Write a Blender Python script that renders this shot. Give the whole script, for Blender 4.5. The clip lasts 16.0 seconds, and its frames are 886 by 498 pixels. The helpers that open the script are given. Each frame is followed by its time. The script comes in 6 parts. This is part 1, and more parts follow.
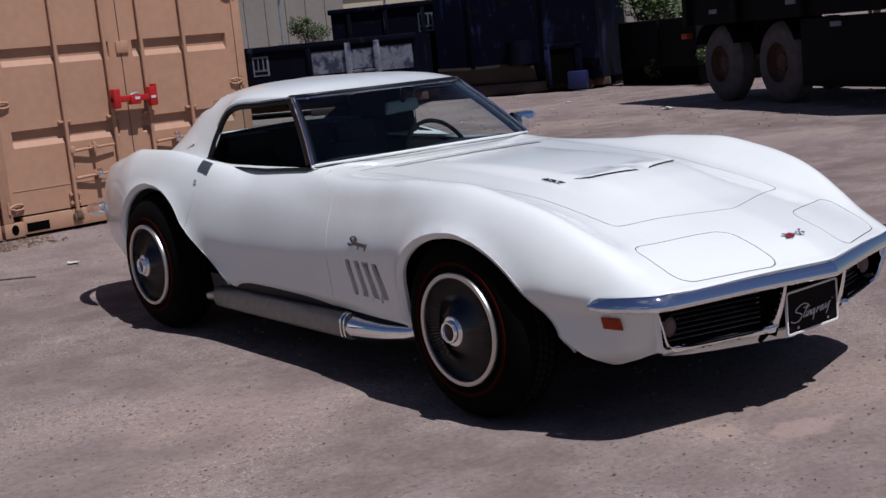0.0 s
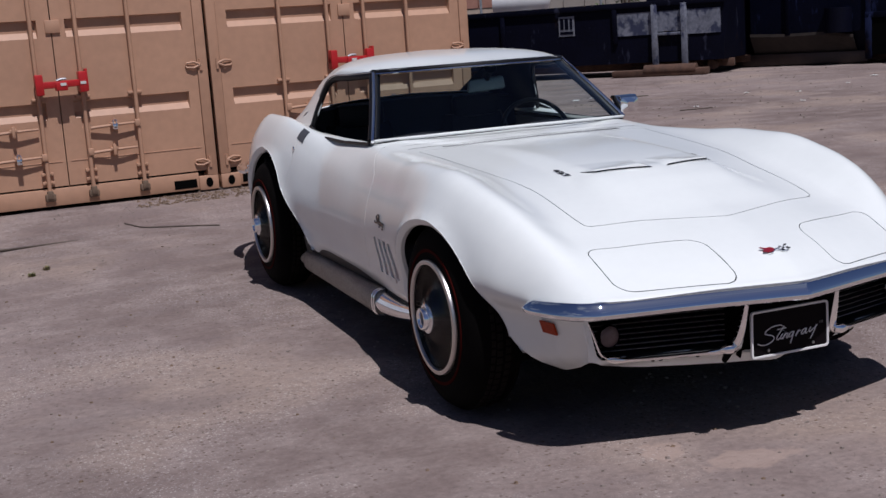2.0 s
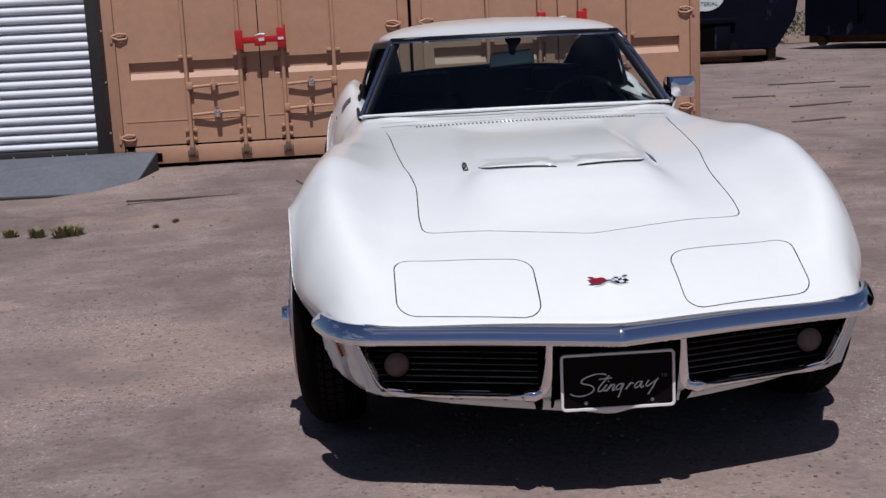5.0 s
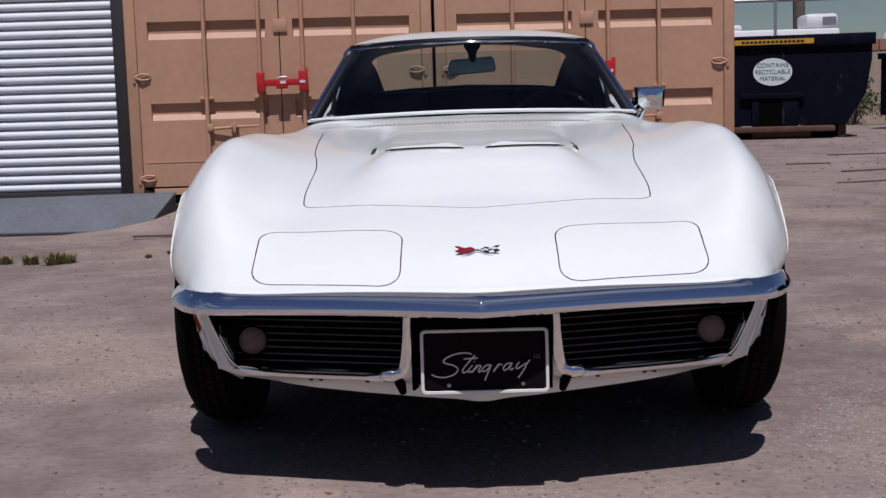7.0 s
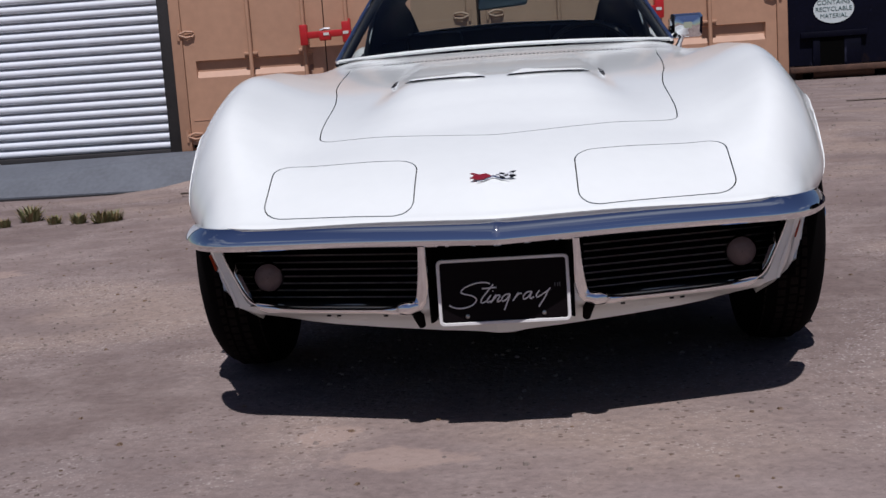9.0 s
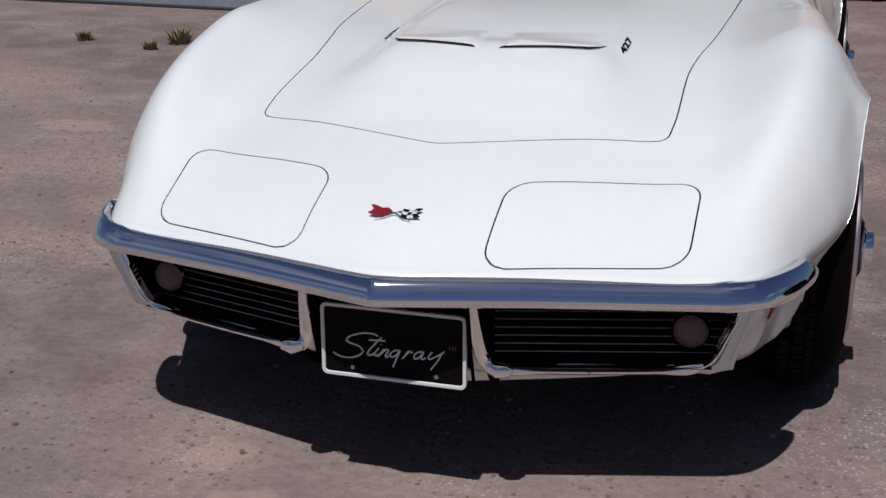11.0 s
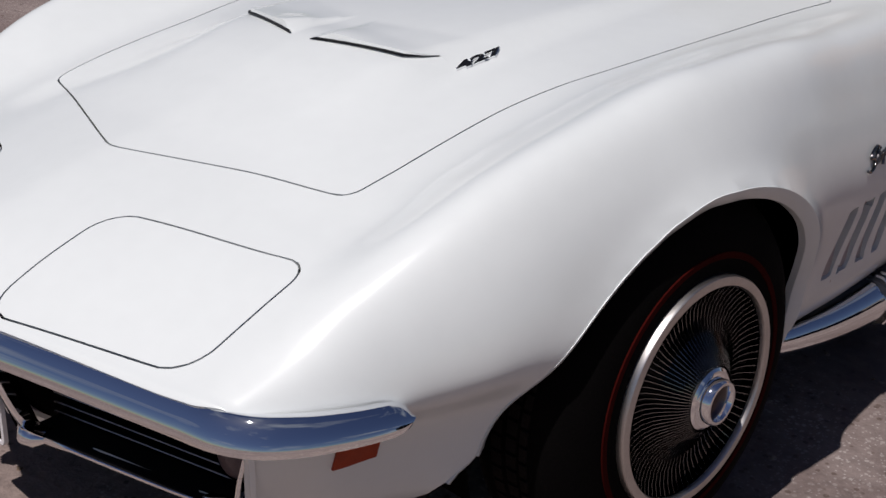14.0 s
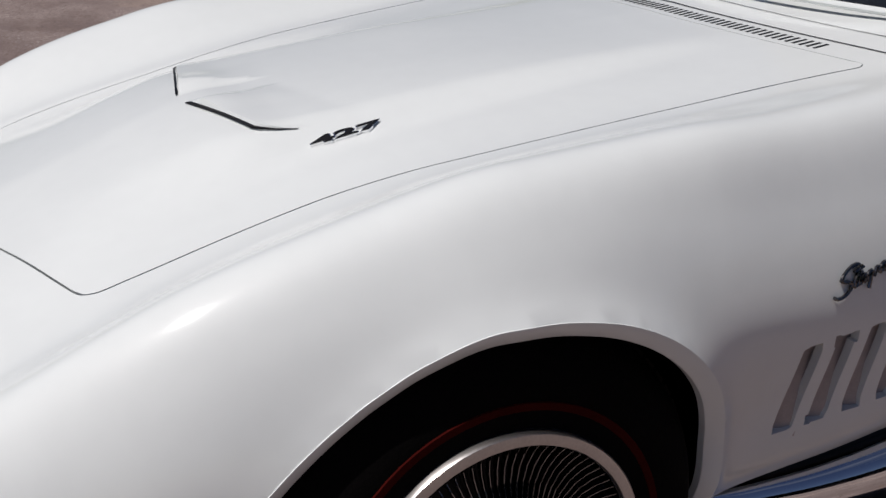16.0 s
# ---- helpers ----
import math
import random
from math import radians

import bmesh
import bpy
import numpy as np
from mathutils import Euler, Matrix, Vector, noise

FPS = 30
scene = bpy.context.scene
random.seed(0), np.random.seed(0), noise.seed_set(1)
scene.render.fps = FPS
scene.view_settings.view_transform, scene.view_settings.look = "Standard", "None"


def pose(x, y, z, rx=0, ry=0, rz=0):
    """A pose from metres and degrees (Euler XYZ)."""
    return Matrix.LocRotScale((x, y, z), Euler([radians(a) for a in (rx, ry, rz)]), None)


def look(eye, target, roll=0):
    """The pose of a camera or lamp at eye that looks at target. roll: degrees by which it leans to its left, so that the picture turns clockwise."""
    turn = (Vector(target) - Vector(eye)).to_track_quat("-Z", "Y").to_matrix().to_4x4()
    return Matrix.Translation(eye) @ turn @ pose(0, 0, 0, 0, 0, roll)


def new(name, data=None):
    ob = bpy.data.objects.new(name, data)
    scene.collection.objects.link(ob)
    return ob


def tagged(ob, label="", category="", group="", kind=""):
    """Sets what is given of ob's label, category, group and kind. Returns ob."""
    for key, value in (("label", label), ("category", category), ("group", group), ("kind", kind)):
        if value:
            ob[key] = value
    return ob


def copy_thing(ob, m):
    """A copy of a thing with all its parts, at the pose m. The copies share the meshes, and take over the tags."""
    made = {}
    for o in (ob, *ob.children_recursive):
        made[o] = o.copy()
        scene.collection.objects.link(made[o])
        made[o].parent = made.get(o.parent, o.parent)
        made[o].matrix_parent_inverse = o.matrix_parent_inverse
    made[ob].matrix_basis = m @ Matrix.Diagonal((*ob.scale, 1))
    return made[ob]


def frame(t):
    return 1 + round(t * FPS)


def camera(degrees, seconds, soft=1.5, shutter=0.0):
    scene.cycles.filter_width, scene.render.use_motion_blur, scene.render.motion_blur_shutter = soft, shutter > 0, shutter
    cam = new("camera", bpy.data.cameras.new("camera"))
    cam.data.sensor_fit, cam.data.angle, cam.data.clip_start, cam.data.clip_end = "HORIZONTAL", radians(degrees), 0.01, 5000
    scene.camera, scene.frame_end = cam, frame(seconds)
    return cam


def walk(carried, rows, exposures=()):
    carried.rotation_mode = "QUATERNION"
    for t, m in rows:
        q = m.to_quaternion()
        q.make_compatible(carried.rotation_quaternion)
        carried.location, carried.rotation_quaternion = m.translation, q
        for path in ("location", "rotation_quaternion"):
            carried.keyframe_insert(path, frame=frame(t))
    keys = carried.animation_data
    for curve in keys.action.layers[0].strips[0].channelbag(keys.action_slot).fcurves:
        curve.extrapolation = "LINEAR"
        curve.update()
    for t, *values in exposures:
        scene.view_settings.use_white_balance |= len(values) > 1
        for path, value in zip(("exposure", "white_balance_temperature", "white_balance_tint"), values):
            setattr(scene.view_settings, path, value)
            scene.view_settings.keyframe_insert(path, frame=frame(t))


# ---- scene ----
cam = camera(39.61, 16.0)

PATH = [
    (0, (-3.5012, -3.3104, 1.3372), (-2.2797, -1.7609, 1.0101), -5.49),
    (0.5, (-3.2457, -3.5132, 1.3490), (-2.1405, -1.8768, 1.0318), -5.15),
    (1, (-2.9787, -3.6562, 1.3270), (-1.9991, -1.9415, 1.0106), -4.59),
    (1.5, (-2.6995, -3.8321, 1.3394), (-1.8564, -2.0496, 1.0048), -4.43),
    (2, (-2.3716, -3.9431, 1.3328), (-1.6436, -2.1134, 0.9834), -3.92),
    (2.5, (-2.0131, -3.9568, 1.3192), (-1.3979, -2.0880, 0.9600), -3.48),
    (3, (-1.7077, -4.0257, 1.3131), (-1.2025, -2.1240, 0.9544), -3.34),
    (5.5, (-0.3551, -3.7967, 1.2631), (-0.3136, -1.8365, 0.8681), -1.94),
    (6, (-0.1868, -3.7557, 1.2018), (-0.1759, -1.7980, 0.7930), -1.00),
    (6.5, (-0.0523, -3.6973, 1.0952), (-0.0831, -1.7251, 0.7641), -0.99),
    (7, (-0.0230, -3.6406, 0.9344), (-0.0656, -1.6554, 0.6957), -1.72),
    (7.5, (-0.0013, -3.6165, 0.8363), (-0.0528, -1.6260, 0.6490), -2.04),
    (8, (0.0259, -3.6140, 0.7935), (-0.0469, -1.6245, 0.6019), -2.45),
    (8.5, (0.0390, -3.6004, 0.7938), (-0.0651, -1.6157, 0.5696), -3.46),
    (10.8, (0.6326, -3.0309, 1.2727), (0.1395, -1.1964, 0.6473), -0.78),
    (11, (0.7303, -2.9267, 1.2704), (0.1830, -1.1121, 0.6321), -0.22),
    (11.5, (0.9318, -2.6582, 1.3038), (0.2576, -0.9199, 0.5801), 0.62),
    (12, (1.1195, -2.3950, 1.2818), (0.3194, -0.7292, 0.5170), 0.64),
    (12.5, (1.3307, -2.1353, 1.2821), (0.3700, -0.5716, 0.4871), 0.99),
    (13, (1.4614, -1.9184, 1.2906), (0.3860, -0.4293, 0.4993), 1.54),
    (13.5, (1.6305, -1.7297, 1.2891), (0.4315, -0.3238, 0.5238), 1.30),
    (14, (1.8216, -1.5645, 1.3152), (0.5125, -0.2564, 0.5568), 1.93),
    (14.5, (1.8469, -1.2816, 1.3275), (0.3879, -0.1468, 0.5637), 0.97),
    (15, (1.8848, -1.0769, 1.3108), (0.3202, -0.0598, 0.5912), 1.76),
    (15.5, (2.0215, -0.8510, 1.3093), (0.3704, 0.0283, 0.6018), 0.47),
    (16, (2.0131, -0.6394, 1.3133), (0.3397, 0.1757, 0.5817), -1.37),
]
walk(cam, [(t, look(eye, target, roll)) for t, eye, target, roll in PATH], [(0, -0.26, 6200, 9), (2.5, -0.34, 6200, 9.5), (5.5, -0.32, 6310, 10), (8.5, -0.30, 6280, 10), (11, -0.44, 6380, 8), (13, -0.48, 6540, 8), (14.5, -0.46, 6640, 8), (16, -0.44, 6700, 7)])

# ---------------------------------------------------------------- light
import itertools
from mathutils.bvhtree import BVHTree

SUN_EL, SUN_AZ = 64.0, 3.0      # degrees; azimuth from -y towards +x
world = bpy.data.worlds.new("sky_world")
scene.world = world
world.use_nodes = True
wn = world.node_tree.nodes
sky = wn.new("ShaderNodeTexSky")
sky.sky_type, sky.sun_disc = "NISHITA", False
sky.sun_elevation, sky.sun_rotation = radians(SUN_EL), radians(180 - SUN_AZ)
sky.air_density, sky.dust_density, sky.ozone_density = 1.0, 0.25, 3.0
hs = wn.new("ShaderNodeHueSaturation")
hs.inputs["Saturation"].default_value, hs.inputs["Hue"].default_value = 1.05, 0.518
world.node_tree.links.new(sky.outputs[0], hs.inputs["Color"])
# thin fair-weather clouds
ctc, cmap, cno, crm, cmx = (wn.new("ShaderNode" + k) for k in ("TexCoord", "Mapping", "TexNoise", "MapRange", "Mix"))
cmap.inputs["Scale"].default_value = (1.0, 1.0, 3.0)
cno.inputs["Scale"].default_value, cno.inputs["Detail"].default_value, cno.inputs["Roughness"].default_value = 2.2, 4.0, 0.5
crm.inputs[1].default_value, crm.inputs[2].default_value, crm.inputs[3].default_value, crm.inputs[4].default_value = 0.54, 0.78, 0.0, 0.75
cmx.data_type = "RGBA"
cmx.inputs[7].default_value = (8.5, 9.0, 10.2, 1)
wl = world.node_tree.links
wl.new(ctc.outputs["Generated"], cmap.inputs["Vector"])
wl.new(cmap.outputs[0], cno.inputs["Vector"])
wl.new(cno.outputs[0], crm.inputs[0])
wl.new(crm.outputs[0], cmx.inputs[0])
wl.new(hs.outputs[0], cmx.inputs[6])
wl.new(cmx.outputs[2], wn["Background"].inputs[0])
wn["Background"].inputs[1].default_value = 0.045
sun = new("sun", bpy.data.lights.new("sun", "SUN"))
sun.data.energy, sun.data.angle, sun.data.color = 5.0, radians(0.55), (1.0, 0.955, 0.975)
_a, _e = radians(SUN_AZ), radians(SUN_EL)
sun_from = Vector((math.sin(_a) * math.cos(_e), -math.cos(_a) * math.cos(_e), math.sin(_e)))
sun.matrix_world = look(sun_from * 30, (0, 0, 0))

# ---------------------------------------------------------------- materials


def mat(name, base, rough=0.5, metal=0.0, var=0.0, scale=8.0, bump=0.0, bump_scale=60.0, coat=0.0, spec=0.5, second=None, tri=None):
    """A Principled material with two scales of colour variation and fine relief, in object space."""
    m = bpy.data.materials.new(name)
    m.use_nodes = True
    nt = m.node_tree
    N, L = nt.nodes, nt.links
    b = N["Principled BSDF"]
    b.inputs["Base Color"].default_value = (*base, 1)
    b.inputs["Roughness"].default_value = rough
    b.inputs["Metallic"].default_value = metal
    b.inputs["Coat Weight"].default_value = coat
    b.inputs["Coat Roughness"].default_value = 0.04
    b.inputs["Specular IOR Level"].default_value = spec
    tc = N.new("ShaderNodeTexCoord")
    if var:
        big, fine = N.new("ShaderNodeTexNoise"), N.new("ShaderNodeTexNoise")
        big.inputs["Scale"].default_value, fine.inputs["Scale"].default_value = scale, scale * 9
        big.inputs["Detail"].default_value = 5
        fine.inputs["Detail"].default_value = 4
        for n in (big, fine):
            L.new(tc.outputs["Object"], n.inputs["Vector"])
        add = N.new("ShaderNodeMath")
        add.operation = "ADD"
        L.new(big.outputs[0], add.inputs[0])
        L.new(fine.outputs[0], add.inputs[1])
        rmp = N.new("ShaderNodeMapRange")
        rmp.inputs[1].default_value, rmp.inputs[2].default_value = 0.7, 1.3
        L.new(add.outputs[0], rmp.inputs[0])
        mix = N.new("ShaderNodeMix")
        mix.data_type = "RGBA"
        other = second if second else tuple(c * (1 - var) for c in base)
        mix.inputs[6].default_value = (*other, 1)
        mix.inputs[7].default_value = (*base, 1)
        L.new(rmp.outputs[0], mix.inputs[0])
        L.new(mix.outputs[2], b.inputs["Base Color"])
    if bump:
        bn, bp = N.new("ShaderNodeTexNoise"), N.new("ShaderNodeBump")
        bn.inputs["Scale"].default_value = bump_scale
        bn.inputs["Detail"].default_value = 6
        bp.inputs["Strength"].default_value = bump
        bp.inputs["Distance"].default_value = 0.01
        L.new(tc.outputs["Object"], bn.inputs["Vector"])
        L.new(bn.outputs[0], bp.inputs["Height"])
        L.new(bp.outputs[0], b.inputs["Normal"])
    return m


def scuffed(name, base, scuff, rust, lo=0.56, stretch=0.35):
    """Old paint with streaks and patches rubbed pale and blooms of rust."""
    m = mat(name, base, 0.6, var=0.5, scale=2.0, bump=0.12, bump_scale=18, spec=0.08)
    N, L = m.node_tree.nodes, m.node_tree.links
    b = N["Principled BSDF"]
    src = b.inputs["Base Color"].links[0].from_socket
    tc, mp = N.new("ShaderNodeTexCoord"), N.new("ShaderNodeMapping")
    mp.inputs["Scale"].default_value = (1.0, 1.0, stretch)
    L.new(tc.outputs["Object"], mp.inputs["Vector"])
    for col, scale, a, top_fac, vec in ((scuff, 3.2, lo, 0.9, mp.outputs[0]), (rust, 1.3, 0.60, 0.85, tc.outputs["Object"]), (scuff, 14.0, 0.66, 0.8, tc.outputs["Object"])):
        no, rm, mx = N.new("ShaderNodeTexNoise"), N.new("ShaderNodeMapRange"), N.new("ShaderNodeMix")
        no.inputs["Scale"].default_value, no.inputs["Detail"].default_value, no.inputs["Roughness"].default_value = scale, 8.0, 0.68
        rm.inputs[1].default_value, rm.inputs[2].default_value, rm.inputs[4].default_value = a, a + 0.07, top_fac
        mx.data_type = "RGBA"
        mx.inputs[7].default_value = (*col, 1)
        L.new(vec, no.inputs["Vector"])
        L.new(no.outputs[0], rm.inputs[0])
        L.new(rm.outputs[0], mx.inputs[0])
        L.new(src, mx.inputs[6])
        src = mx.outputs[2]
    L.new(src, b.inputs["Base Color"])
    return m


def glass_mat(name, tint, rough=0.0):
    m = bpy.data.materials.new(name)
    m.use_nodes = True
    nt = m.node_tree
    N, L = nt.nodes, nt.links
    N.remove(N["Principled BSDF"])
    tr, gl, mx, lw = N.new("ShaderNodeBsdfTransparent"), N.new("ShaderNodeBsdfGlossy"), N.new("ShaderNodeMixShader"), N.new("ShaderNodeLayerWeight")
    pw, fr = N.new("ShaderNodeMath"), N.new("ShaderNodeMapRange")
    pw.operation = "POWER"
    lw.inputs[0].default_value, pw.inputs[1].default_value = 0.5, 5.0
    fr.inputs[3].default_value, fr.inputs[4].default_value = 0.05, 1.0
    L.new(lw.outputs["Facing"], pw.inputs[0])
    L.new(pw.outputs[0], fr.inputs[0])
    tr.inputs[0].default_value = (*tint, 1)
    gl.inputs["Roughness"].default_value = rough
    L.new(fr.outputs[0], mx.inputs[0])
    L.new(tr.outputs[0], mx.inputs[1])
    L.new(gl.outputs[0], mx.inputs[2])
    L.new(mx.outputs[0], N["Material Output"].inputs[0])
    return m


PAINT = mat("white_paint", (0.750, 0.772, 0.755), 0.5, spec=0.3, var=0.03, scale=3.0, coat=0.9)
PAINT.node_tree.nodes["Principled BSDF"].inputs["Coat Roughness"].default_value = 0.11
CHROME = mat("chrome", (0.93, 0.935, 0.95), 0.03, 1.0, var=0.06, scale=30)
DULL_CHROME = mat("dull_chrome", (0.50, 0.50, 0.50), 0.28, 1.0, var=0.2, scale=40)
RUBBER = mat("tyre_rubber", (0.0030, 0.0024, 0.0024), 0.9, spec=0.06, var=0.35, scale=20, bump=0.15, bump_scale=200)
# lighter and browner than the sidewall: sunlight on the tread as colour
LIT_TREAD = mat("lit_tyre_tread", (0.016, 0.012, 0.011), 0.9, spec=0.06, var=0.5, scale=25, bump=0.15, bump_scale=200)
RED_LINE = mat("tyre_red_line", (0.048, 0.004, 0.003), 0.9, spec=0.04, var=0.3, scale=30)
BLACK = mat("black_trim", (0.007, 0.007, 0.009), 0.45, spec=0.25, var=0.3, scale=40)
# near-black colour, stands in for shade in openings and under things
DARK = mat("cavity_shade", (0.003, 0.003, 0.003), 0.9, spec=0.02, var=0.3, scale=20)
GAP = mat("panel_gap", (0.03, 0.03, 0.035), 0.9, var=0.2, scale=50)
VINYL = mat("black_vinyl", (0.018, 0.018, 0.025), 0.5, spec=0.2, var=0.3, scale=30, bump=0.2, bump_scale=250)
GLASS = glass_mat("clear_glass", (0.72, 0.83, 0.84))
TAN = mat("tan_container_paint", (0.445, 0.252, 0.160), 0.55, var=0.16, scale=1.6, bump=0.06, bump_scale=30)
RED = mat("red_lock_paint", (0.45, 0.012, 0.015), 0.4, var=0.25, scale=25)


def ground_mat():
    """Worn concrete under dust: broad stains, mottling, pale aggregate, dark spots and hairline cracks."""
    m = bpy.data.materials.new("yard_concrete")
    m.use_nodes = True
    N, L = m.node_tree.nodes, m.node_tree.links
    b = N["Principled BSDF"]
    b.inputs["Roughness"].default_value = 0.92
    b.inputs["Specular IOR Level"].default_value = 0.04
    tc = N.new("ShaderNodeTexCoord")

    def tex(kind, scale, detail=5.0, rough=0.6):
        n = N.new("ShaderNodeTex" + kind)
        n.inputs["Scale"].default_value = scale
        if kind == "Noise":
            n.inputs["Detail"].default_value = detail
            n.inputs["Roughness"].default_value = rough
        L.new(tc.outputs["Object"], n.inputs["Vector"])
        return n

    def ramp(src, a, bb, lo=0.0, hi=1.0):
        r = N.new("ShaderNodeMapRange")
        r.inputs[1].default_value, r.inputs[2].default_value, r.inputs[3].default_value, r.inputs[4].default_value = a, bb, lo, hi
        L.new(src, r.inputs[0])
        return r.outputs[0]

    def mix(fac, a, bb, mode="MIX"):
        n = N.new("ShaderNodeMix")
        n.data_type, n.blend_type = "RGBA", mode
        for sock, v in ((n.inputs[0], fac), (n.inputs[6], a), (n.inputs[7], bb)):
            if hasattr(v, "is_output"):
                L.new(v, sock)
            elif isinstance(v, float):
                sock.default_value = v
            else:
                sock.default_value = (*v, 1)
        return n.outputs[2]

    broad = tex("Noise", 0.33, 6.0, 0.62)
    mottle = tex("Noise", 2.6, 8.0, 0.68)
    grain = tex("Noise", 34.0, 5.0, 0.7)
    col = mix(ramp(broad.outputs[0], 0.40, 0.60), (0.182, 0.138, 0.127), (0.270, 0.210, 0.193))
    col = mix(ramp(mottle.outputs[0], 0.44, 0.64, 0.0, 0.50), col, (0.335, 0.272, 0.250))
    sand = tex("Noise", 0.62, 4.0, 0.55)
    col = mix(ramp(sand.outputs[0], 0.53, 0.64, 0.0, 0.70), col, (0.35, 0.268, 0.222))
    col = mix(ramp(grain.outputs[0], 0.30, 0.70, 0.0, 1.0), mix(0.42, col, (0.06, 0.048, 0.045)), col)
    # long faint trowel and tyre streaks
    lay, streak = N.new("ShaderNodeMapping"), tex("Noise", 1.0, 6.0, 0.65)
    lay.inputs["Scale"].default_value, lay.inputs["Rotation"].default_value = (0.9, 4.0, 1.0), (0, 0, 0.35)
    L.new(tc.outputs["Object"], lay.inputs["Vector"])
    L.new(lay.outputs[0], streak.inputs["Vector"])
    col = mix(ramp(streak.outputs[0], 0.50, 0.62, 0.0, 0.30), col, (0.172, 0.138, 0.134))
    col = mix(ramp(streak.outputs[0], 0.46, 0.36, 0.0, 0.22), col, (0.345, 0.285, 0.262))
    # bare sandy patches with broken edges
    wob = tex("Noise", 9.0, 4.0, 0.6)
    for cx, cy, rx, ry in ((-0.43, -0.785, 0.075, 0.105), (-0.24, -0.985, 0.17, 0.085), (-1.9, -1.2, 0.20, 0.10), (1.6, 0.9, 0.22, 0.14), (0.95, -1.35, 0.12, 0.09), (-2.5, 1.9, 0.25, 0.12)):
        mp, ln, ad = N.new("ShaderNodeMapping"), N.new("ShaderNodeVectorMath"), N.new("ShaderNodeMath")
        mp.inputs["Location"].default_value = (-cx / rx, -cy / ry, 0)
        mp.inputs["Scale"].default_value = (1 / rx, 1 / ry, 0)
        ln.operation, ad.operation = "LENGTH", "MULTIPLY_ADD"
        L.new(tc.outputs["Object"], mp.inputs["Vector"])
        L.new(mp.outputs[0], ln.inputs[0])
        L.new(wob.outputs[0], ad.inputs[0])
        ad.inputs[1].default_value = 1.8
        L.new(ln.outputs["Value"], ad.inputs[2])
        col = mix(ramp(ad.outputs[0], 1.68, 1.92, 0.5, 0.0), col, (0.37, 0.275, 0.230))
    # pale and dark stones of the aggregate, bared in patches
    bare = tex("Noise", 1.3, 5.0, 0.6)
    for size, chance, shade, strength, lo, hi in ((88.0, 0.86, (0.47, 0.42, 0.39), 0.52, 0.47, 0.60), (165.0, 0.82, (0.50, 0.45, 0.43), 0.48, 0.44, 0.58), (70.0, 0.91, (0.095, 0.066, 0.055), 0.70, 0.36, 0.50)):
        vor = tex("Voronoi", size)
        chip = N.new("ShaderNodeSeparateColor")
        L.new(vor.outputs["Color"], chip.inputs[0])
        near = ramp(vor.outputs["Distance"], 0.36, 0.52, 1.0, 0.0)
        pick = ramp(chip.outputs[0], chance, chance + 0.02, 0.0, strength)
        both = N.new("ShaderNodeMath")
        both.operation = "MULTIPLY"
        L.new(near, both.inputs[0])
        L.new(pick, both.inputs[1])
        gate = N.new("ShaderNodeMath")
        gate.operation = "MULTIPLY"
        L.new(both.outputs[0], gate.inputs[0])
        L.new(ramp(bare.outputs[0], lo, hi), gate.inputs[1])
        col = mix(gate.outputs[0], col, shade)
    spot = tex("Noise", 5.5, 3.0, 0.5)
    col = mix(ramp(spot.outputs[0], 0.68, 0.76, 0.0, 0.40), col, (0.085, 0.068, 0.064))
    L.new(col, b.inputs["Base Color"])
    h = N.new("ShaderNodeMath")
    h.operation = "ADD"
    L.new(grain.outputs[0], h.inputs[0])
    L.new(mottle.outputs[0], h.inputs[1])
    bp = N.new("ShaderNodeBump")
    bp.inputs["Strength"].default_value, bp.inputs["Distance"].default_value = 0.55, 0.012
    L.new(h.outputs[0], bp.inputs["Height"])
    L.new(bp.outputs[0], b.inputs["Normal"])
    return m


CONCRETE = ground_mat()


# ---------------------------------------------------------------- mesh helpers
def mesh_of(name, bm, material, smooth=True):
    me = bpy.data.meshes.new(name)
    bm.normal_update()
    bm.to_mesh(me)
    bm.free()
    for m in (material if isinstance(material, (list, tuple)) else [material]):
        me.materials.append(m)
    if smooth:
        for p in me.polygons:
            p.use_smooth = True
    return me


def part(name, bm, material, parent=None, label="", smooth=True, sharp=40):
    me = mesh_of(name, bm, material, smooth)
    if smooth and sharp:
        me.set_sharp_from_angle(angle=radians(sharp))
    ob = new(name, me)
    if parent is not None:
        ob.parent = parent
    if label:
        ob["label"] = label
    return ob


def thing(name, label, category, group="", m=None):
    ob = new(name)
    if m is not None:
        ob.matrix_world = m
    return tagged(ob, label, category, group)


def structure(ob, label, category=""):
    return tagged(ob, label, category, kind="structure")


def add_box(bm, x0, x1, y0, y1, z0, z1, bevel=0.0, m=None):
    vs = [bm.verts.new((x, y, z)) for x in (x0, x1) for y in (y0, y1) for z in (z0, z1)]
    q = [(0, 1, 3, 2), (4, 6, 7, 5), (0, 4, 5, 1), (2, 3, 7, 6), (0, 2, 6, 4), (1, 5, 7, 3)]
    fs = [bm.faces.new([vs[i] for i in f]) for f in q]
    geom = list(vs)
    if bevel:
        es = list({e for f in fs for e in f.edges})
        r = bmesh.ops.bevel(bm, geom=es, offset=bevel, segments=2, profile=0.5, affect="EDGES")
        geom = list({v for f in r["faces"] for v in f.verts} | {v for v in vs if v.is_valid})
    if m is not None:
        bmesh.ops.transform(bm, matrix=m, verts=geom)
    return geom


def box(x0, x1, y0, y1, z0, z1, bevel=0.0):
    bm = bmesh.new()
    add_box(bm, x0, x1, y0, y1, z0, z1, bevel)
    return bm


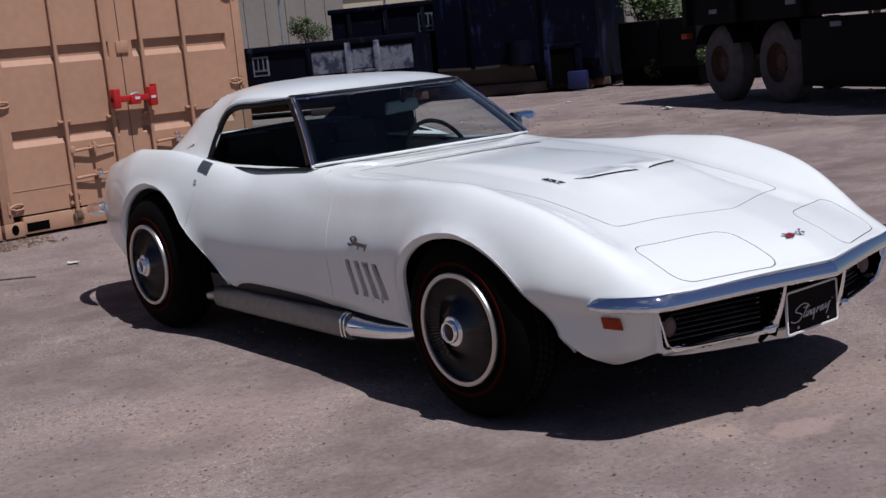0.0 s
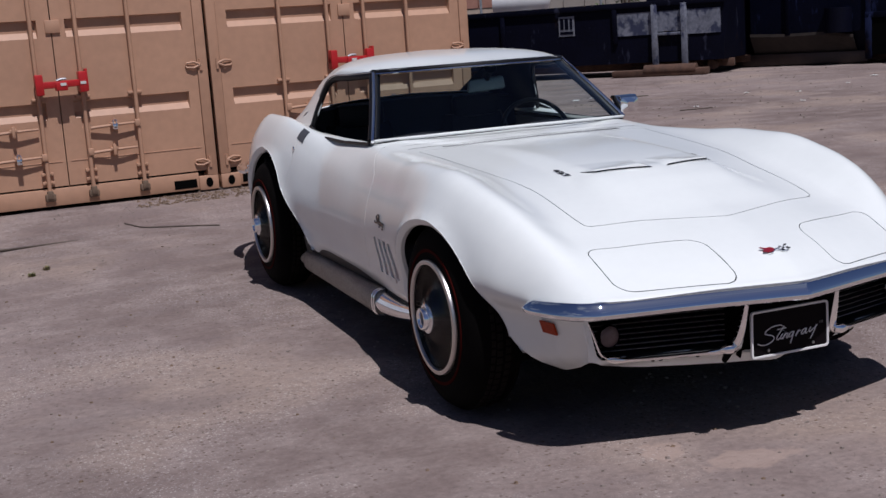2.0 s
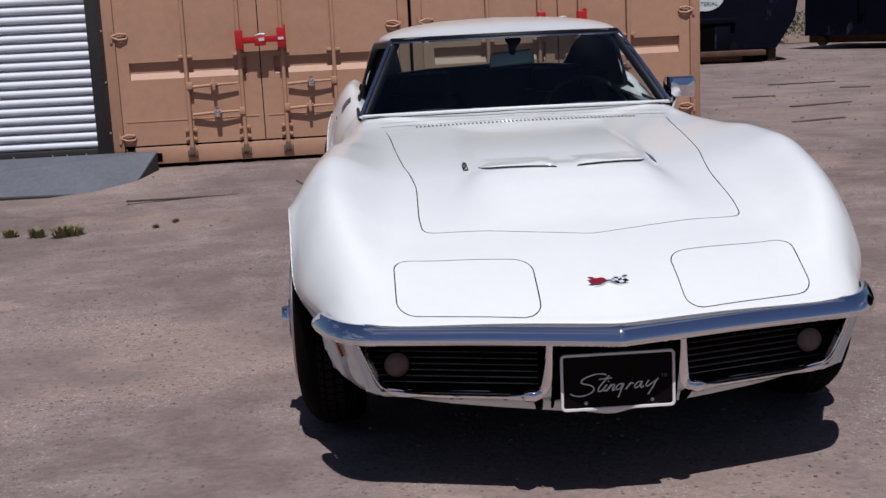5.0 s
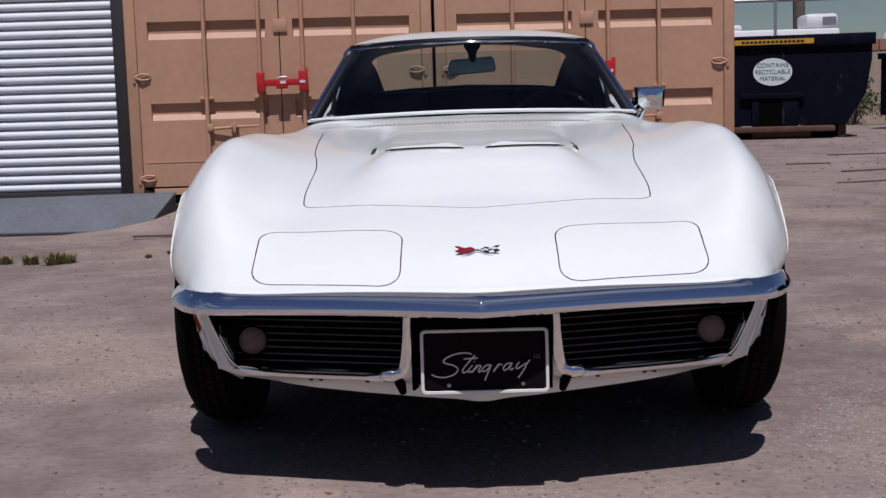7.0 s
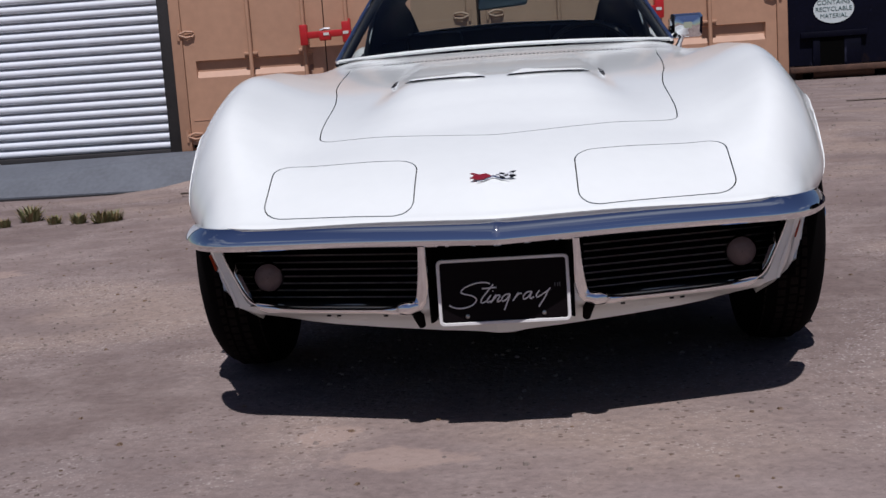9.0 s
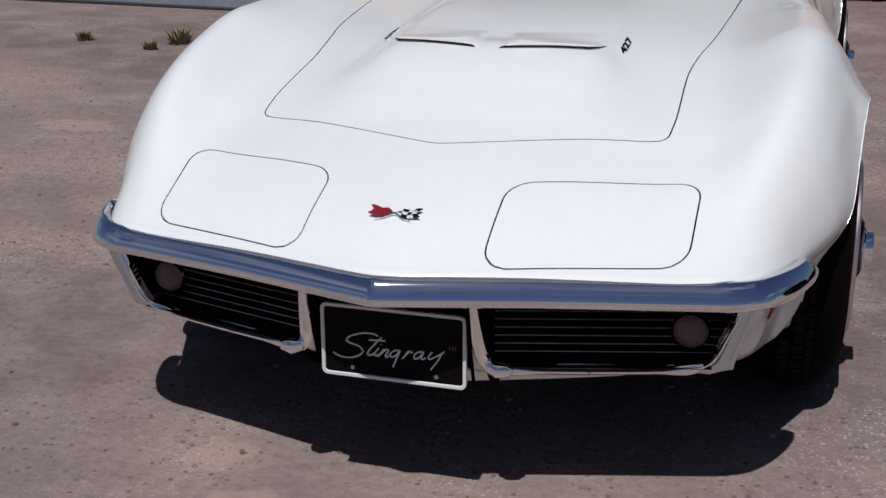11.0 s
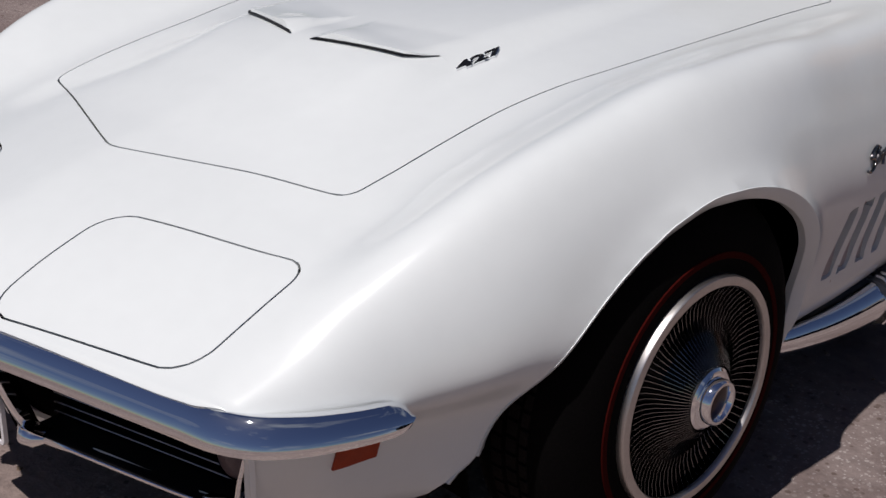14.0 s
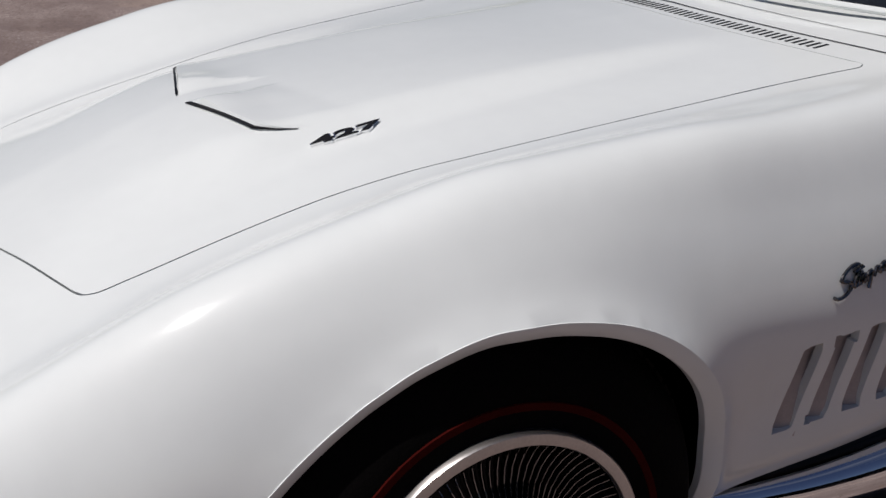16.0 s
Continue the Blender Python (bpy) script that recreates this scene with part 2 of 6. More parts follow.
def add_tube(bm, pts, r, n=10, cap=True, flat=1.0):
    """A tube along points; r a number or a list."""
    pts = [Vector(p) for p in pts]
    rr = r if isinstance(r, (list, tuple)) else [r] * len(pts)
    rings = []
    up = Vector((0, 0, 1))
    for i, p in enumerate(pts):
        d = (pts[min(i + 1, len(pts) - 1)] - pts[max(i - 1, 0)]).normalized()
        a = d.cross(up)
        if a.length < 1e-3:
            a = d.cross(Vector((0, 1, 0)))
        a.normalize()
        b = a.cross(d).normalized()
        rings.append([bm.verts.new(p + (a * math.cos(2 * math.pi * k / n) + b * flat * math.sin(2 * math.pi * k / n)) * rr[i]) for k in range(n)])
    for a, b in zip(rings, rings[1:]):
        for k in range(n):
            bm.faces.new((a[k], a[(k + 1) % n], b[(k + 1) % n], b[k]))
    if cap:
        bm.faces.new(rings[0])
        bm.faces.new(rings[-1][::-1])
    return [v for ring in rings for v in ring]


def tube(pts, r, n=10, cap=True, flat=1.0):
    bm = bmesh.new()
    add_tube(bm, pts, r, n, cap, flat)
    return bm


def lathe(profile, n=48, axis="x", closed=False):
    """Spin (a, r) pairs: a along the axis, r from it."""
    bm = bmesh.new()
    rings = []
    for a, r in profile:
        ring = []
        for k in range(n):
            t = 2 * math.pi * k / n
            c, s = r * math.cos(t), r * math.sin(t)
            ring.append(bm.verts.new((a, c, s) if axis == "x" else (c, s, a) if axis == "z" else (c, a, s)))
        rings.append(ring)
    pairs = list(zip(rings, rings[1:])) + ([(rings[-1], rings[0])] if closed else [])
    for a, b in pairs:
        for k in range(n):
            bm.faces.new((a[k], a[(k + 1) % n], b[(k + 1) % n], b[k]))
    bmesh.ops.recalc_face_normals(bm, faces=bm.faces)
    return bm


def grid_mesh(rows, bm=None, closed=False):
    """Quads over rows of points."""
    bm = bm or bmesh.new()
    vs = [[bm.verts.new(p) for p in row] for row in rows]
    for a, b in zip(vs, vs[1:]):
        for k in range(len(a) - (0 if closed else 1)):
            j = (k + 1) % len(a)
            bm.faces.new((a[k], a[j], b[j], b[k]))
    return bm


def thicken(bm, d):
    """Gives a sheet a thickness d along its normals."""
    bm.normal_update()
    bmesh.ops.solidify(bm, geom=list(bm.faces), thickness=d)
    return bm


def smooth_curve(xs, ys):
    """A monotone cubic through the keys."""
    xs, ys = np.array(xs, float), np.array(ys, float)
    h, d = np.diff(xs), np.diff(ys) / np.diff(xs)
    m = np.zeros(len(xs))
    m[0], m[-1] = d[0], d[-1]
    for i in range(1, len(xs) - 1):
        if d[i - 1] * d[i] > 0:
            w1, w2 = 2 * h[i] + h[i - 1], h[i] + 2 * h[i - 1]
            m[i] = (w1 + w2) / (w1 / d[i - 1] + w2 / d[i])

    def f(x):
        x = min(max(x, xs[0]), xs[-1])
        i = min(max(int(np.searchsorted(xs, x)) - 1, 0), len(h) - 1)
        t = (x - xs[i]) / h[i]
        return float((1 + 2 * t) * (1 - t) ** 2 * ys[i] + t * (1 - t) ** 2 * h[i] * m[i] + t * t * (3 - 2 * t) * ys[i + 1] + t * t * (t - 1) * h[i] * m[i + 1])
    return f


def smoothstep(a, b, x):
    t = min(max((x - a) / (b - a), 0.0), 1.0)
    return t * t * (3 - 2 * t)


def catmull(pts, per):
    """Points along a centripetal spline through 2-D or 3-D points; per: points per span."""
    P = [np.array(p, float) for p in pts]
    P = [2 * P[0] - P[1]] + P + [2 * P[-1] - P[-2]]
    out = []
    for i in range(1, len(P) - 2):
        p0, p1, p2, p3 = P[i - 1:i + 3]
        t1 = max(np.linalg.norm(p1 - p0), 1e-6) ** 0.5
        t2 = t1 + max(np.linalg.norm(p2 - p1), 1e-6) ** 0.5
        t3 = t2 + max(np.linalg.norm(p3 - p2), 1e-6) ** 0.5
        n = per[i - 1] if isinstance(per, (list, tuple)) else per
        for k in range(n):
            t = t1 + (t2 - t1) * k / n
            a1 = (t1 - t) / t1 * p0 + t / t1 * p1
            a2 = (t2 - t) / (t2 - t1) * p1 + (t - t1) / (t2 - t1) * p2
            a3 = (t3 - t) / (t3 - t2) * p2 + (t - t2) / (t3 - t2) * p3
            b1 = (t2 - t) / t2 * a1 + t / t2 * a2
            b2 = (t3 - t) / (t3 - t1) * a2 + (t - t1) / (t3 - t1) * a3
            out.append((t2 - t) / (t2 - t1) * b1 + (t - t1) / (t2 - t1) * b2)
    out.append(P[-2])
    return out


# ---------------------------------------------------------------- ground
def ground_z(x, y):
    """The yard rises a little towards the containers."""
    base = 0.014 * min(max(y, 0.0), 6.5) * smoothstep(-3.4, -1.2, x)
    bank = smoothstep(5.3, 6.12, y) * smoothstep(-3.0, -2.45, x) * (1 - smoothstep(7.0, 14.0, y)) * (1 - smoothstep(2.4, 3.4, x))
    return base + (0.138 - base) * bank


def build_ground():
    bm = bmesh.new()
    xs = sorted(set([-3000, -800, -200, -60, -30] + [round(-14 + 0.35 * i, 3) for i in range(101)] + [30, 60, 200, 800, 3000]))
    ys = sorted(set([-3000, -800, -200, -60, -30] + [round(-9 + 0.35 * i, 3) for i in range(101)] + [35, 60, 200, 800, 3000]))
    rows = [[(x, y, ground_z(x, y) + (0.006 * noise.noise(Vector((x * 0.9, y * 0.9, 0))) if abs(x) < 25 and abs(y) < 30 else 0)) for x in xs] for y in ys]
    grid_mesh(rows, bm)
    ob = part("ground", bm, CONCRETE, sharp=0)
    structure(ob, "dusty grey brown worn concrete yard with stains", "ground")


build_ground()

# ---------------------------------------------------------------- the car
# front axle at y = 0, nose towards -y
WHEEL_F, WHEEL_R = (0.0, 0.342), (2.472, 0.376)
YK = [-0.93, -0.82, -0.70, -0.55, -0.40, -0.15, 0.10, 0.35, 0.60, 0.90, 1.20, 1.60, 2.00, 2.40, 2.70, 3.00, 3.40, 3.62]


def table(*v):
    return smooth_curve(YK, v)


z_mid = table(.520, .580, .622, .667, .706, .754, .788, .812, .832, .864, .898, .890, .880, .870, .866, .862, .828, .785)
x_val = table(.53, .535, .54, .54, .53, .525, .53, .54, .555, .57, .585, .60, .60, .60, .60, .58, .50, .44)
z_val = table(.509, .561, .609, .649, .687, .737, .780, .804, .822, .842, .870, .868, .868, .872, .872, .862, .824, .780)
x_cr = table(.603, .630, .662, .690, .708, .724, .728, .726, .708, .680, .655, .655, .682, .690, .680, .650, .560, .480)
z_cr = table(.509, .564, .632, .703, .753, .805, .842, .844, .830, .826, .838, .834, .892, .942, .944, .896, .834, .790)
x_max = smooth_curve([-0.93, -0.895, -0.86, -0.82, -0.75] + YK[2:], [.668, .688, .705, .720, .742, .763, .812, .834, .852, .862, .842] + [.818, .790, .768, .767, .803, .828, .826, .775, .645, .540])
z_max = table(.470, .480, .492, .510, .530, .570, .590, .590, .570, .550, .540, .540, .555, .590, .600, .590, .560, .540)
x_low = smooth_curve([-0.93, -0.895, -0.86, -0.82, -0.75] + YK[2:], [.662, .681, .693, .702, .712, .724, .762, .792, .824] + [.826, .808, .800, .782, .765, .762, .778, .800, .795, .745, .620, .510])
x_bot = table(.630, .608, .622, .668, .700, .735, .76, .765, .765, .750, .738, .735, .745, .73, .72, .67, .56, .46)
z_bot = table(.302, .256, .234, .243, .254, .258, .27, .285, .295, .305, .31, .315, .30, .28, .27, .28, .32, .36)


def nose_v(x):
    """How far the nose lies back at a distance x from the middle."""
    a = abs(x)
    v = 0.27 * (math.sqrt(a * a + 0.0009) - 0.03)
    return v


def lip_y(a):
    """The line of the two lips on the bonnet."""
    return -0.140 + max(0.0, a - 0.03) * 0.245 + 60.0 * max(0.0, a - 0.232) ** 2


dome_h = smooth_curve([-1.0, -0.48, -0.33, -0.208, -0.118, -0.028, 0.10, 0.29, 0.50, 0.70, 0.84, 1.2], [0, 0, .016, .037, .045, .036, .033, .028, .019, .007, 0, 0])


def pad_edge(y, a):
    """Where the sloped inner flank of a lip's pad ends."""
    return 0.031 + 0.045 * min(max(0.0, 1 - (y - lip_y(a)) / 0.15), 1.0)


def dome(x, y):
    """The raised middle of the bonnet: a ramp that ends at two lips with a channel between them."""
    a = abs(x)
    lip = lip_y(a)
    mid = 0.288 - 0.014 * smoothstep(-0.1, 0.6, y)
    wide = 0.044 + 0.054 * (1 - smoothstep(-0.32, -0.02, y))
    side = 1 - smoothstep(mid - wide, mid + wide, a)
    h = dome_h(y) * side * (1 - 0.20 * min(a / 0.25, 1.2) ** 2)
    step = smoothstep(lip - 0.002, lip + 0.002, y) * (1 - smoothstep(0.238, 0.268, a)) * max(0.0, 1 - max(0.0, y - lip) / 0.15)
    chan = min(max((a - 0.03) / (pad_edge(y, a) - 0.03), 0.0), 1.0)
    return h + 0.0105 * step * chan * (1 + 0.5 * (1 - smoothstep(0.07, 0.15, a)))


def section(y):
    xm, zm = x_max(y), z_max(y)
    xc, zc = x_cr(y), z_cr(y)
    dive = 0.30 + 0.13 * smoothstep(0.10, 0.50, y) * (1 - smoothstep(0.9, 1.5, y))
    pts = [(0, z_mid(y)), (0.5 * x_val(y), 0.5 * (z_mid(y) + z_val(y)) + 0.004), (x_val(y), z_val(y)), (xc, zc),
           (xc + 0.62 * (xm - xc), zc + dive * (zm - zc)), (xm, zm), (x_low(y), 0.42), (x_bot(y) + (0.008 + 0.052 * smoothstep(-0.93, -0.80, y) if y < -0.3 else 0.025), z_bot(y) + 0.042), (x_bot(y), z_bot(y))]
    return catmull(pts, [14, 14, 15, 9, 11, 8, 5, 3])


ARCH_RZ = 0.326
LIP = 0.021


def arch_shape(y):
    """Half length and roundness of the front wheel opening before and behind the axle."""
    return (0.386, 1.62) if y < 0 else (0.348, 2.3)


def arch_sd(y, z):
    """Distance outside the wheel openings in the side view."""
    wy, wz = WHEEL_F
    ry, p = arch_shape(y)
    if z < wz:
        f = (abs(y) - ry - 0.85 * (wz - z)) / 1.31 if y < 0 else abs(y) - ry
    else:
        f = ((abs(y / ry) ** p + ((z - wz) / ARCH_RZ) ** p) ** (1 / p) - 1) * ARCH_RZ
    wy, wz = WHEEL_R
    level, slant = 0.60, 1.15
    dy, dz = y - wy, z - wz
    ry, rz = (0.380 if dy < 0 else 0.305), 0.385
    e = ((abs(dy / ry) ** 2.3 + abs(dz / rz) ** 2.3) ** (1 / 2.3) - 1) * min(ry, rz)
    if z < level and dy < 0:
        edge = wy - ry * max(1 - abs((level - wz) / rz) ** 2.3, 0.02) ** (1 / 2.3) - slant * (level - z)
        e = (edge - y) / math.hypot(1, slant)
    elif z < wz and dy >= 0:
        e = dy - ry
    return min(f, e)


def body_rows():
    ys = []
    y = -0.93
    ys += [-0.945, -0.941, -0.936]
    while y < 3.62:
        ys.append(y)
        y += 0.0125 if y < 1.1 else 0.02
    ys.append(3.62)
    rows = []
    for y in ys:
        fall = 1 - smoothstep(-0.93, 0.05, y)
        row = []
        for x, z in section(y):
            Y = y + nose_v(x if z > z_max(y) else x_max(y)) * fall
            if z < 0.46:
                Y += 0.055 * ((0.46 - z) / 0.20) ** 1.3 * (1 - smoothstep(-0.93, -0.60, y))
            Z = z
            X = x
            if y < -0.93:
                if z > z_max(-0.93) + 0.012:
                    out = smoothstep(0.585, 0.645, x)
                    Z -= 0.009 * (1 - out) * ((-0.93 - y) / 0.015) ** 2
                    Y -= 0.97 * out * (y + 0.93)
                else:
                    Y -= 0.97 * (y + 0.93)
            if x > 0.6 and Z < 0.84:
                d = max(arch_sd(Y, Z), 0.0)
                X += (0.008 + 0.017 * smoothstep(-0.30, 0.0, Y) - 0.011 * smoothstep(1.0, 2.0, Y)) * math.exp(-max(d - LIP, 0.0) / 0.030) * smoothstep(0.62, 0.74, x) * (1 - smoothstep(0.74, 0.82, Z))
            row.append((X, Y, Z))
        rows.append(row)
    return rows


def split_at(bm, f):
    """Cuts the mesh along f = 0, f a function of a point."""
    val = {v: f(v.co) for v in bm.verts}
    for e in [e for e in bm.edges if val[e.verts[0]] * val[e.verts[1]] < 0]:
        a, b = e.verts
        fa, fb = val[a], val[b]
        t = fa / (fa - fb)
        for _ in range(7):
            p = a.co.lerp(b.co, t)
            fp = f(p)
            if fp * fa > 0:
                t = t + (1 - t) * fp / (fp - fb)
            else:
                t = t * fa / (fa - fp)
        if t < 0.04:
            val[a] = 0.0
        elif t > 0.96:
            val[b] = 0.0
        else:
            _, nv = bmesh.utils.edge_split(e, a, t)
            val[nv] = 0.0
    for face in list(bm.faces):
        vs = list(face.verts)
        zero = [i for i, v in enumerate(vs) if val[v] == 0.0]
        if len(zero) == 2:
            i, j = zero
            if abs(i - j) not in (1, len(vs) - 1):
                signs = {val[v] > 0 for k, v in enumerate(vs) if k not in zero}
                if len(signs) == 2:
                    bmesh.utils.face_split(face, vs[i], vs[j])
        elif len(zero) > 2:
            for i, j in itertools.combinations(zero, 2):
                if j - i in (1, len(vs) - 1):
                    continue
                a = {val[v] > 0 for v in vs[i + 1:j] if val[v] != 0.0}
                b = {val[v] > 0 for v in vs[j + 1:] + vs[:i] if val[v] != 0.0}
                if len(a) == 1 and len(b) == 1 and a != b:
                    bmesh.utils.face_split(face, vs[i], vs[j])
                    break


def convex_sd(lines, r):
    """Distance to a convex outline with corners of radius r, from distances to its edges."""
    pos = [max(d + r, 0.0) for d in lines]
    s = math.sqrt(sum(p * p for p in pos))
    return (s if s > 0 else max(d + r for d in lines)) - r


def edge_sd(p, a, b):
    """Signed distance left of the edge a-b (outside, for a clockwise outline)."""
    dx, dy = b[0] - a[0], b[1] - a[1]
    return (dx * (p[1] - a[1]) - dy * (p[0] - a[0])) / math.hypot(dx, dy)


bonnet_side = smooth_curve([-0.50, -0.409, -0.30, -0.10, 0.05, 0.17, 0.45, 0.75, 0.95], [0.448, 0.456, 0.4625, 0.4595, 0.472, 0.490, 0.512, 0.530, 0.556])
GAPW = 0.0032


def bonnet_sd(co):
    if co.z < 0.55 or co.y > 1.2:
        return 1.0
    a = abs(co.x)
    return convex_sd(((-(co.y + 0.557) + 0.322 * math.sqrt(a * a + 0.0002)) * 0.952, a - bonnet_side(co.y), co.y - (0.80 + 0.2 * a * a)), 0.022)


LAMP_DOOR = [(0.185, -0.659), (0.546, -0.548), (0.544, -0.770), (0.185, -0.886)]


def lamp_door_sd(co):
    if co.z < 0.45 or co.y > -0.4 or abs(co.x) > 0.64:
        return 1.0
    p = (abs(co.x), co.y)
    return convex_sd([edge_sd(p, LAMP_DOOR[i], LAMP_DOOR[(i + 1) % 4]) for i in range(4)], 0.048)


def door_front_y(z):
    return 0.905 + 0.10 * smoothstep(0.74, 0.86, z) * 1.6


def door_sd(co):
    if abs(co.x) < 0.62 or co.z > 0.93:
        return 1.0
    back = 2.03 + 0.06 * smoothstep(0.75, 0.55, co.z) - 0.20 * smoothstep(0.56, 0.36, co.z)
    return max(door_front_y(co.z) - co.y, co.y - back)


GILLS = [(0.712, 0.758), (0.640, 0.687), (0.572, 0.620), (0.503, 0.553)]


def gill_sd(co):
    if abs(co.x) < 0.7 or not 0.3 < co.z < 0.6:
        return 1.0
    best = 1.0
    for y0, y1 in GILLS:
        lean = (0.528 - co.z) * 0.20
        best = min(best, convex_sd((co.y + lean - y1 + 0.004, y0 + 0.004 - co.y - lean, co.z - 0.530, 0.385 - co.z), 0.006))
    return best


def cockpit_sd(co):
    if co.z < 0.7:
        return 1.0
    a = abs(co.x)
    return convex_sd((a - 0.612, 1.02 + 0.28 * a * a - co.y, co.y - 2.55), 0.06)


def arch_fn(co):
    return arch_sd(co.y, co.z) - LIP if abs(co.x) > 0.5 and co.z < 0.82 else 1.0


def fold_in(bm, depth):
    """Turns the open edges of a panel inwards."""
    bm.normal_update()
    edges = [e for e in bm.edges if e.is_boundary]
    nrm = {v: v.normal.copy() for e in edges for v in e.verts}
    ext = bmesh.ops.extrude_edge_only(bm, edges=edges)
    for g in ext["geom"]:
        if isinstance(g, bmesh.types.BMVert):
            near = None
            for e in g.link_edges:
                o = e.other_vert(g)
                if o in nrm:
                    near = nrm[o]
            if near is not None:
                g.co -= near * depth


def build_body(car):
    half = body_rows()
    bm = bmesh.new()
    grid_mesh([[(-x, y, z) for x, y, z in reversed(row[1:])] + list(row) for row in half], bm)
    bmesh.ops.recalc_face_normals(bm, faces=bm.faces)
    tree = BVHTree.FromBMesh(bm)
    fns = dict(arch=arch_fn, bonnet=bonnet_sd, lamp=lamp_door_sd, door=door_sd, gill=gill_sd, cockpit=cockpit_sd)
    for off in (-0.0025, 0.0025):
        split_at(bm, lambda co, o=off: co.y - lip_y(abs(co.x)) + o if abs(co.x) < 0.30 and -0.33 < co.y < 0.2 else 1.0)
    for g in (lambda co: abs(co.x) - 0.03, lambda co: abs(co.x) - pad_edge(co.y, abs(co.x))):
        split_at(bm, lambda co, f=g: f(co) if abs(co.x) < 0.12 and -0.23 < co.y < 0.1 and co.z > 0.6 else 1.0)
    for v in bm.verts:
        if abs(v.co.x) < 0.5 and v.co.y < 1.1 and v.co.z > 0.5:
            v.co.z += dome(v.co.x, v.co.y)
    tree = BVHTree.FromBMesh(bm)
    for k in ("arch", "cockpit", "gill"):
        split_at(bm, fns[k])
    for k in ("bonnet", "lamp", "door"):
        split_at(bm, fns[k])
        split_at(bm, lambda co, g=fns[k]: g(co) - GAPW)
    groups = {}
    for f in bm.faces:
        c = f.calc_center_median()
        if arch_fn(c) < 0 or cockpit_sd(c) < 0 or gill_sd(c) < 0:
            continue
        key = "body"
        for k in ("bonnet", "lamp", "door"):
            d = fns[k](c)
            if d < 0:
                key = k + ("" if k == "bonnet" else "_l" if c.x > 0 else "_r")
            elif d < GAPW:
                key = None
                break
        if key:
            groups.setdefault(key, []).append(f)
    made = {}
    names = {"body": "body", "bonnet": "bonnet", "lamp_l": "headlamp_door", "lamp_r": "headlamp_door", "door_l": "door", "door_r": "door"}
    for key, faces in groups.items():
        b2 = bmesh.new()
        idx = {}
        for f in faces:
            vs = []
            for v in f.verts:
                if v not in idx:
                    idx[v] = b2.verts.new(v.co)
                vs.append(idx[v])
            b2.faces.new(vs)
        fold_in(b2, 0.014)
        made[key] = part(names[key], b2, PAINT, car, sharp=38)
    bm.free()
    # near-black liner under the skin, painted shade for panel gaps and wheel wells
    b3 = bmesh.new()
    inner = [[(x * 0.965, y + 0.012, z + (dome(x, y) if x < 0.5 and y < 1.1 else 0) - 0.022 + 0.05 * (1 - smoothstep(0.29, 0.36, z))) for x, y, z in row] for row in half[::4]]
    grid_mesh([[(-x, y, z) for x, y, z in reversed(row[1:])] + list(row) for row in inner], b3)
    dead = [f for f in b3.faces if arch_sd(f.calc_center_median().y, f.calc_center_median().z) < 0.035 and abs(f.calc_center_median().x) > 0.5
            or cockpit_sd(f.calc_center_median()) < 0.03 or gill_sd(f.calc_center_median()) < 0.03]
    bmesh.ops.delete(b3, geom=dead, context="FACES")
    part("shade_liner", b3, DARK, car)
    return made, tree


car = thing("sports_car", "white vintage hardtop sports car with chrome bumper and side exhausts", "car")
panels, BODY = build_body(car)


def top(x, y, lift=0.0):
    hit, nrm, _, _ = BODY.ray_cast(Vector((x, y, 2.0)), Vector((0, 0, -1)))
    if hit is None:
        return Vector((x, y, 0.8))
    if nrm.z < 0:
        nrm = -nrm
    return hit + nrm * lift


def flank(s, y, z, lift=0.0):
    hit, nrm, _, _ = BODY.ray_cast(Vector((s * 2.0, y, z)), Vector((-s, 0, 0)))
    if hit is None:
        return Vector((s * 0.8, y, z))
    if nrm.x * s < 0:
        nrm = -nrm
    return hit + nrm * lift


def arch_line(front):
    """Points along the edge of a wheel opening with the direction away from it."""
    pts = []
    if front:
        pts += [(-0.386 - 0.0068 * k, WHEEL_F[1] - 0.008 * k, -0.762, 0.648) for k in range(7, 0, -1)]
        for k in range(121):
            a = math.pi * (1 - k / 120)
            c, d = math.cos(a), math.sin(a)
            ry, p = arch_shape(c)
            r = (abs(c / ry) ** p + (d / ARCH_RZ) ** p) ** (-1 / p)
            gy, gz = math.copysign((r * abs(c) / ry) ** (p - 1) / ry, c), (r * d / ARCH_RZ) ** (p - 1) / ARCH_RZ
            g = math.hypot(gy, gz)
            pts.append((r * c, WHEEL_F[1] + r * d, gy / g, gz / g))
        pts += [(0.348, WHEEL_F[1] - 0.01 * k, 1.0, 0.0) for k in range(1, 6)]
        return pts
    wy, wz = WHEEL_R
    for k in range(121):
        a = math.radians(216 - 252 * k / 120)
        lo, hi = 0.2, 0.75
        for _ in range(24):
            m = (lo + hi) / 2
            if arch_sd(wy + m * math.cos(a), wz + m * math.sin(a)) < 0:
                lo = m
            else:
                hi = m
        y, z = wy + lo * math.cos(a), wz + lo * math.sin(a)
        if z > 0.318 and lo < 0.70:
            pts.append((y, z, math.cos(a), math.sin(a)))
    return pts


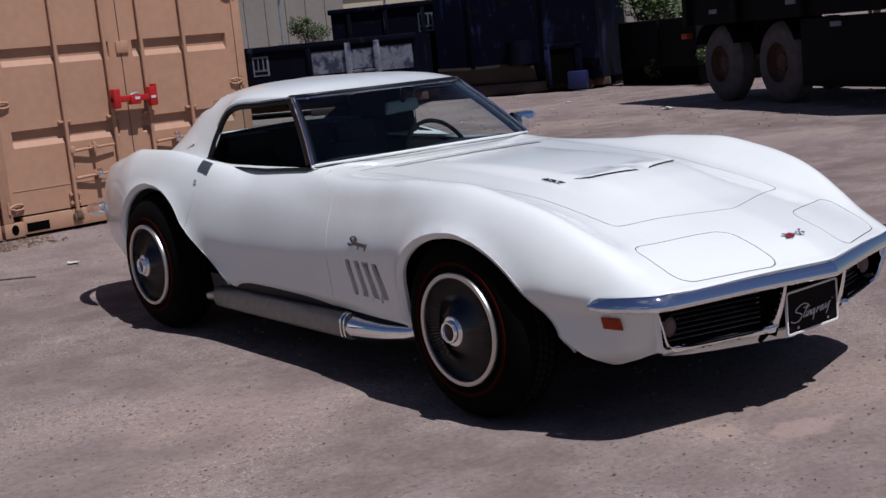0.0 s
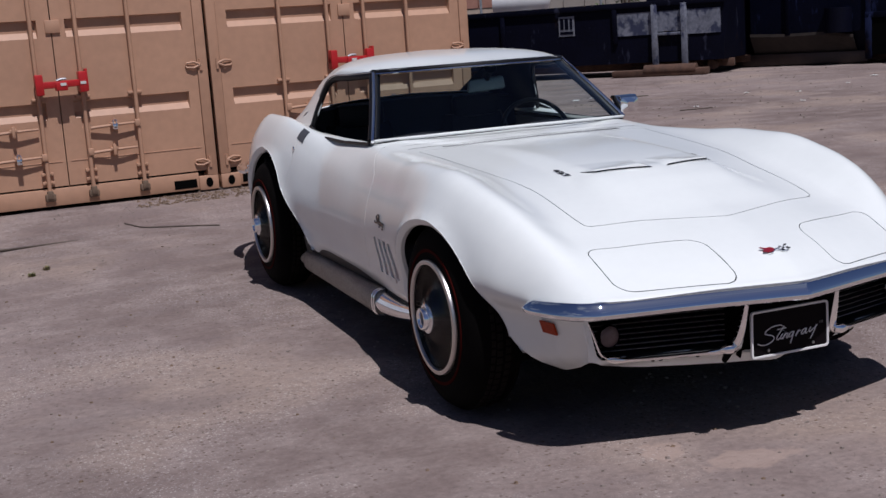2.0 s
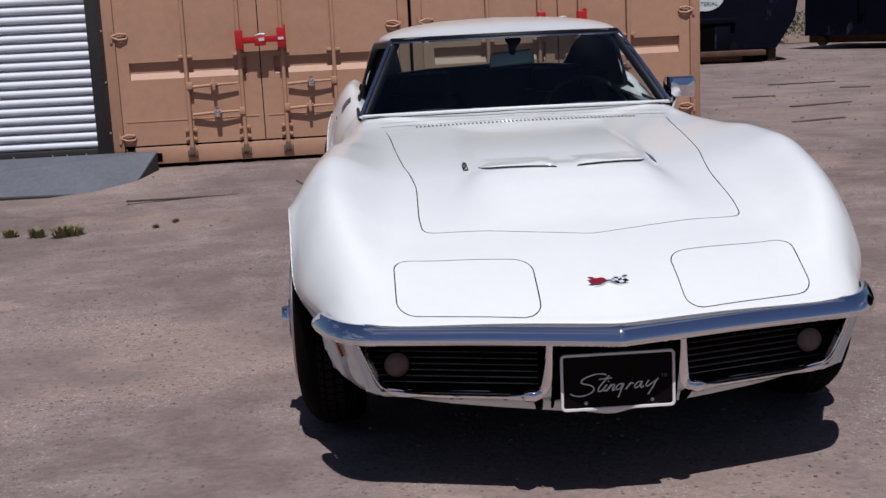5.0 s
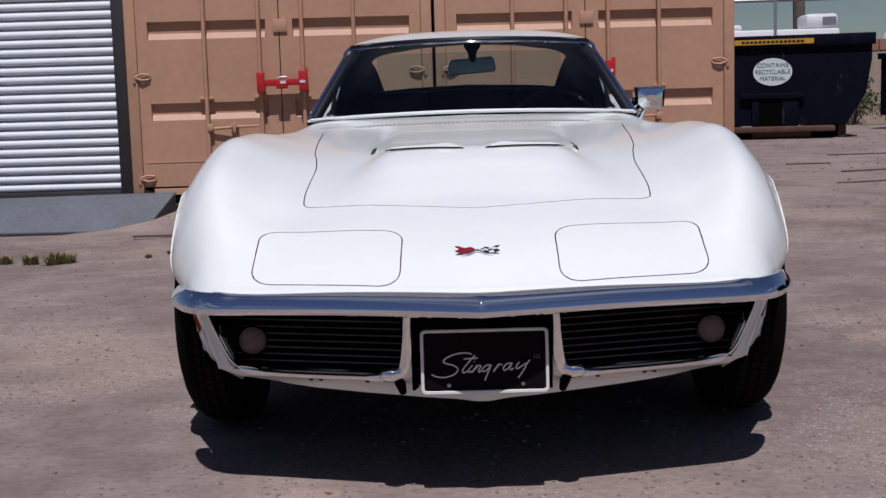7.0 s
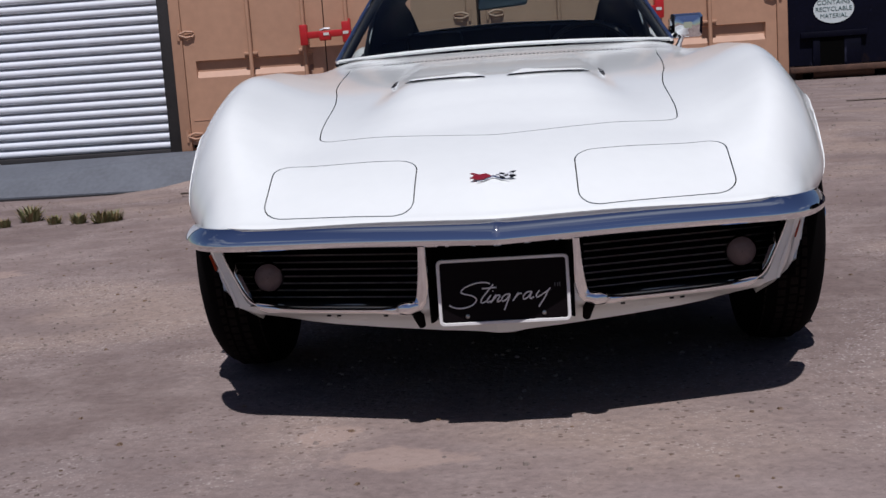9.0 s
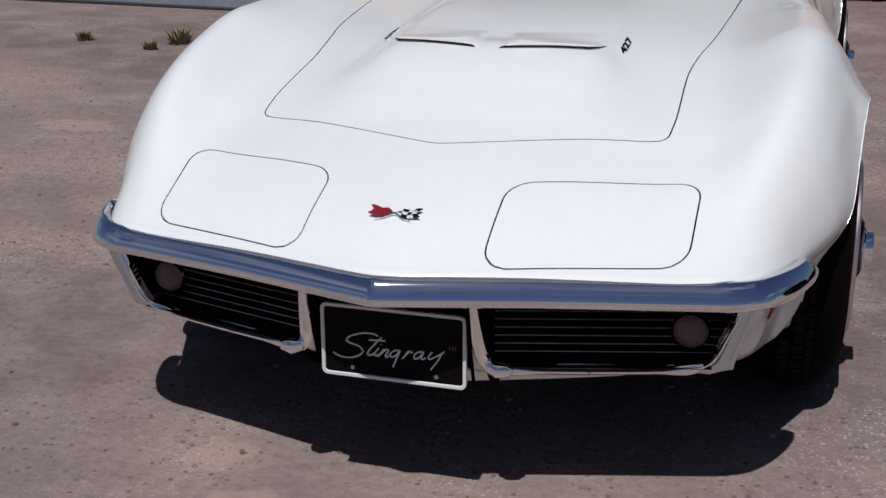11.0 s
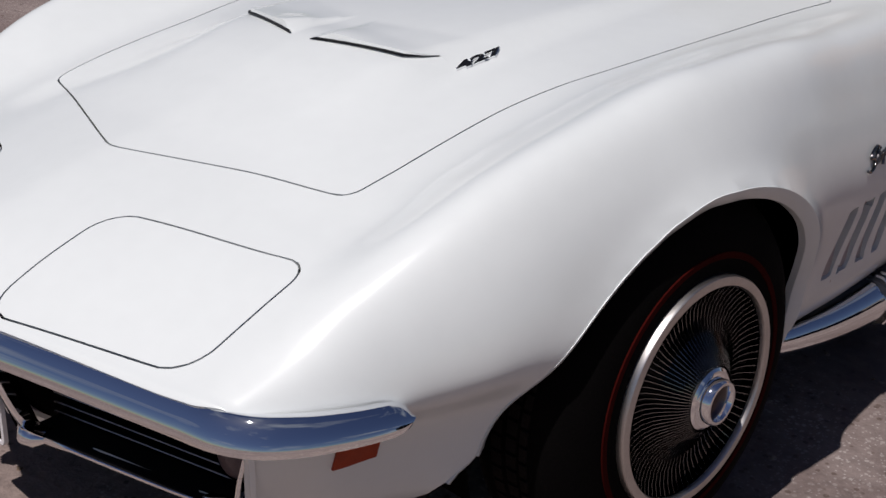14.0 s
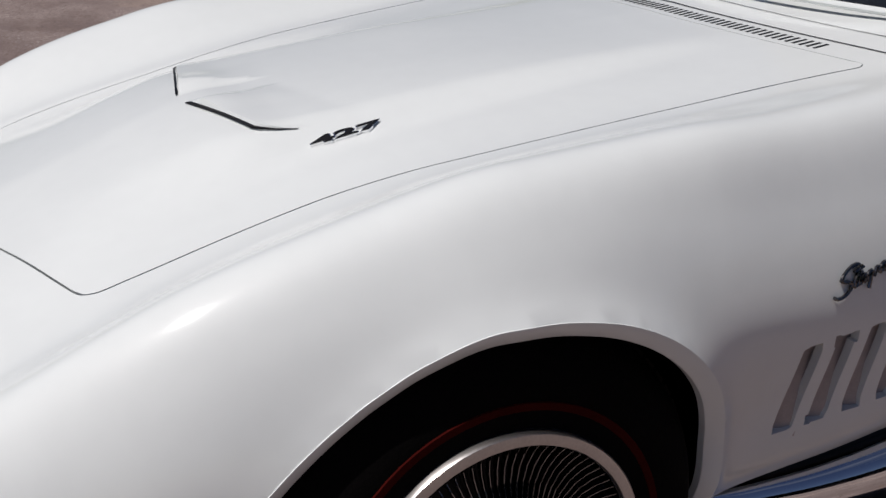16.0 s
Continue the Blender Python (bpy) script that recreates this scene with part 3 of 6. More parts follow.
def build_arch_lips():
    """A rolled flange round each wheel opening."""
    for s in (-1, 1):
        for front in (True, False):
            rows = []
            line = arch_line(front)
            edge = []
            for y, z, c, d in line:
                lo, w = 0.0, 0.05
                for _ in range(20):
                    m = (lo + w) / 2
                    lo, w = (m, w) if arch_sd(y + m * c, z + m * d) < LIP else (lo, m)
                edge.append((w, flank(s, y + w * c, z + w * d).x))
            for i, (y, z, c, d) in enumerate(line):
                w = edge[i][0]
                around = [e[1] for e in edge[max(0, i - 2):i + 3]]
                x0 = sum(around) / len(around)
                rows.append([(x0 - s * dx, y + k * w * c, z + k * w * d) for dx, k in ((0.010, 1.03), (-0.0016, 1.03), (-0.0012, 0.90), (0.0050, 0.45), (0.0100, 0.06), (0.0125, -0.04), (0.026, -0.05))])
            part("arch_lip", grid_mesh(rows), PAINT, car, sharp=30)


build_arch_lips()


# ---- wheel wells and floor pan, their shade put into a near-black colour
def build_underbody():
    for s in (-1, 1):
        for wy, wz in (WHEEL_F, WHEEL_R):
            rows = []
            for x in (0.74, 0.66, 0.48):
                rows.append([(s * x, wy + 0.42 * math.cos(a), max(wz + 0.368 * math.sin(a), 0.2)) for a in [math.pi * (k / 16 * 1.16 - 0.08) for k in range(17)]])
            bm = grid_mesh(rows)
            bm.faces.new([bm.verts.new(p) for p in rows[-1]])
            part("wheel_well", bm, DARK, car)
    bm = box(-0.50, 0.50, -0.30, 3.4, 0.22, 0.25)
    # wide unseen pan added to keep light from under the car
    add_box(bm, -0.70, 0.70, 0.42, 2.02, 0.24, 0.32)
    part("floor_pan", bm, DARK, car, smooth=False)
    for s in (-1, 1):
        rows = [[(s * 0.755, y, 0.36), (s * 0.742, y, 0.27), (s * 0.66, y, 0.23)] for y in np.linspace(0.40, 2.0, 9)]
        part("sill", grid_mesh(rows), BLACK, car)


build_underbody()


# ---- nose: bumper, fascia, grilles, number plate
NOSE = [(x, -0.940 + 0.27 * x) for x in (0.0, 0.02, 0.20, 0.40, 0.56, 0.63)] + [(0.672, -0.744), (0.704, -0.702), (0.730, -0.650), (0.747, -0.602), (0.757, -0.556)]
NOSE_PTS = [Vector((p[0], p[1], 0)) for p in catmull([(x, y, 0) for x, y in NOSE], 9)]


def nose_frames():
    out = []
    for i, p in enumerate(NOSE_PTS):
        d = (NOSE_PTS[min(i + 1, len(NOSE_PTS) - 1)] - NOSE_PTS[max(i - 1, 0)]).normalized()
        n = Vector((d.y, -d.x, 0))
        if i == 0:
            n = Vector((0, -1, 0))
        out.append((p, n))
    return out


NF = nose_frames()


def nose_at(x):
    """Point and outward normal of the nose plan at a distance x from the middle."""
    for (p, n), (q, m) in zip(NF, NF[1:]):
        if p.x <= x <= q.x + 1e-9:
            t = (x - p.x) / max(q.x - p.x, 1e-6)
            return p.lerp(q, t), n.lerp(m, t).normalized()
    return NF[-1]


def build_nose():
    # chrome bumper blade
    prof = [(-0.012, 0.0230), (0.000, 0.0258), (0.005, 0.0252), (0.010, 0.0218), (0.0165, 0.0150), (0.0225, 0.0070), (0.0275, -0.0010), (0.0307, -0.0085), (0.0314, -0.0115), (0.0312, -0.0145), (0.0290, -0.0225), (0.0255, -0.0250), (0.006, -0.0265), (-0.012, -0.0265)]
    rows = []
    n = len(NF)
    for i, (p, nv) in enumerate(NF):
        u = i / (n - 1)
        k = (1 - 0.20 * smoothstep(0.62, 0.95, u)) * math.sqrt(max(1 - (max(u - 0.90, 0.0) / 0.101) ** 2, 0.015))
        zc = 0.480 - 0.005 * smoothstep(0.25, 0.64, p.x)
        if i == 0:
            k, extra = 1.0, 0.0005
        else:
            extra = 0.0
        rows.append([(p.x + nv.x * (o * (0.55 + 0.45 * k) + extra) if i else 0.0, p.y + nv.y * (o * (0.55 + 0.45 * k) + extra), zc + z * k) for o, z in prof])
    full = [[(-x, y, z) for x, y, z in r] for r in reversed(rows[1:])] + rows
    bm = grid_mesh(full)
    for end in (full[0], full[-1]):
        bm.faces.new([bm.verts.new(q) for q in end])
    bmesh.ops.remove_doubles(bm, verts=bm.verts, dist=1e-5)
    bmesh.ops.recalc_face_normals(bm, faces=bm.faces)
    part("bumper", bm, BUMPER_CHROME, car, "curved chrome front bumper blade", sharp=24)

    # painted fascia with two openings
    def inset(z):
        return 0.012 + 0.055 * (max(0.46 - z, 0.0) / 0.20) ** 1.3

    def inset_at(x, z):
        return inset(z) + 0.080 * smoothstep(0.300, 0.250, z) * (1 - smoothstep(0.59, 0.64, x))

    low = [(x, z) for x, z in section(-0.93) if x > 0.5 and z < 0.5]

    def side_x(z):
        return float(np.interp(-z, [-q[1] for q in low], [q[0] for q in low]))

    rows = []
    def zs_at(x):
        low_z = float(np.interp(x, [0, 0.18, 0.33, 0.45, 0.52, 0.56, 0.585, 0.605, 0.622, 0.66], [0.224, 0.227, 0.234, 0.242, 0.250, 0.260, 0.271, 0.283, 0.295, 0.306]))
        return [0.462 - (0.462 - low_z) * k / 16 for k in range(17)]

    xs = [0.012 * k for k in range(1, 53)]
    for xx in [0.0] + xs:
        p, nv = nose_at(xx)
        if xx == 0:
            nv = Vector((0, -1, 0))
        rows.append([(xx - nv.x * inset_at(xx, z) * smoothstep(0.0, 0.12, xx), p.y - nv.y * inset_at(xx, z), z) for z in zs_at(xx)])
    for e, xx in ((0.15, 0.634), (0.35, 0.642), (0.6, 0.650), (0.82, 0.656), (1.0, 0.660)):
        p, nv = nose_at(xx)
        rows.append([((xx - nv.x * inset(z)) * (1 - e) + e * side_x(z), (p.y - nv.y * inset(z)) * (1 - e) + e * (-0.93 + nose_v(0.668) - 0.004 + 0.055 * (max(0.46 - z, 0) / 0.20) ** 1.3), z) for z in zs_at(xx)])
    full = [[(-x, y, z) for x, y, z in r] for r in reversed(rows[1:])] + rows

    def hole(co):
        a = abs(co.x)
        outer = 0.651 - (0.44 - co.z) * 0.33
        g = convex_sd((a - outer, 0.174 - a, co.z - 0.490, 0.306 - co.z), 0.020)
        mid = convex_sd((a - 0.162, co.z - 0.47, 0.262 - co.z), 0.004)
        return min(g, mid)
    bm = grid_mesh(full)
    split_at(bm, hole)
    bmesh.ops.delete(bm, geom=[f for f in bm.faces if hole(f.calc_center_median()) < 0], context="FACES")
    bmesh.ops.recalc_face_normals(bm, faces=bm.faces)
    bmesh.ops.remove_doubles(bm, verts=bm.verts, dist=2e-4)
    bmesh.ops.dissolve_degenerate(bm, edges=bm.edges, dist=2e-4)
    fold_in(bm, 0.008)
    part("front_valance", bm, PAINT, car, sharp=35)
    # near-black sheets that paint the shade behind the openings
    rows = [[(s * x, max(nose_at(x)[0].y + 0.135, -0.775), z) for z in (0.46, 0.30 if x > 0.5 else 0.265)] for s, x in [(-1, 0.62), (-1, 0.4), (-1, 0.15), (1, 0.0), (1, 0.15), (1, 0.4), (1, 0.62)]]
    part("nose_shade_back", grid_mesh(rows), DARK, car)
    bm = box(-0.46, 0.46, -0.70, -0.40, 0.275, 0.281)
    part("nose_shade_floor", bm, DARK, car, smooth=False)
    for s in (-1, 1):
        # chrome surround: broad inner post, lower bar, outer post
        path = [(0.172, 0.462), (0.177, 0.41), (0.185, 0.350), (0.194, 0.322), (0.212, 0.304), (0.25, 0.298), (0.33, 0.297), (0.42, 0.297), (0.51, 0.299), (0.580, 0.306), (0.613, 0.328), (0.637, 0.385), (0.660, 0.458)]
        line = catmull(path, 4)
        rows = []
        for i, (x, z) in enumerate(line):
            p, nv = nose_at(x)
            d = inset(z) - 0.003
            c = Vector((s * (x - nv.x * d), p.y - nv.y * d, z))
            a, b = line[max(i - 1, 0)], line[min(i + 1, len(line) - 1)]
            tx, tz = (b[0] - a[0]), (b[1] - a[1])
            tl = math.hypot(tx, tz)
            q = Vector((s * -tz / tl, 0, tx / tl))
            out = Vector((s * nv.x, nv.y, 0))
            w = 0.0105 + 0.003 * (1 - smoothstep(0.18, 0.24, x)) - 0.006 * smoothstep(0.57, 0.605, x) - 0.004 * smoothstep(0.24, 0.30, x) * (1 - smoothstep(0.52, 0.57, x))
            w *= 1 - 0.42 * smoothstep(0.33, 0.45, z) * (1 - smoothstep(0.20, 0.24, x))
            rows.append([c + q * u + out * v for u, v in ((-w, -0.014), (-w, 0.001), (-w + 0.003, 0.0045), (-0.3 * w, 0.006), (0.3 * w, 0.006), (w - 0.003, 0.0045), (w, 0.001), (w, -0.014))])
        bm = grid_mesh(rows, closed=True)
        bmesh.ops.recalc_face_normals(bm, faces=bm.faces)
        part("grille_surround", bm, CHROME, car, "chrome grille surround", sharp=30)
        # stub overrider where the post meets the lower bar
        p, nv = nose_at(0.205)
        c = Vector((s * 0.206, p.y + 0.038, 0.3075))
        bm = tube([c + Vector((-s * 0.014, 0.016, 0.006)), c + Vector((-s * 0.008, 0.002, 0.002)), c + Vector((s * 0.004, -0.004, 0.0)), c + Vector((s * 0.020, 0.002, -0.001)), c + Vector((s * 0.030, 0.012, -0.002))], [0.009, 0.015, 0.0165, 0.015, 0.008], 14)
        guard = part("overrider", bm, CHROME, car)
        bm = tube([(s * 0.199, p.y + 0.060, 0.296), (s * 0.193, p.y + 0.078, 0.278), (s * 0.189, p.y + 0.100, 0.252)], [0.012, 0.013, 0.009], 10)
        part("rubber_foot", bm, RUBBER, guard, "black rubber foot")
        # return of the post towards the plate, its dark reflection put into the colour
        rows = [[(s * x, nose_at(x)[0].y + inset(z) - dz, z) for x, dz in ((0.150, -0.040), (0.158, -0.004), (0.163, 0.0))] for z in (0.455, 0.42, 0.39, 0.35, 0.300, 0.265)]
        part("plate_post", thicken(grid_mesh(rows), 0.003), DARK, car)
        # grille: back panel and bars
        rows = [[(s * x, nose_at(x)[0].y + 0.150, z) for x in np.linspace(0.17, 0.645, 12)] for z in (0.455, 0.305)]
        g = part("grille", thicken(grid_mesh(rows), 0.004), BLACK, car, "black grille with thin bright bars")
        for k in range(8):
            z = 0.320 + 0.0168 * k
            xo = 0.652 - (0.44 - z) * 0.33
            pts = [(s * x, nose_at(x)[0].y + 0.098, z) for x in np.linspace(0.190, xo, 14)]
            bm = tube(pts, 0.0015, 6, flat=0.8)
            part("grille_bar", bm, GRILLE_BAR, g)
            rows = [[(s * x, nose_at(x)[0].y + 0.098 + dy, z - 0.003) for x in np.linspace(0.190, xo, 14)] for dy in (0.0, 0.030)]
            part("grille_slat", grid_mesh(rows), BLACK, g)
        rows = [[(s * x, nose_at(x)[0].y + y, 0.309 + 0.002 * (y > 0.08)) for x in np.linspace(0.190, 0.600, 14)] for y in (0.040, 0.07, 0.10, 0.140)]
        part("grille_sill", grid_mesh(rows), BLACK, g)
        # parking lamp
        ly = nose_at(0.550)[0].y + 0.088
        bm = lathe([(0.030, 0.030), (0.0, 0.037), (-0.006, 0.0375), (-0.010, 0.034)], 28, "y")
        for v in bm.verts:
            v.co += Vector((s * 0.555, ly, 0.371))
        lamp = part("parking_lamp", bm, DARK_CHROME, car)
        bm = lathe([(-0.006, 0.034), (-0.012, 0.028), (-0.016, 0.016), (-0.017, 0.001)], 24, "y")
        for v in bm.verts:
            v.co += Vector((s * 0.555, ly, 0.371))
        part("lamp_lens", bm, LENS, lamp, "cloudy lamp lens")
        # amber side marker
        rows = []
        for y in np.linspace(-0.638, -0.568, 6):
            rows.append([tuple(flank(s, y, z, 0.004)) for z in (0.424, 0.411, 0.397, 0.385)])
        part("side_marker", thicken(grid_mesh(rows), 0.006), AMBER, car, "amber side marker lamp")
        # small holes in the valance
        for x in (0.300, 0.415, 0.440):
            p, nv = nose_at(x)
            z = 0.276
            bm = box(-0.005, 0.005, -0.003, 0.003, -0.0035, 0.0035, 0.001)
            for v in bm.verts:
                v.co += Vector((s * (x - nv.x * inset_at(x, z)), p.y - nv.y * inset_at(x, z) - 0.001, z))
            part("valance_hole", bm, BLACK, car, smooth=False)
    # number plate
    y0 = -0.860
    cx, cz, hw, hh = 0.0055, 0.338, 0.1475, 0.0755

    def rim(w, h, r, y):
        pts = []
        for qx, qz, a0 in ((1, 1, 0), (-1, 1, 90), (-1, -1, 180), (1, -1, 270)):
            for k in range(7):
                a = math.radians(a0 + 15 * k)
                pts.append((cx + qx * (w - r) + r * math.cos(a), y, cz + qz * (h - r) + r * math.sin(a)))
        return pts
    bm = bmesh.new()
    grid_mesh([rim(hw - 0.002, hh - 0.002, 0.010, y) for y in (y0, y0 + 0.003)], bm, closed=True)
    bm.faces.new([bm.verts.new(p) for p in rim(hw - 0.002, hh - 0.002, 0.010, y0)])
    bmesh.ops.recalc_face_normals(bm, faces=bm.faces)
    pl = part("number_plate", bm, PLATE, car, "black show plate with silver border and script", smooth=False)
    bm = grid_mesh([rim(hw, hh, 0.012, y0 + 0.004), rim(hw, hh, 0.012, y0 - 0.003), rim(hw - 0.001, hh - 0.001, 0.011, y0 - 0.004), rim(hw - 0.0065, hh - 0.0065, 0.007, y0 - 0.004), rim(hw - 0.0075, hh - 0.0075, 0.006, y0 - 0.001)], closed=True)
    bmesh.ops.recalc_face_normals(bm, faces=bm.faces)
    part("plate_frame", bm, SILVER, pl, sharp=30)
    for x in (-0.078, 0.093):
        bm = lathe([(0.0, 0.0055), (-0.003, 0.0045), (-0.004, 0.0005)], 10, "y")
        for v in bm.verts:
            v.co += Vector((x, y0, 0.283))
        part("plate_bolt", bm, DULL_CHROME, pl)
    bm = bmesh.new()
    for stroke in script_stroke():
        add_tube(bm, [(-0.116 + 0.229 * u, y0 - 0.0012, 0.302 + 0.229 * w) for u, w in stroke], 0.0017, 6)
    part("plate_script", bm, SILVER, pl)
    for k, (x, w) in enumerate(((0.119, 0.002), (0.125, 0.002), (0.130, 0.002))):
        part("mark_bar", box(x, x + w, y0 - 0.0015, y0 - 0.0003, 0.341, 0.350), PLATE_GREY, pl, smooth=False)


def script_stroke():
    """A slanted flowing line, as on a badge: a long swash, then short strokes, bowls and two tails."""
    swash = [(0.00, 0.035), (0.06, 0.008), (0.15, 0.002), (0.235, 0.032), (0.262, 0.078), (0.215, 0.118), (0.135, 0.140), (0.098, 0.160), (0.115, 0.192), (0.17, 0.222), (0.25, 0.244), (0.34, 0.242), (0.372, 0.228)]
    tall = [(0.405, 0.222), (0.355, 0.150), (0.312, 0.080), (0.310, 0.050), (0.330, 0.044), (0.362, 0.062)]
    cross = [(0.298, 0.184), (0.440, 0.192)]
    short = [(0.398, 0.118), (0.368, 0.064), (0.376, 0.046), (0.402, 0.060)]
    arch = [(0.446, 0.120), (0.405, 0.040), (0.435, 0.082), (0.468, 0.114), (0.488, 0.108), (0.468, 0.058), (0.478, 0.046), (0.500, 0.062)]
    bowl = [(0.585, 0.118), (0.540, 0.114), (0.508, 0.076), (0.520, 0.052), (0.552, 0.064), (0.588, 0.118)]
    tail = [(0.588, 0.118), (0.572, 0.050), (0.552, -0.038)]
    hook = [(0.662, 0.128), (0.622, 0.048), (0.648, 0.092), (0.680, 0.122), (0.702, 0.112)]
    bowl_two = [(0.792, 0.132), (0.748, 0.126), (0.716, 0.084), (0.728, 0.060), (0.762, 0.076), (0.796, 0.132), (0.782, 0.076), (0.794, 0.062), (0.820, 0.080)]
    cup = [(0.866, 0.140), (0.842, 0.088), (0.856, 0.072), (0.890, 0.092), (0.950, 0.135)]
    tail_two = [(0.968, 0.158), (0.950, 0.130), (0.930, 0.070), (0.885, -0.022)]
    out = []
    for pts in (swash, tall, cross, short, arch, bowl, tail, hook, bowl_two, cup, tail_two):
        out.append([(p[0] + 0.20 * (p[1] - 0.08), p[1]) for p in catmull(pts, 5)])
    out.append([(0.424, 0.152), (0.428, 0.158)])
    return out


GRILLE_BAR = mat("grille_bar", (0.60, 0.57, 0.55), 0.4, 1.0, var=0.3, scale=40)
PLATE_GREY = mat("plate_grey", (0.10, 0.095, 0.095), 0.5, var=0.2, scale=40)
BUMPER_CHROME = mat("bumper_chrome", (0.90, 0.91, 0.93), 0.025, 1.0)
DARK_CHROME = mat("dark_chrome", (0.22, 0.21, 0.21), 0.15, 1.0, var=0.5, scale=60)
LENS = mat("lamp_lens", (0.18, 0.125, 0.12), 0.35, spec=0.25, var=0.35, scale=60, coat=0.1)
AMBER = mat("amber_lens", (0.36, 0.040, 0.008), 0.45, spec=0.15, var=0.3, scale=60, coat=0.08)
PLATE = mat("plate_black", (0.006, 0.004, 0.005), 0.6, spec=0.06, var=0.2, scale=20)
SILVER = mat("plate_silver", (0.78, 0.76, 0.75), 0.35, 0.0, var=0.15, scale=40)
RED_ENAMEL = mat("red_enamel", (0.23, 0.010, 0.020), 0.3, var=0.15, scale=80, coat=0.5)
WHITE_ENAMEL = mat("white_enamel", (0.62, 0.64, 0.66), 0.3, var=0.1, scale=80)
FIN = mat("cover_fin", (0.46, 0.45, 0.45), 0.16, 1.0, var=0.2, scale=80)
TRIM_RING = mat("trim_ring", (0.62, 0.59, 0.57), 0.34, 1.0, var=0.15, scale=30)
COVER_BLACK = mat("cover_black", (0.012, 0.012, 0.013), 0.25, 1.0, var=0.3, scale=50)
HEAT_SHIELD = mat("exhaust_shield", (0.30, 0.29, 0.28), 0.38, 1.0, var=0.35, scale=30, bump=0.35, bump_scale=350)
build_nose()


# ---- badges
def build_badges():
    # crossed flags on the nose
    c = top(-0.004, -0.808, 0.002)
    nrm = (top(0.0, -0.76) - top(0.0, -0.85)).normalized()
    ux, uy = Vector((1, 0, 0)), nrm
    uz = ux.cross(uy).normalized()

    def at(a, b, h=0.0):
        return c + ux * a + uy * b + uz * h

    badge = part("nose_badge", tube([at(-0.012, -0.004, 0.001), at(0.0, 0.0, 0.002), at(0.012, -0.004, 0.001)], [0.002, 0.0034, 0.002], 8), CHROME, car, "small crossed flags badge, red and chequered")
    for q, name in ((-1, "red_flag"), (1, "chequered_flag")):
        part("badge_pole", tube([at(q * 0.002, -0.001, 0.002), at(q * 0.020, -0.0135, 0.0015), at(q * 0.036, -0.0165, 0.001)], 0.0013, 6), CHROME, badge)
        rows = []
        for j in range(7):
            v = j / 6
            row = []
            for i in range(9):
                u = i / 8
                a = q * (0.003 + 0.049 * u - 0.011 * u * u * (1 - abs(2 * v - 1)))
                base = -0.0125 * min(u / 0.40, 1.0) + 0.006 * max(u - 0.40, 0) / 0.60
                high = 0.0145 * min(u / 0.30, 1.0) + 0.003 * max(u - 0.30, 0) / 0.70
                b = base + (high - base) * v + 0.0022 * math.sin(u * 9 + 0.6) * v
                row.append(at(a, b, 0.0035 + 0.0014 * math.sin(u * 8)))
            rows.append(row)
        bm = grid_mesh(rows)
        bm.faces.ensure_lookup_table()
        if q > 0:
            for k, f in enumerate(bm.faces):
                f.material_index = ((k % 8) // 2 + (k // 8) // 2) % 2
        bmesh.ops.recalc_face_normals(bm, faces=bm.faces)
        part(name, thicken(bm, 0.002), RED_ENAMEL if q < 0 else [WHITE_ENAMEL, BLACK], badge)
    # displacement numerals on the flanks of the dome
    badge = None
    for s, base in ((-1, False), (-1, True), (1, False), (1, True)):
        cu = bpy.data.curves.new("numerals", "FONT")
        cu.body, cu.size, cu.extrude, cu.offset = "427", 0.074, 0.0020 if base else 0.0032, 0.0045 if base else 0.0022
        cu.space_character = 1.06
        tmp = bpy.data.objects.new("numerals", cu)
        scene.collection.objects.link(tmp)
        me = bpy.data.meshes.new_from_object(tmp.evaluated_get(bpy.context.evaluated_depsgraph_get()))
        bpy.data.objects.remove(tmp)
        me.materials.clear()
        me.materials.append(CHROME if base else BLACK)
        wid = 0.127
        for v in me.vertices:
            u, w, h = v.co.x / wid * 0.124, v.co.y * 0.26, v.co.z
            y = (-0.023 + u) if s > 0 else (0.101 - u)
            p = top(s * (0.306 - w), y, 0.0025 + h)
            v.co = p
        plate = new("numeral_base" if base else "numeral_badge", me)
        if base:
            plate.parent = badge
        else:
            plate.parent, badge = car, plate
            badge["label"] = "black and chrome engine size numerals"
    # flowing script badges on the wings
    for s in (-1, 1):
        bm = bmesh.new()
        for stroke in script_stroke():
            pts = []
            for u, w in stroke:
                y = (0.556 + 0.135 * u) if s > 0 else (0.712 - 0.150 * u)
                pts.append(flank(s, y, 0.592 + 0.150 * w - (0.014 * u if s < 0 else -0.016 * u), 0.004))
            add_tube(bm, pts, 0.0030, 6)
        part("wing_script", bm, DARK_CHROME, car, "chrome script badge on the wing")


build_badges()


GILL_TONE = mat("gill_inside", (0.50, 0.42, 0.39), 0.7, var=0.2, scale=40)


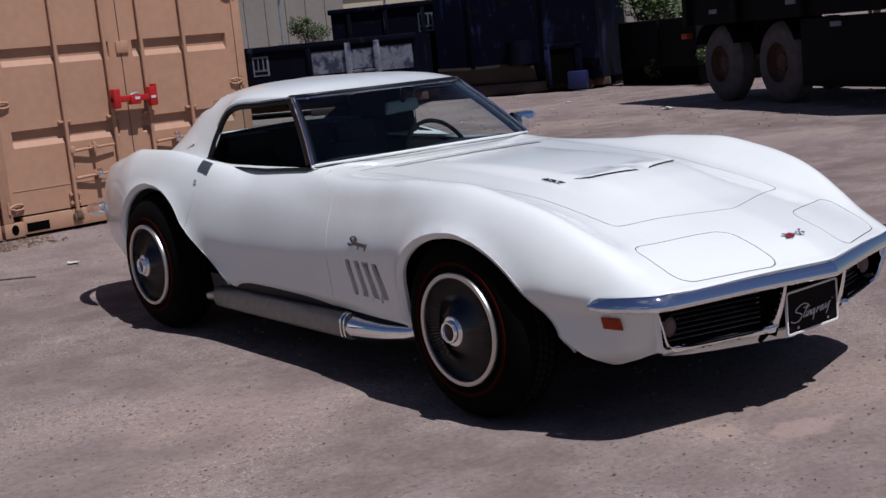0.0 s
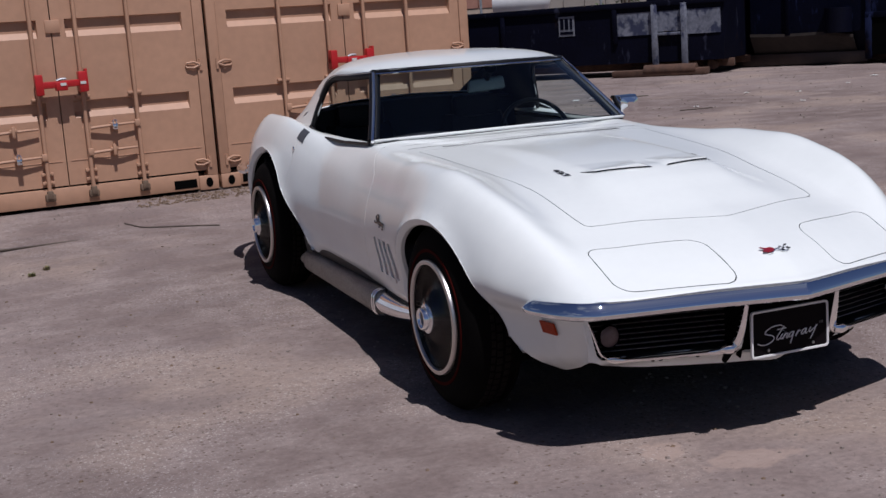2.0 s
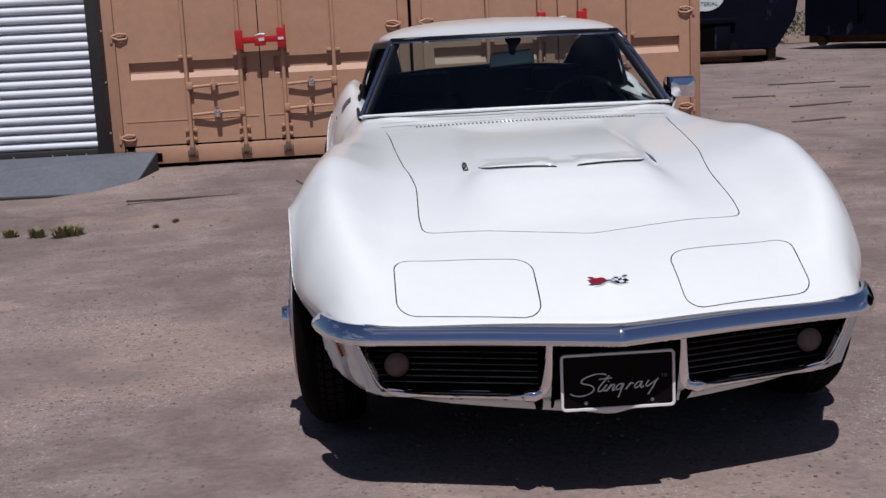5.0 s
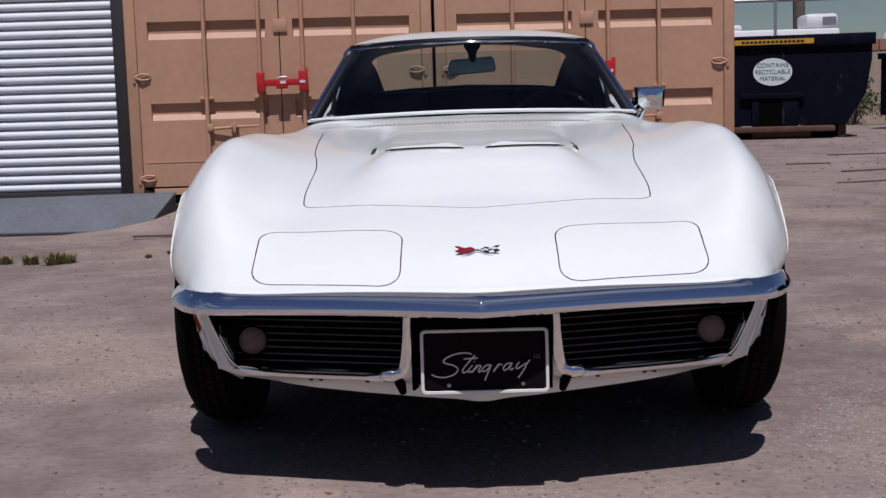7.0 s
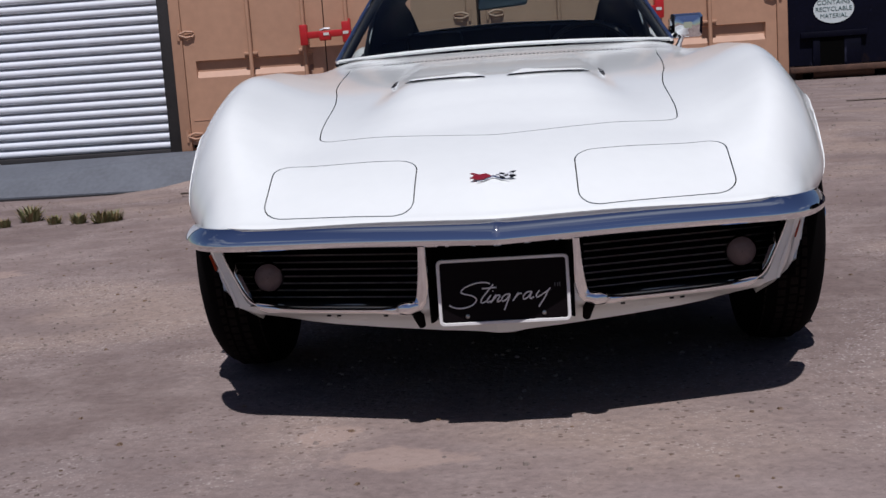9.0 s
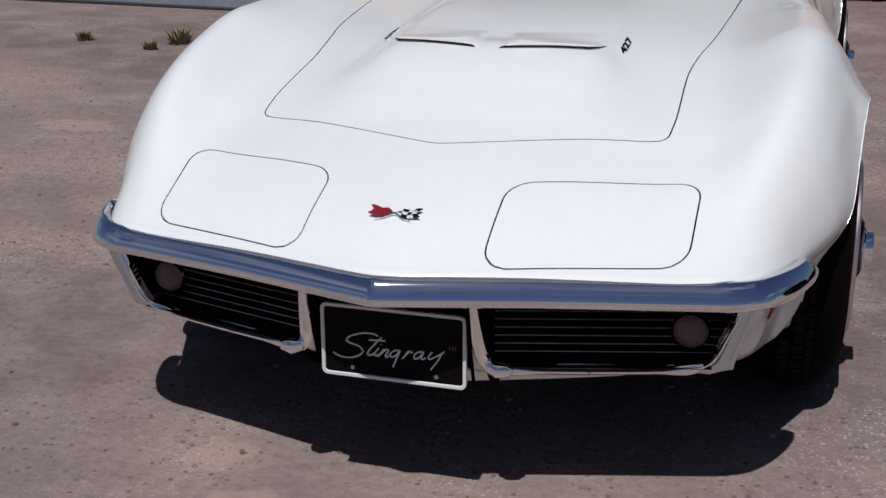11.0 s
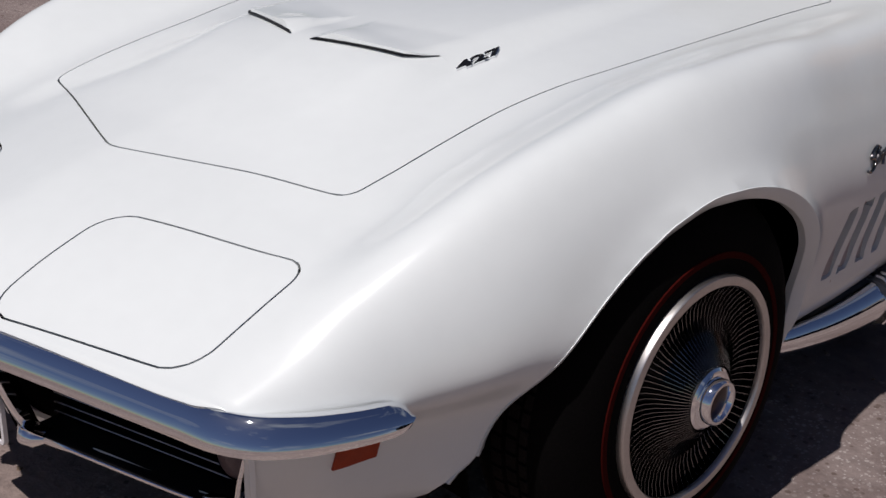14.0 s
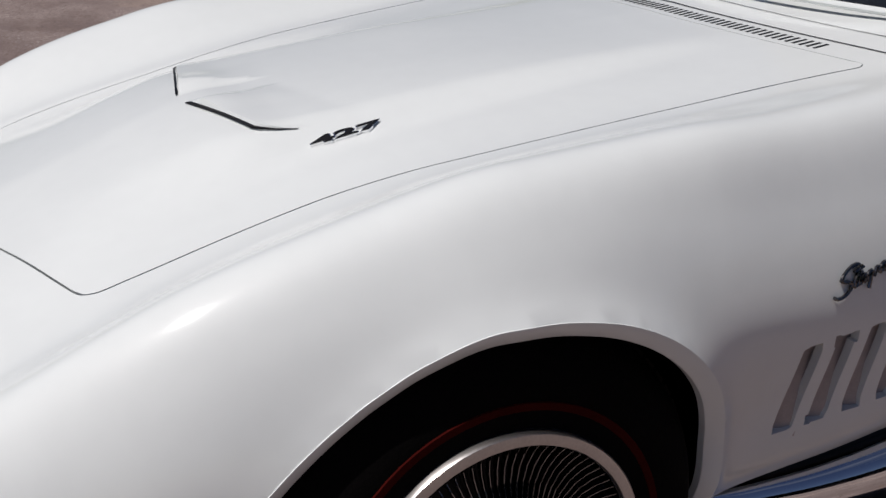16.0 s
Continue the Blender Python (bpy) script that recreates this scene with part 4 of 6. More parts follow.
# ---- slots of the bonnet lips with painted shade, gill recesses, cowl
def build_vents():
    for s in (-1, 1):
        pts = [0.030 + 0.0101 * k for k in range(24)]
        rows = []
        for a in pts:
            y = lip_y(a)
            p1, p2 = top(s * a, y - 0.030), top(s * a, y - 0.055)
            base = Vector((s * a, y, p1.z + (p1.z - p2.z)))
            k = 1 - smoothstep(0.235, 0.264, a)
            rows.append([(s * a, y - 0.0052, base.z + 0.001), (s * a, y - 0.0050, base.z + 0.0018 + 0.0024 * k * smoothstep(0.03, 0.04, a)), (s * a, y - 0.0010, base.z + 0.0022 + 0.0030 * k * smoothstep(0.03, 0.04, a))])
        part("bonnet_slot_shade", grid_mesh(rows), BLACK, car, "black strip painting the slot's shade under the bonnet dome lip")
        for y0, y1 in GILLS:
            rows = []
            for k in range(5):
                t = k / 4
                rows.append([(s * (flank(1, (y0 + y1) / 2, 0.46).x - 0.012 - 0.020 * (1 - t)), (y0 - 0.006) * (1 - t) + (y1 + 0.006) * t - (0.528 - z) * 0.20, z) for z in (0.545, 0.50, 0.45, 0.41, 0.37)])
            part("gill_panel", thicken(grid_mesh(rows), 0.003), GILL_TONE, car, "dull reddish-grey panel inside a gill")
    # louvres between bonnet and wiper door
    for k in range(56):
        x = -0.42 + 0.84 * k / 55
        y = 0.806 + 0.2 * x * x
        bm = bmesh.new()
        q = [top(x - 0.0032, y + 0.012, 0.0008), top(x + 0.0032, y + 0.012, 0.0008), top(x + 0.0032, y + 0.044, 0.0008), top(x - 0.0032, y + 0.044, 0.0008)]
        bm.faces.new([bm.verts.new(p) for p in q])
        part("cowl_louvre", thicken(bm, 0.0004), BLACK, car, smooth=False)
    # wiper door seams
    for y0, w in ((0.866, 0.004), (0.935, 0.002)):
        rows = [[tuple(top(x, y0 + 0.2 * x * x + d, 0.0014)) for d in (0, w)] for x in np.linspace(-0.56, 0.56, 41)]
        part("wiper_door_seam", grid_mesh(rows), GAP, car)


build_vents()


# ---- windscreen, roof, glass
def screen_rows(n=25, m=7, inset=0.0):
    rows = []
    for j in range(m):
        t = j / (m - 1)
        row = []
        for i in range(n):
            u = -1 + 2 * i / (n - 1)
            lo = Vector((0.625 * u, 0.975 + 0.20 * abs(u) ** 2.2, 0.892 - 0.020 * u * u))
            hi = Vector((0.482 * u, 1.262 + 0.245 * abs(u) ** 2.2, 1.166 - 0.008 * u * u))
            p = lo.lerp(hi, t)
            p.y -= 0.012 * math.sin(math.pi * t)
            row.append(tuple(p))
        rows.append(row)
    return rows


ROOF = [
    [(0, 1.250, 1.176), (.25, 1.31, 1.176), (.42, 1.425, 1.172), (.475, 1.490, 1.166), (.486, 1.508, 1.158)],
    [(0, 1.52, 1.220), (.28, 1.55, 1.213), (.45, 1.64, 1.194), (.512, 1.70, 1.172), (.526, 1.72, 1.150)],
    [(0, 1.95, 1.238), (.30, 1.95, 1.226), (.47, 1.95, 1.197), (.54, 1.96, 1.158), (.556, 1.965, 1.128)],
    [(0, 2.25, 1.228), (.30, 2.22, 1.214), (.455, 2.16, 1.176), (.555, 2.11, 1.06), (.630, 2.085, .915)],
    [(0, 2.44, 1.190), (.30, 2.42, 1.172), (.450, 2.40, 1.128), (.550, 2.40, 1.0), (.622, 2.42, .875)],
    [(0, 2.68, 1.05), (.25, 2.67, 1.04), (.43, 2.64, 1.015), (.53, 2.64, .94), (.600, 2.68, .866)],
    [(0, 2.98, .860), (.25, 2.98, .860), (.40, 2.96, .862), (.48, 2.94, .864), (.54, 2.92, .862)],
]


def build_roof():
    cols = [catmull(r, 6) for r in ROOF]
    rows = list(zip(*[catmull([c[k] for c in cols], 7) for k in range(len(cols[0]))]))
    rows = [[tuple(p) for p in r] for r in rows]

    def back_light(co):
        if co.y < 2.2:
            return 1.0
        return convex_sd((abs(co.x) - 0.480 + 0.10 * (co.y - 2.30), 2.335 - 0.06 * smoothstep(0.30, 0.47, abs(co.x)) - co.y, co.y - 2.80), 0.03)

    for name, d, material in (("roof", 0.0, PAINT), ("headlining", 0.014, VINYL)):
        bm = grid_mesh([[(-x * (1 - d * 0.5), y, z - d) for x, y, z in reversed(r[1:])] + [(x * (1 - d * 0.5), y, z - d) for x, y, z in r] for r in rows])
        inner = 0.0 if name == "roof" else 0.014
        split_at(bm, lambda co, o=inner: back_light(co) + o)
        bmesh.ops.delete(bm, geom=[f for f in bm.faces if back_light(f.calc_center_median()) + inner < 0], context="FACES")
        bmesh.ops.recalc_face_normals(bm, faces=bm.faces)
        if name == "roof":
            thicken(bm, 0.006)
        ob = part(name, bm, material, car, "white removable hardtop" if name == "roof" else "black headlining", sharp=45)
    # rear window
    bm = grid_mesh([[(x * u, y, z) for u in np.linspace(-1, 1, 11)] for x, y, z in ((0.440, 2.34, 1.165), (0.445, 2.365, 1.10), (0.44, 2.40, 1.02), (0.45, 2.44, 0.90))])
    g = part("rear_window", bm, GLASS, car)
    g.visible_shadow = False
    # drip rails and header
    rail = catmull([(.489, 1.508, 1.156), (.528, 1.72, 1.146), (.560, 1.965, 1.124), (.600, 2.04, 1.02), (.640, 2.085, .895)], 6)
    for s in (-1, 1):
        part("window_seal", tube([(s * p[0], p[1], p[2] - 0.008) for p in rail], 0.014, 8), BLACK, car)
        part("drip_rail", tube([(s * (p[0] + 0.010), p[1], p[2] + 0.008) for p in rail[:18]], 0.0035, 6), DULL_CHROME, car)
    top_row = screen_rows(31, 2)[1]
    part("header_seal", tube([(x, y - 0.006, z + 0.006) for x, y, z in top_row], 0.010, 8), BLACK, car)
    part("header_trim", tube([(x, y - 0.014, z - 0.004) for x, y, z in top_row], 0.0045, 6), CHROME, car)


def build_windscreen():
    g = part("windscreen", grid_mesh(screen_rows()), GLASS, car, "clear curved windscreen")
    g.visible_shadow = False
    rows = screen_rows(25, 9)
    for k, s in ((0, -1), (-1, 1)):
        pts = [r[k] for r in rows]
        part("windscreen_pillar", tube([(x - s * 0.006, y + 0.026, z) for x, y, z in pts], 0.026, 12, flat=0.8), BLACK, car)
        part("pillar_trim", tube([(x + s * 0.010, y - 0.006, z) for x, y, z in pts], 0.0085, 8), CHROME, g)
    lo = screen_rows(31, 2)[0]
    part("screen_base_trim", tube([(x, y - 0.008, z + 0.002) for x, y, z in lo], 0.007, 8), PAINT, g)
    # front quarter of the window frame
    for s in (-1, 1):
        part("door_glass_seal", tube([(s * 0.640, 1.20, 0.862), (s * 0.650, 1.55, 0.852), (s * 0.655, 1.85, 0.858), (s * 0.648, 2.08, 0.900)], 0.008, 6), BLACK, car)


build_roof()
build_windscreen()


# ---- cabin
def build_cabin():
    bm = bmesh.new()
    add_box(bm, -0.63, 0.63, 1.0, 2.6, 0.30, 0.34)
    part("cabin_floor", bm, VINYL, car, smooth=False)
    for s in (-1, 1):
        rows = [[(s * 0.612, y, 0.838), (s * 0.606, y, 0.82), (s * 0.60, y, 0.6), (s * 0.62, y, 0.33)] for y in np.linspace(1.12, 2.5, 12)]
        part("door_card", grid_mesh(rows), VINYL, car)
    # dashboard, a padded roll over two bays
    rows = []
    for x in np.linspace(-0.60, 0.60, 25):
        e = 0.015 * math.exp(-((abs(x) - 0.33) / 0.15) ** 2)
        c = 0.97 + 0.19 * (abs(x) / 0.62) ** 2.2
        rows.append([(x, c + 0.02, 0.868), (x, c + 0.16, 0.870 + e), (x, 1.36, 0.862 + e), (x, 1.42, 0.835 + e), (x, 1.42, 0.77), (x, 1.36, 0.68), (x, 1.20, 0.60)])
    part("dashboard", grid_mesh(rows), VINYL, car)
    bm = box(-0.11, 0.11, 1.30, 2.3, 0.34, 0.62, 0.03)
    part("centre_console", bm, VINYL, car)
    # rear bulkhead and shelf
    rows = [[(x, 2.20, 0.40), (x, 2.27, 0.80), (x, 2.29, 0.985 - 0.04 * (x / 0.6) ** 2), (x, 2.33, 0.998 - 0.04 * (x / 0.6) ** 2), (x, 2.50, 0.970 - 0.07 * (x / 0.6) ** 2), (x, 2.80, 0.872)] for x in np.linspace(-0.59, 0.59, 13)]
    part("rear_shelf", grid_mesh(rows), VINYL, car)
    bm = tube([(x, 2.335, 1.004 - 0.04 * (x / 0.6) ** 2) for x in (-0.46, -0.3, 0, 0.3, 0.46)], 0.006, 8)
    part("window_sill_trim", bm, DULL_CHROME, car)
    for s in (-1, 1):
        x = s * 0.33
        bm = box(x - 0.22, x + 0.22, 1.60, 2.10, 0.36, 0.52, 0.05)
        seat = part("seat", bm, VINYL, car, "black vinyl bucket seat")
        rows = []
        for k in range(9):
            t = k / 8
            w = 0.225 - 0.05 * t ** 3
            y = 2.05 + 0.20 * t
            rows.append([(x - w, y + 0.03, 0.45 + 0.43 * t), (x - w * 0.8, y - 0.03, 0.45 + 0.43 * t), (x, y - 0.01, 0.45 + 0.43 * t), (x + w * 0.8, y - 0.03, 0.45 + 0.43 * t), (x + w, y + 0.03, 0.45 + 0.43 * t), (x + w * 0.6, y + 0.10, 0.45 + 0.43 * t), (x - w * 0.6, y + 0.10, 0.45 + 0.43 * t)])
        bm = grid_mesh(rows, closed=True)
        bm.faces.new([bm.verts.new(p) for p in rows[-1]])
        part("seat_back", bm, VINYL, seat)
        bm = box(x - 0.13, x + 0.13, 2.20, 2.28, 0.86, 0.985, 0.03)
        part("headrest", bm, VINYL, seat)
    # steering wheel on the left of the cabin
    c, ax = Vector((0.345, 1.52, 0.79)), Vector((0, -0.92, 0.39)).normalized()
    u = Vector((1, 0, 0))
    w = ax.cross(u).normalized()
    ring = [c + (u * math.cos(a) + w * math.sin(a)) * 0.19 for a in [2 * math.pi * k / 40 for k in range(41)]]
    sw = part("steering_wheel", tube(ring, 0.011, 8), WOOD, car, "thin rimmed steering wheel")
    for a in (0.1, math.pi - 0.1, -math.pi / 2):
        part("spoke", tube([c, c + (u * math.cos(a) + w * math.sin(a)) * 0.185], 0.010, 6, flat=0.4), DULL_CHROME, sw)
    part("steering_column", tube([c, c - ax * -0.0 + Vector((0, -0.22, 0.02))], 0.025, 10), VINYL, car)
    # interior mirror
    bm = box(-0.092, 0.106, 1.335, 1.365, 1.040, 1.102, 0.014)
    for v in bm.verts:
        v.co.x = 0.007 + (v.co.x - 0.007) * (1 - 1.8 * (v.co.z - 1.040))
        v.co.z += 0.06 * (v.co.x - 0.007)
    im = part("interior_mirror", bm, MIRROR_BACK, car, "interior mirror with grey back")
    part("mirror_stalk", tube([(0.01, 1.348, 1.09), (0.01, 1.325, 1.125), (0.01, 1.300, 1.150)], [0.014, 0.018, 0.034], 10), BLACK, im)
    # door mirror, driver's side
    c = Vector((0.703, 1.275, 0.922))
    rows = []
    for y, k in ((-0.055, 0.25), (-0.045, 0.75), (-0.015, 0.97), (0.02, 1.0), (0.035, 0.98)):
        rows.append([c + Vector((sx * 0.064 * k, y, sz * 0.046 * k)) for sx, sz in ((-1, 0.55), (-0.85, 1), (0.85, 1), (1, 0.7), (0.92, -0.85), (0.8, -1), (-0.7, -1), (-1, -0.7))])
    bm = grid_mesh(rows, closed=True)
    bm.faces.new([bm.verts.new(p) for p in rows[0]])
    bm.faces.new([bm.verts.new(p) for p in rows[-1]])
    bmesh.ops.recalc_face_normals(bm, faces=bm.faces)
    dm = part("door_mirror", bm, CHROME, car, "chrome door mirror on a slim stalk", sharp=30)
    part("mirror_arm", tube([(0.668, 1.275, 0.835), (0.676, 1.268, 0.860), (0.690, 1.262, 0.895), (0.703, 1.262, 0.922)], [0.016, 0.010, 0.010, 0.012], 8), CHROME, dm)
    # door handle flaps and locks
    for s in (-1, 1):
        rows = [[tuple(top(s * (0.69 + 0.014 * j), y, 0.0025)) for y in np.linspace(1.955, 2.045, 5)] for j in range(4)]
        part("door_handle_flap", thicken(grid_mesh(rows), 0.003), FLAP, car, "dark press flap of the door handle")
        p = flank(s, 2.03, 0.800, 0.002)
        bm = lathe([(0.0, 0.012), (s * 0.005, 0.011), (s * 0.007, 0.006), (s * 0.007, 0.001)], 14, "x")
        for v in bm.verts:
            v.co += p
        part("door_lock", bm, CHROME, car)


WOOD = mat("wheel_rim_grip", (0.03, 0.025, 0.022), 0.35, var=0.3, scale=40)
MIRROR_BACK = mat("mirror_back", (0.16, 0.20, 0.22), 0.35, var=0.2, scale=40)
FLAP = mat("handle_flap", (0.09, 0.10, 0.115), 0.4, 0.3, var=0.3, scale=60)
build_cabin()


# ---- wheels
def build_wheel(s, wy, wz, turn):
    bm = lathe([(0.655, 0.200), (0.648, 0.235), (0.644, 0.280), (0.652, 0.318), (0.668, 0.333), (0.690, 0.338), (0.740, 0.339), (0.775, 0.337), (0.798, 0.329), (0.818, 0.312),
                (0.833, 0.288), (0.842, 0.262), (0.844, 0.232), (0.842, 0.203), (0.79, 0.195), (0.68, 0.195)], 64, closed=True)
    wheel = part("wheel", bm, RUBBER, car, "black tyre with a red line and finned bright cover")
    # tread blocks on the shoulders, coloured lighter than the tyre to paint sunlight
    bm = bmesh.new()
    for k in range(72):
        a = 2 * math.pi * k / 72
        for x0, x1, off in ((0.672, 0.694, 0), (0.705, 0.725, 0.5), (0.736, 0.756, 0), (0.763, 0.776, 0.5)):
            b = a + off * math.pi / 72
            r0, r1 = 0.328, 0.3408 - (0.006 if x0 < 0.68 or x1 > 0.81 else 0)
            q = [(x, r * math.cos(b + d), r * math.sin(b + d)) for x in (x0, x1) for d in (-0.033, 0.033) for r in (r0, r1)]
            vs = [bm.verts.new(p) for p in q]
            for f in ((1, 5, 7, 3), (0, 1, 3, 2), (4, 6, 7, 5), (0, 4, 5, 1), (2, 3, 7, 6)):
                bm.faces.new([vs[i] for i in f])
    part("tread", bm, LIT_TREAD, wheel, "tread blocks with sunlight put into their brown colour", smooth=False)
    part("red_line", lathe([(0.8420, 0.2305), (0.8458, 0.2318), (0.8458, 0.2420), (0.8412, 0.2436)], 64), RED_LINE, wheel, "red line on the sidewall")
    part("trim_ring", lathe([(0.838, 0.2055), (0.852, 0.2055), (0.8555, 0.2035), (0.8570, 0.1970), (0.8560, 0.1890), (0.852, 0.1868), (0.838, 0.1862)], 64), TRIM_RING, wheel, "bright trim ring")
    part("wheel_cover", lathe([(0.846, 0.1865), (0.826, 0.1820), (0.818, 0.165), (0.816, 0.140), (0.820, 0.115), (0.832, 0.095), (0.850, 0.078), (0.866, 0.062), (0.872, 0.050), (0.873, 0.030)], 64), COVER_BLACK, wheel)
    part("hub_cap", lathe([(0.864, 0.056), (0.874, 0.0545), (0.8775, 0.050), (0.8765, 0.043), (0.878, 0.0405), (0.893, 0.0395), (0.8965, 0.0370), (0.8965, 0.0320), (0.892, 0.0295), (0.884, 0.028)], 40), CHROME, wheel, "chrome centre cap")
    part("cap_badge", lathe([(0.8845, 0.0285), (0.8865, 0.015), (0.887, 0.001)], 24), CAP_RED, wheel, "dark red cap centre")
    bm = bmesh.new()
    pts = [(0.185, 0.8450), (0.168, 0.8360), (0.148, 0.8310), (0.126, 0.8320), (0.106, 0.8400), (0.090, 0.8520), (0.075, 0.8640), (0.058, 0.8745)]
    vs = [[bm.verts.new((x - dx, r, e)) for r, x in pts] for e, dx in ((-0.0004, 0.0), (0.0004, 0.0), (0.0004, 0.011), (-0.0004, 0.011))]
    for i in range(4):
        for k in range(len(pts) - 1):
            a, b = vs[i], vs[(i + 1) % 4]
            bm.faces.new((a[k], a[k + 1], b[k + 1], b[k]))
    bmesh.ops.recalc_face_normals(bm, faces=bm.faces)
    first = part("fin", bm, FIN, wheel, smooth=False)
    for k in range(1, 84):
        f = new("fin", first.data)
        f.parent = wheel
        f.rotation_euler = (2 * math.pi * k / 84, 0, 0)
    wheel.matrix_local = Matrix.Translation((0.010 * s if wy < 1 else 0, wy, wz)) @ (Matrix.Rotation(math.pi, 4, "Z") if s < 0 else Matrix.Identity(4)) @ Matrix.Rotation(turn, 4, "X")
    return wheel


CAP_RED = mat("cap_centre", (0.035, 0.012, 0.012), 0.3, 0.5, var=0.3, scale=80)
for s, (wy, wz), turn in ((-1, WHEEL_F, 0.3), (1, WHEEL_F, 0.9), (-1, WHEEL_R, 1.7), (1, WHEEL_R, 2.2)):
    build_wheel(s, wy, wz, turn)


# ---- side exhausts
def build_exhaust(s):
    prof = []
    for k in range(44):
        a = 2 * math.pi * k / 44
        c, d = math.cos(a), math.sin(a)
        r = (abs(c / 0.052) ** 3.2 + abs(d / 0.054) ** 3.2) ** (-1 / 3.2)
        fl = 0.0022 * (k % 2) if -0.6 < a - math.pi * 0 < math.pi or a > 5.2 else 0
        prof.append(((r - fl) * c, (r - fl) * d))
    rows = []
    for y, k in ((0.80, 0.93), (0.81, 1.0), (1.0, 1.0), (1.4, 0.99), (1.85, 0.97), (1.945, 0.95), (1.955, 0.86)):
        t = (y - 0.80) / 1.15
        cx, cz = 0.752 - 0.020 * t, 0.236 + 0.012 * t
        rows.append([(s * (cx + px * k), y, cz + pz * k) for px, pz in prof])
    bm = grid_mesh(rows, closed=True)
    bm.faces.new([bm.verts.new(p) for p in rows[0]])
    bm.faces.new([bm.verts.new(p) for p in rows[-1]])
    bmesh.ops.recalc_face_normals(bm, faces=bm.faces)
    ex = part("side_exhaust", bm, HEAT_SHIELD, car, "ribbed bright side exhaust cover", sharp=60)
    pts = catmull([(s * 0.752, 0.815, 0.234), (s * 0.755, 0.68, 0.235), (s * 0.752, 0.54, 0.242), (s * 0.742, 0.41, 0.258), (s * 0.715, 0.34, 0.285)], 5)
    rr = [0.050 - 0.029 * (i / (len(pts) - 1)) for i in range(len(pts))]
    part("front_pipe", tube([tuple(p) for p in pts], rr, 20), CHROME, ex, "chrome front pipe elbow")
    bm = tube([(s * 0.733, 1.94, 0.248), (s * 0.733, 1.99, 0.246), (s * 0.742, 2.05, 0.240)], [0.040, 0.034, 0.026], 16)
    part("tail_tip", bm, DULL_CHROME, ex)
    bm = bmesh.new()
    for y in (0.81, 0.835):
        add_tube(bm, [(s * (0.752 + 1.02 * px), y, 0.236 + 1.02 * pz) for px, pz in prof[::2]] + [(s * (0.752 + 1.02 * prof[0][0]), y, 0.236 + 1.02 * prof[0][1])], 0.004, 6)
    part("clamp", bm, CHROME, ex)


for s in (-1, 1):
    build_exhaust(s)


# ---- tail
def build_tail():
    half = [(x, 3.62, z) for x, z in section(3.62)]
    full = [(-x, y, z) for x, y, z in reversed(half[1:])] + half
    bm = bmesh.new()
    bm.faces.new([bm.verts.new(p) for p in full])
    bmesh.ops.triangulate(bm, faces=bm.faces)
    part("tail_panel", thicken(bm, 0.01), PAINT, car, smooth=False)
    for s in (-1, 1):
        pts = catmull([(s * 0.28, 3.67, 0.575), (s * 0.50, 3.66, 0.58), (s * 0.64, 3.56, 0.59), (s * 0.730, 3.36, 0.60), (s * 0.757, 3.13, 0.605)], 6)
        rr = [0.03] * (len(pts) - 4) + [0.028, 0.024, 0.018, 0.008]
        part("rear_bumper", tube([tuple(p) for p in pts], rr, 12), CHROME, car, "short chrome rear bumper")


build_tail()



# ---------------------------------------------------------------- the yard
STEEL_DARK = mat("dark_steel", (0.030, 0.027, 0.028), 0.6, var=0.4, scale=6, bump=0.1, bump_scale=60)
FRAME_BROWN = mat("frame_brown", (0.045, 0.026, 0.022), 0.55, var=0.5, scale=5)
SHUTTER = mat("shutter_white", (0.66, 0.69, 0.74), 0.45, var=0.08, scale=4)
RAMP = mat("ramp_steel", (0.115, 0.125, 0.145), 0.6, var=0.3, scale=3, bump=0.15, bump_scale=80)
NAVY = scuffed("navy_paint", (0.0030, 0.0034, 0.0115), (0.034, 0.036, 0.062), (0.016, 0.009, 0.007), 0.60)
BLUE = scuffed("blue_paint", (0.0014, 0.0024, 0.0115), (0.014, 0.019, 0.056), (0.014, 0.007, 0.005), 0.56)
WORN = scuffed("worn_panel", (0.21, 0.22, 0.27), (0.030, 0.035, 0.070), (0.10, 0.075, 0.06), 0.50, 0.7)
BROWN_PLATE = mat("brown_plate", (0.032, 0.022, 0.018), 0.8, var=0.6, scale=4, bump=0.2, bump_scale=30)
RUST = mat("rust", (0.11, 0.055, 0.035), 0.85, var=0.6, scale=6, bump=0.3, bump_scale=60)
SIGN_WHITE = mat("sign_white", (0.60, 0.66, 0.66), 0.6, var=0.15, scale=10)
SIGN_GREY = mat("sign_grey", (0.20, 0.21, 0.25), 0.7, var=0.4, scale=12)
SIGN_GREEN = mat("sign_green", (0.09, 0.15, 0.15), 0.7, var=0.2, scale=20)
YELLOW = mat("yellow_strip", (0.55, 0.28, 0.02), 0.6, var=0.3, scale=8)
SIDING = mat("grey_siding", (0.23, 0.205, 0.185), 0.7, var=0.15, scale=0.6)
CREAM = mat("cream_wall", (0.52, 0.45, 0.34), 0.8, var=0.15, scale=0.8)
PINK_WALL = mat("tan_block_wall", (0.40, 0.31, 0.25), 0.9, var=0.25, scale=1.2, bump=0.3, bump_scale=30)
BRICK_CAP = mat("brick_cap", (0.33, 0.16, 0.12), 0.9, var=0.3, scale=4)
WHITE_TANK = mat("white_tank", (0.72, 0.72, 0.74), 0.45, var=0.12, scale=3)
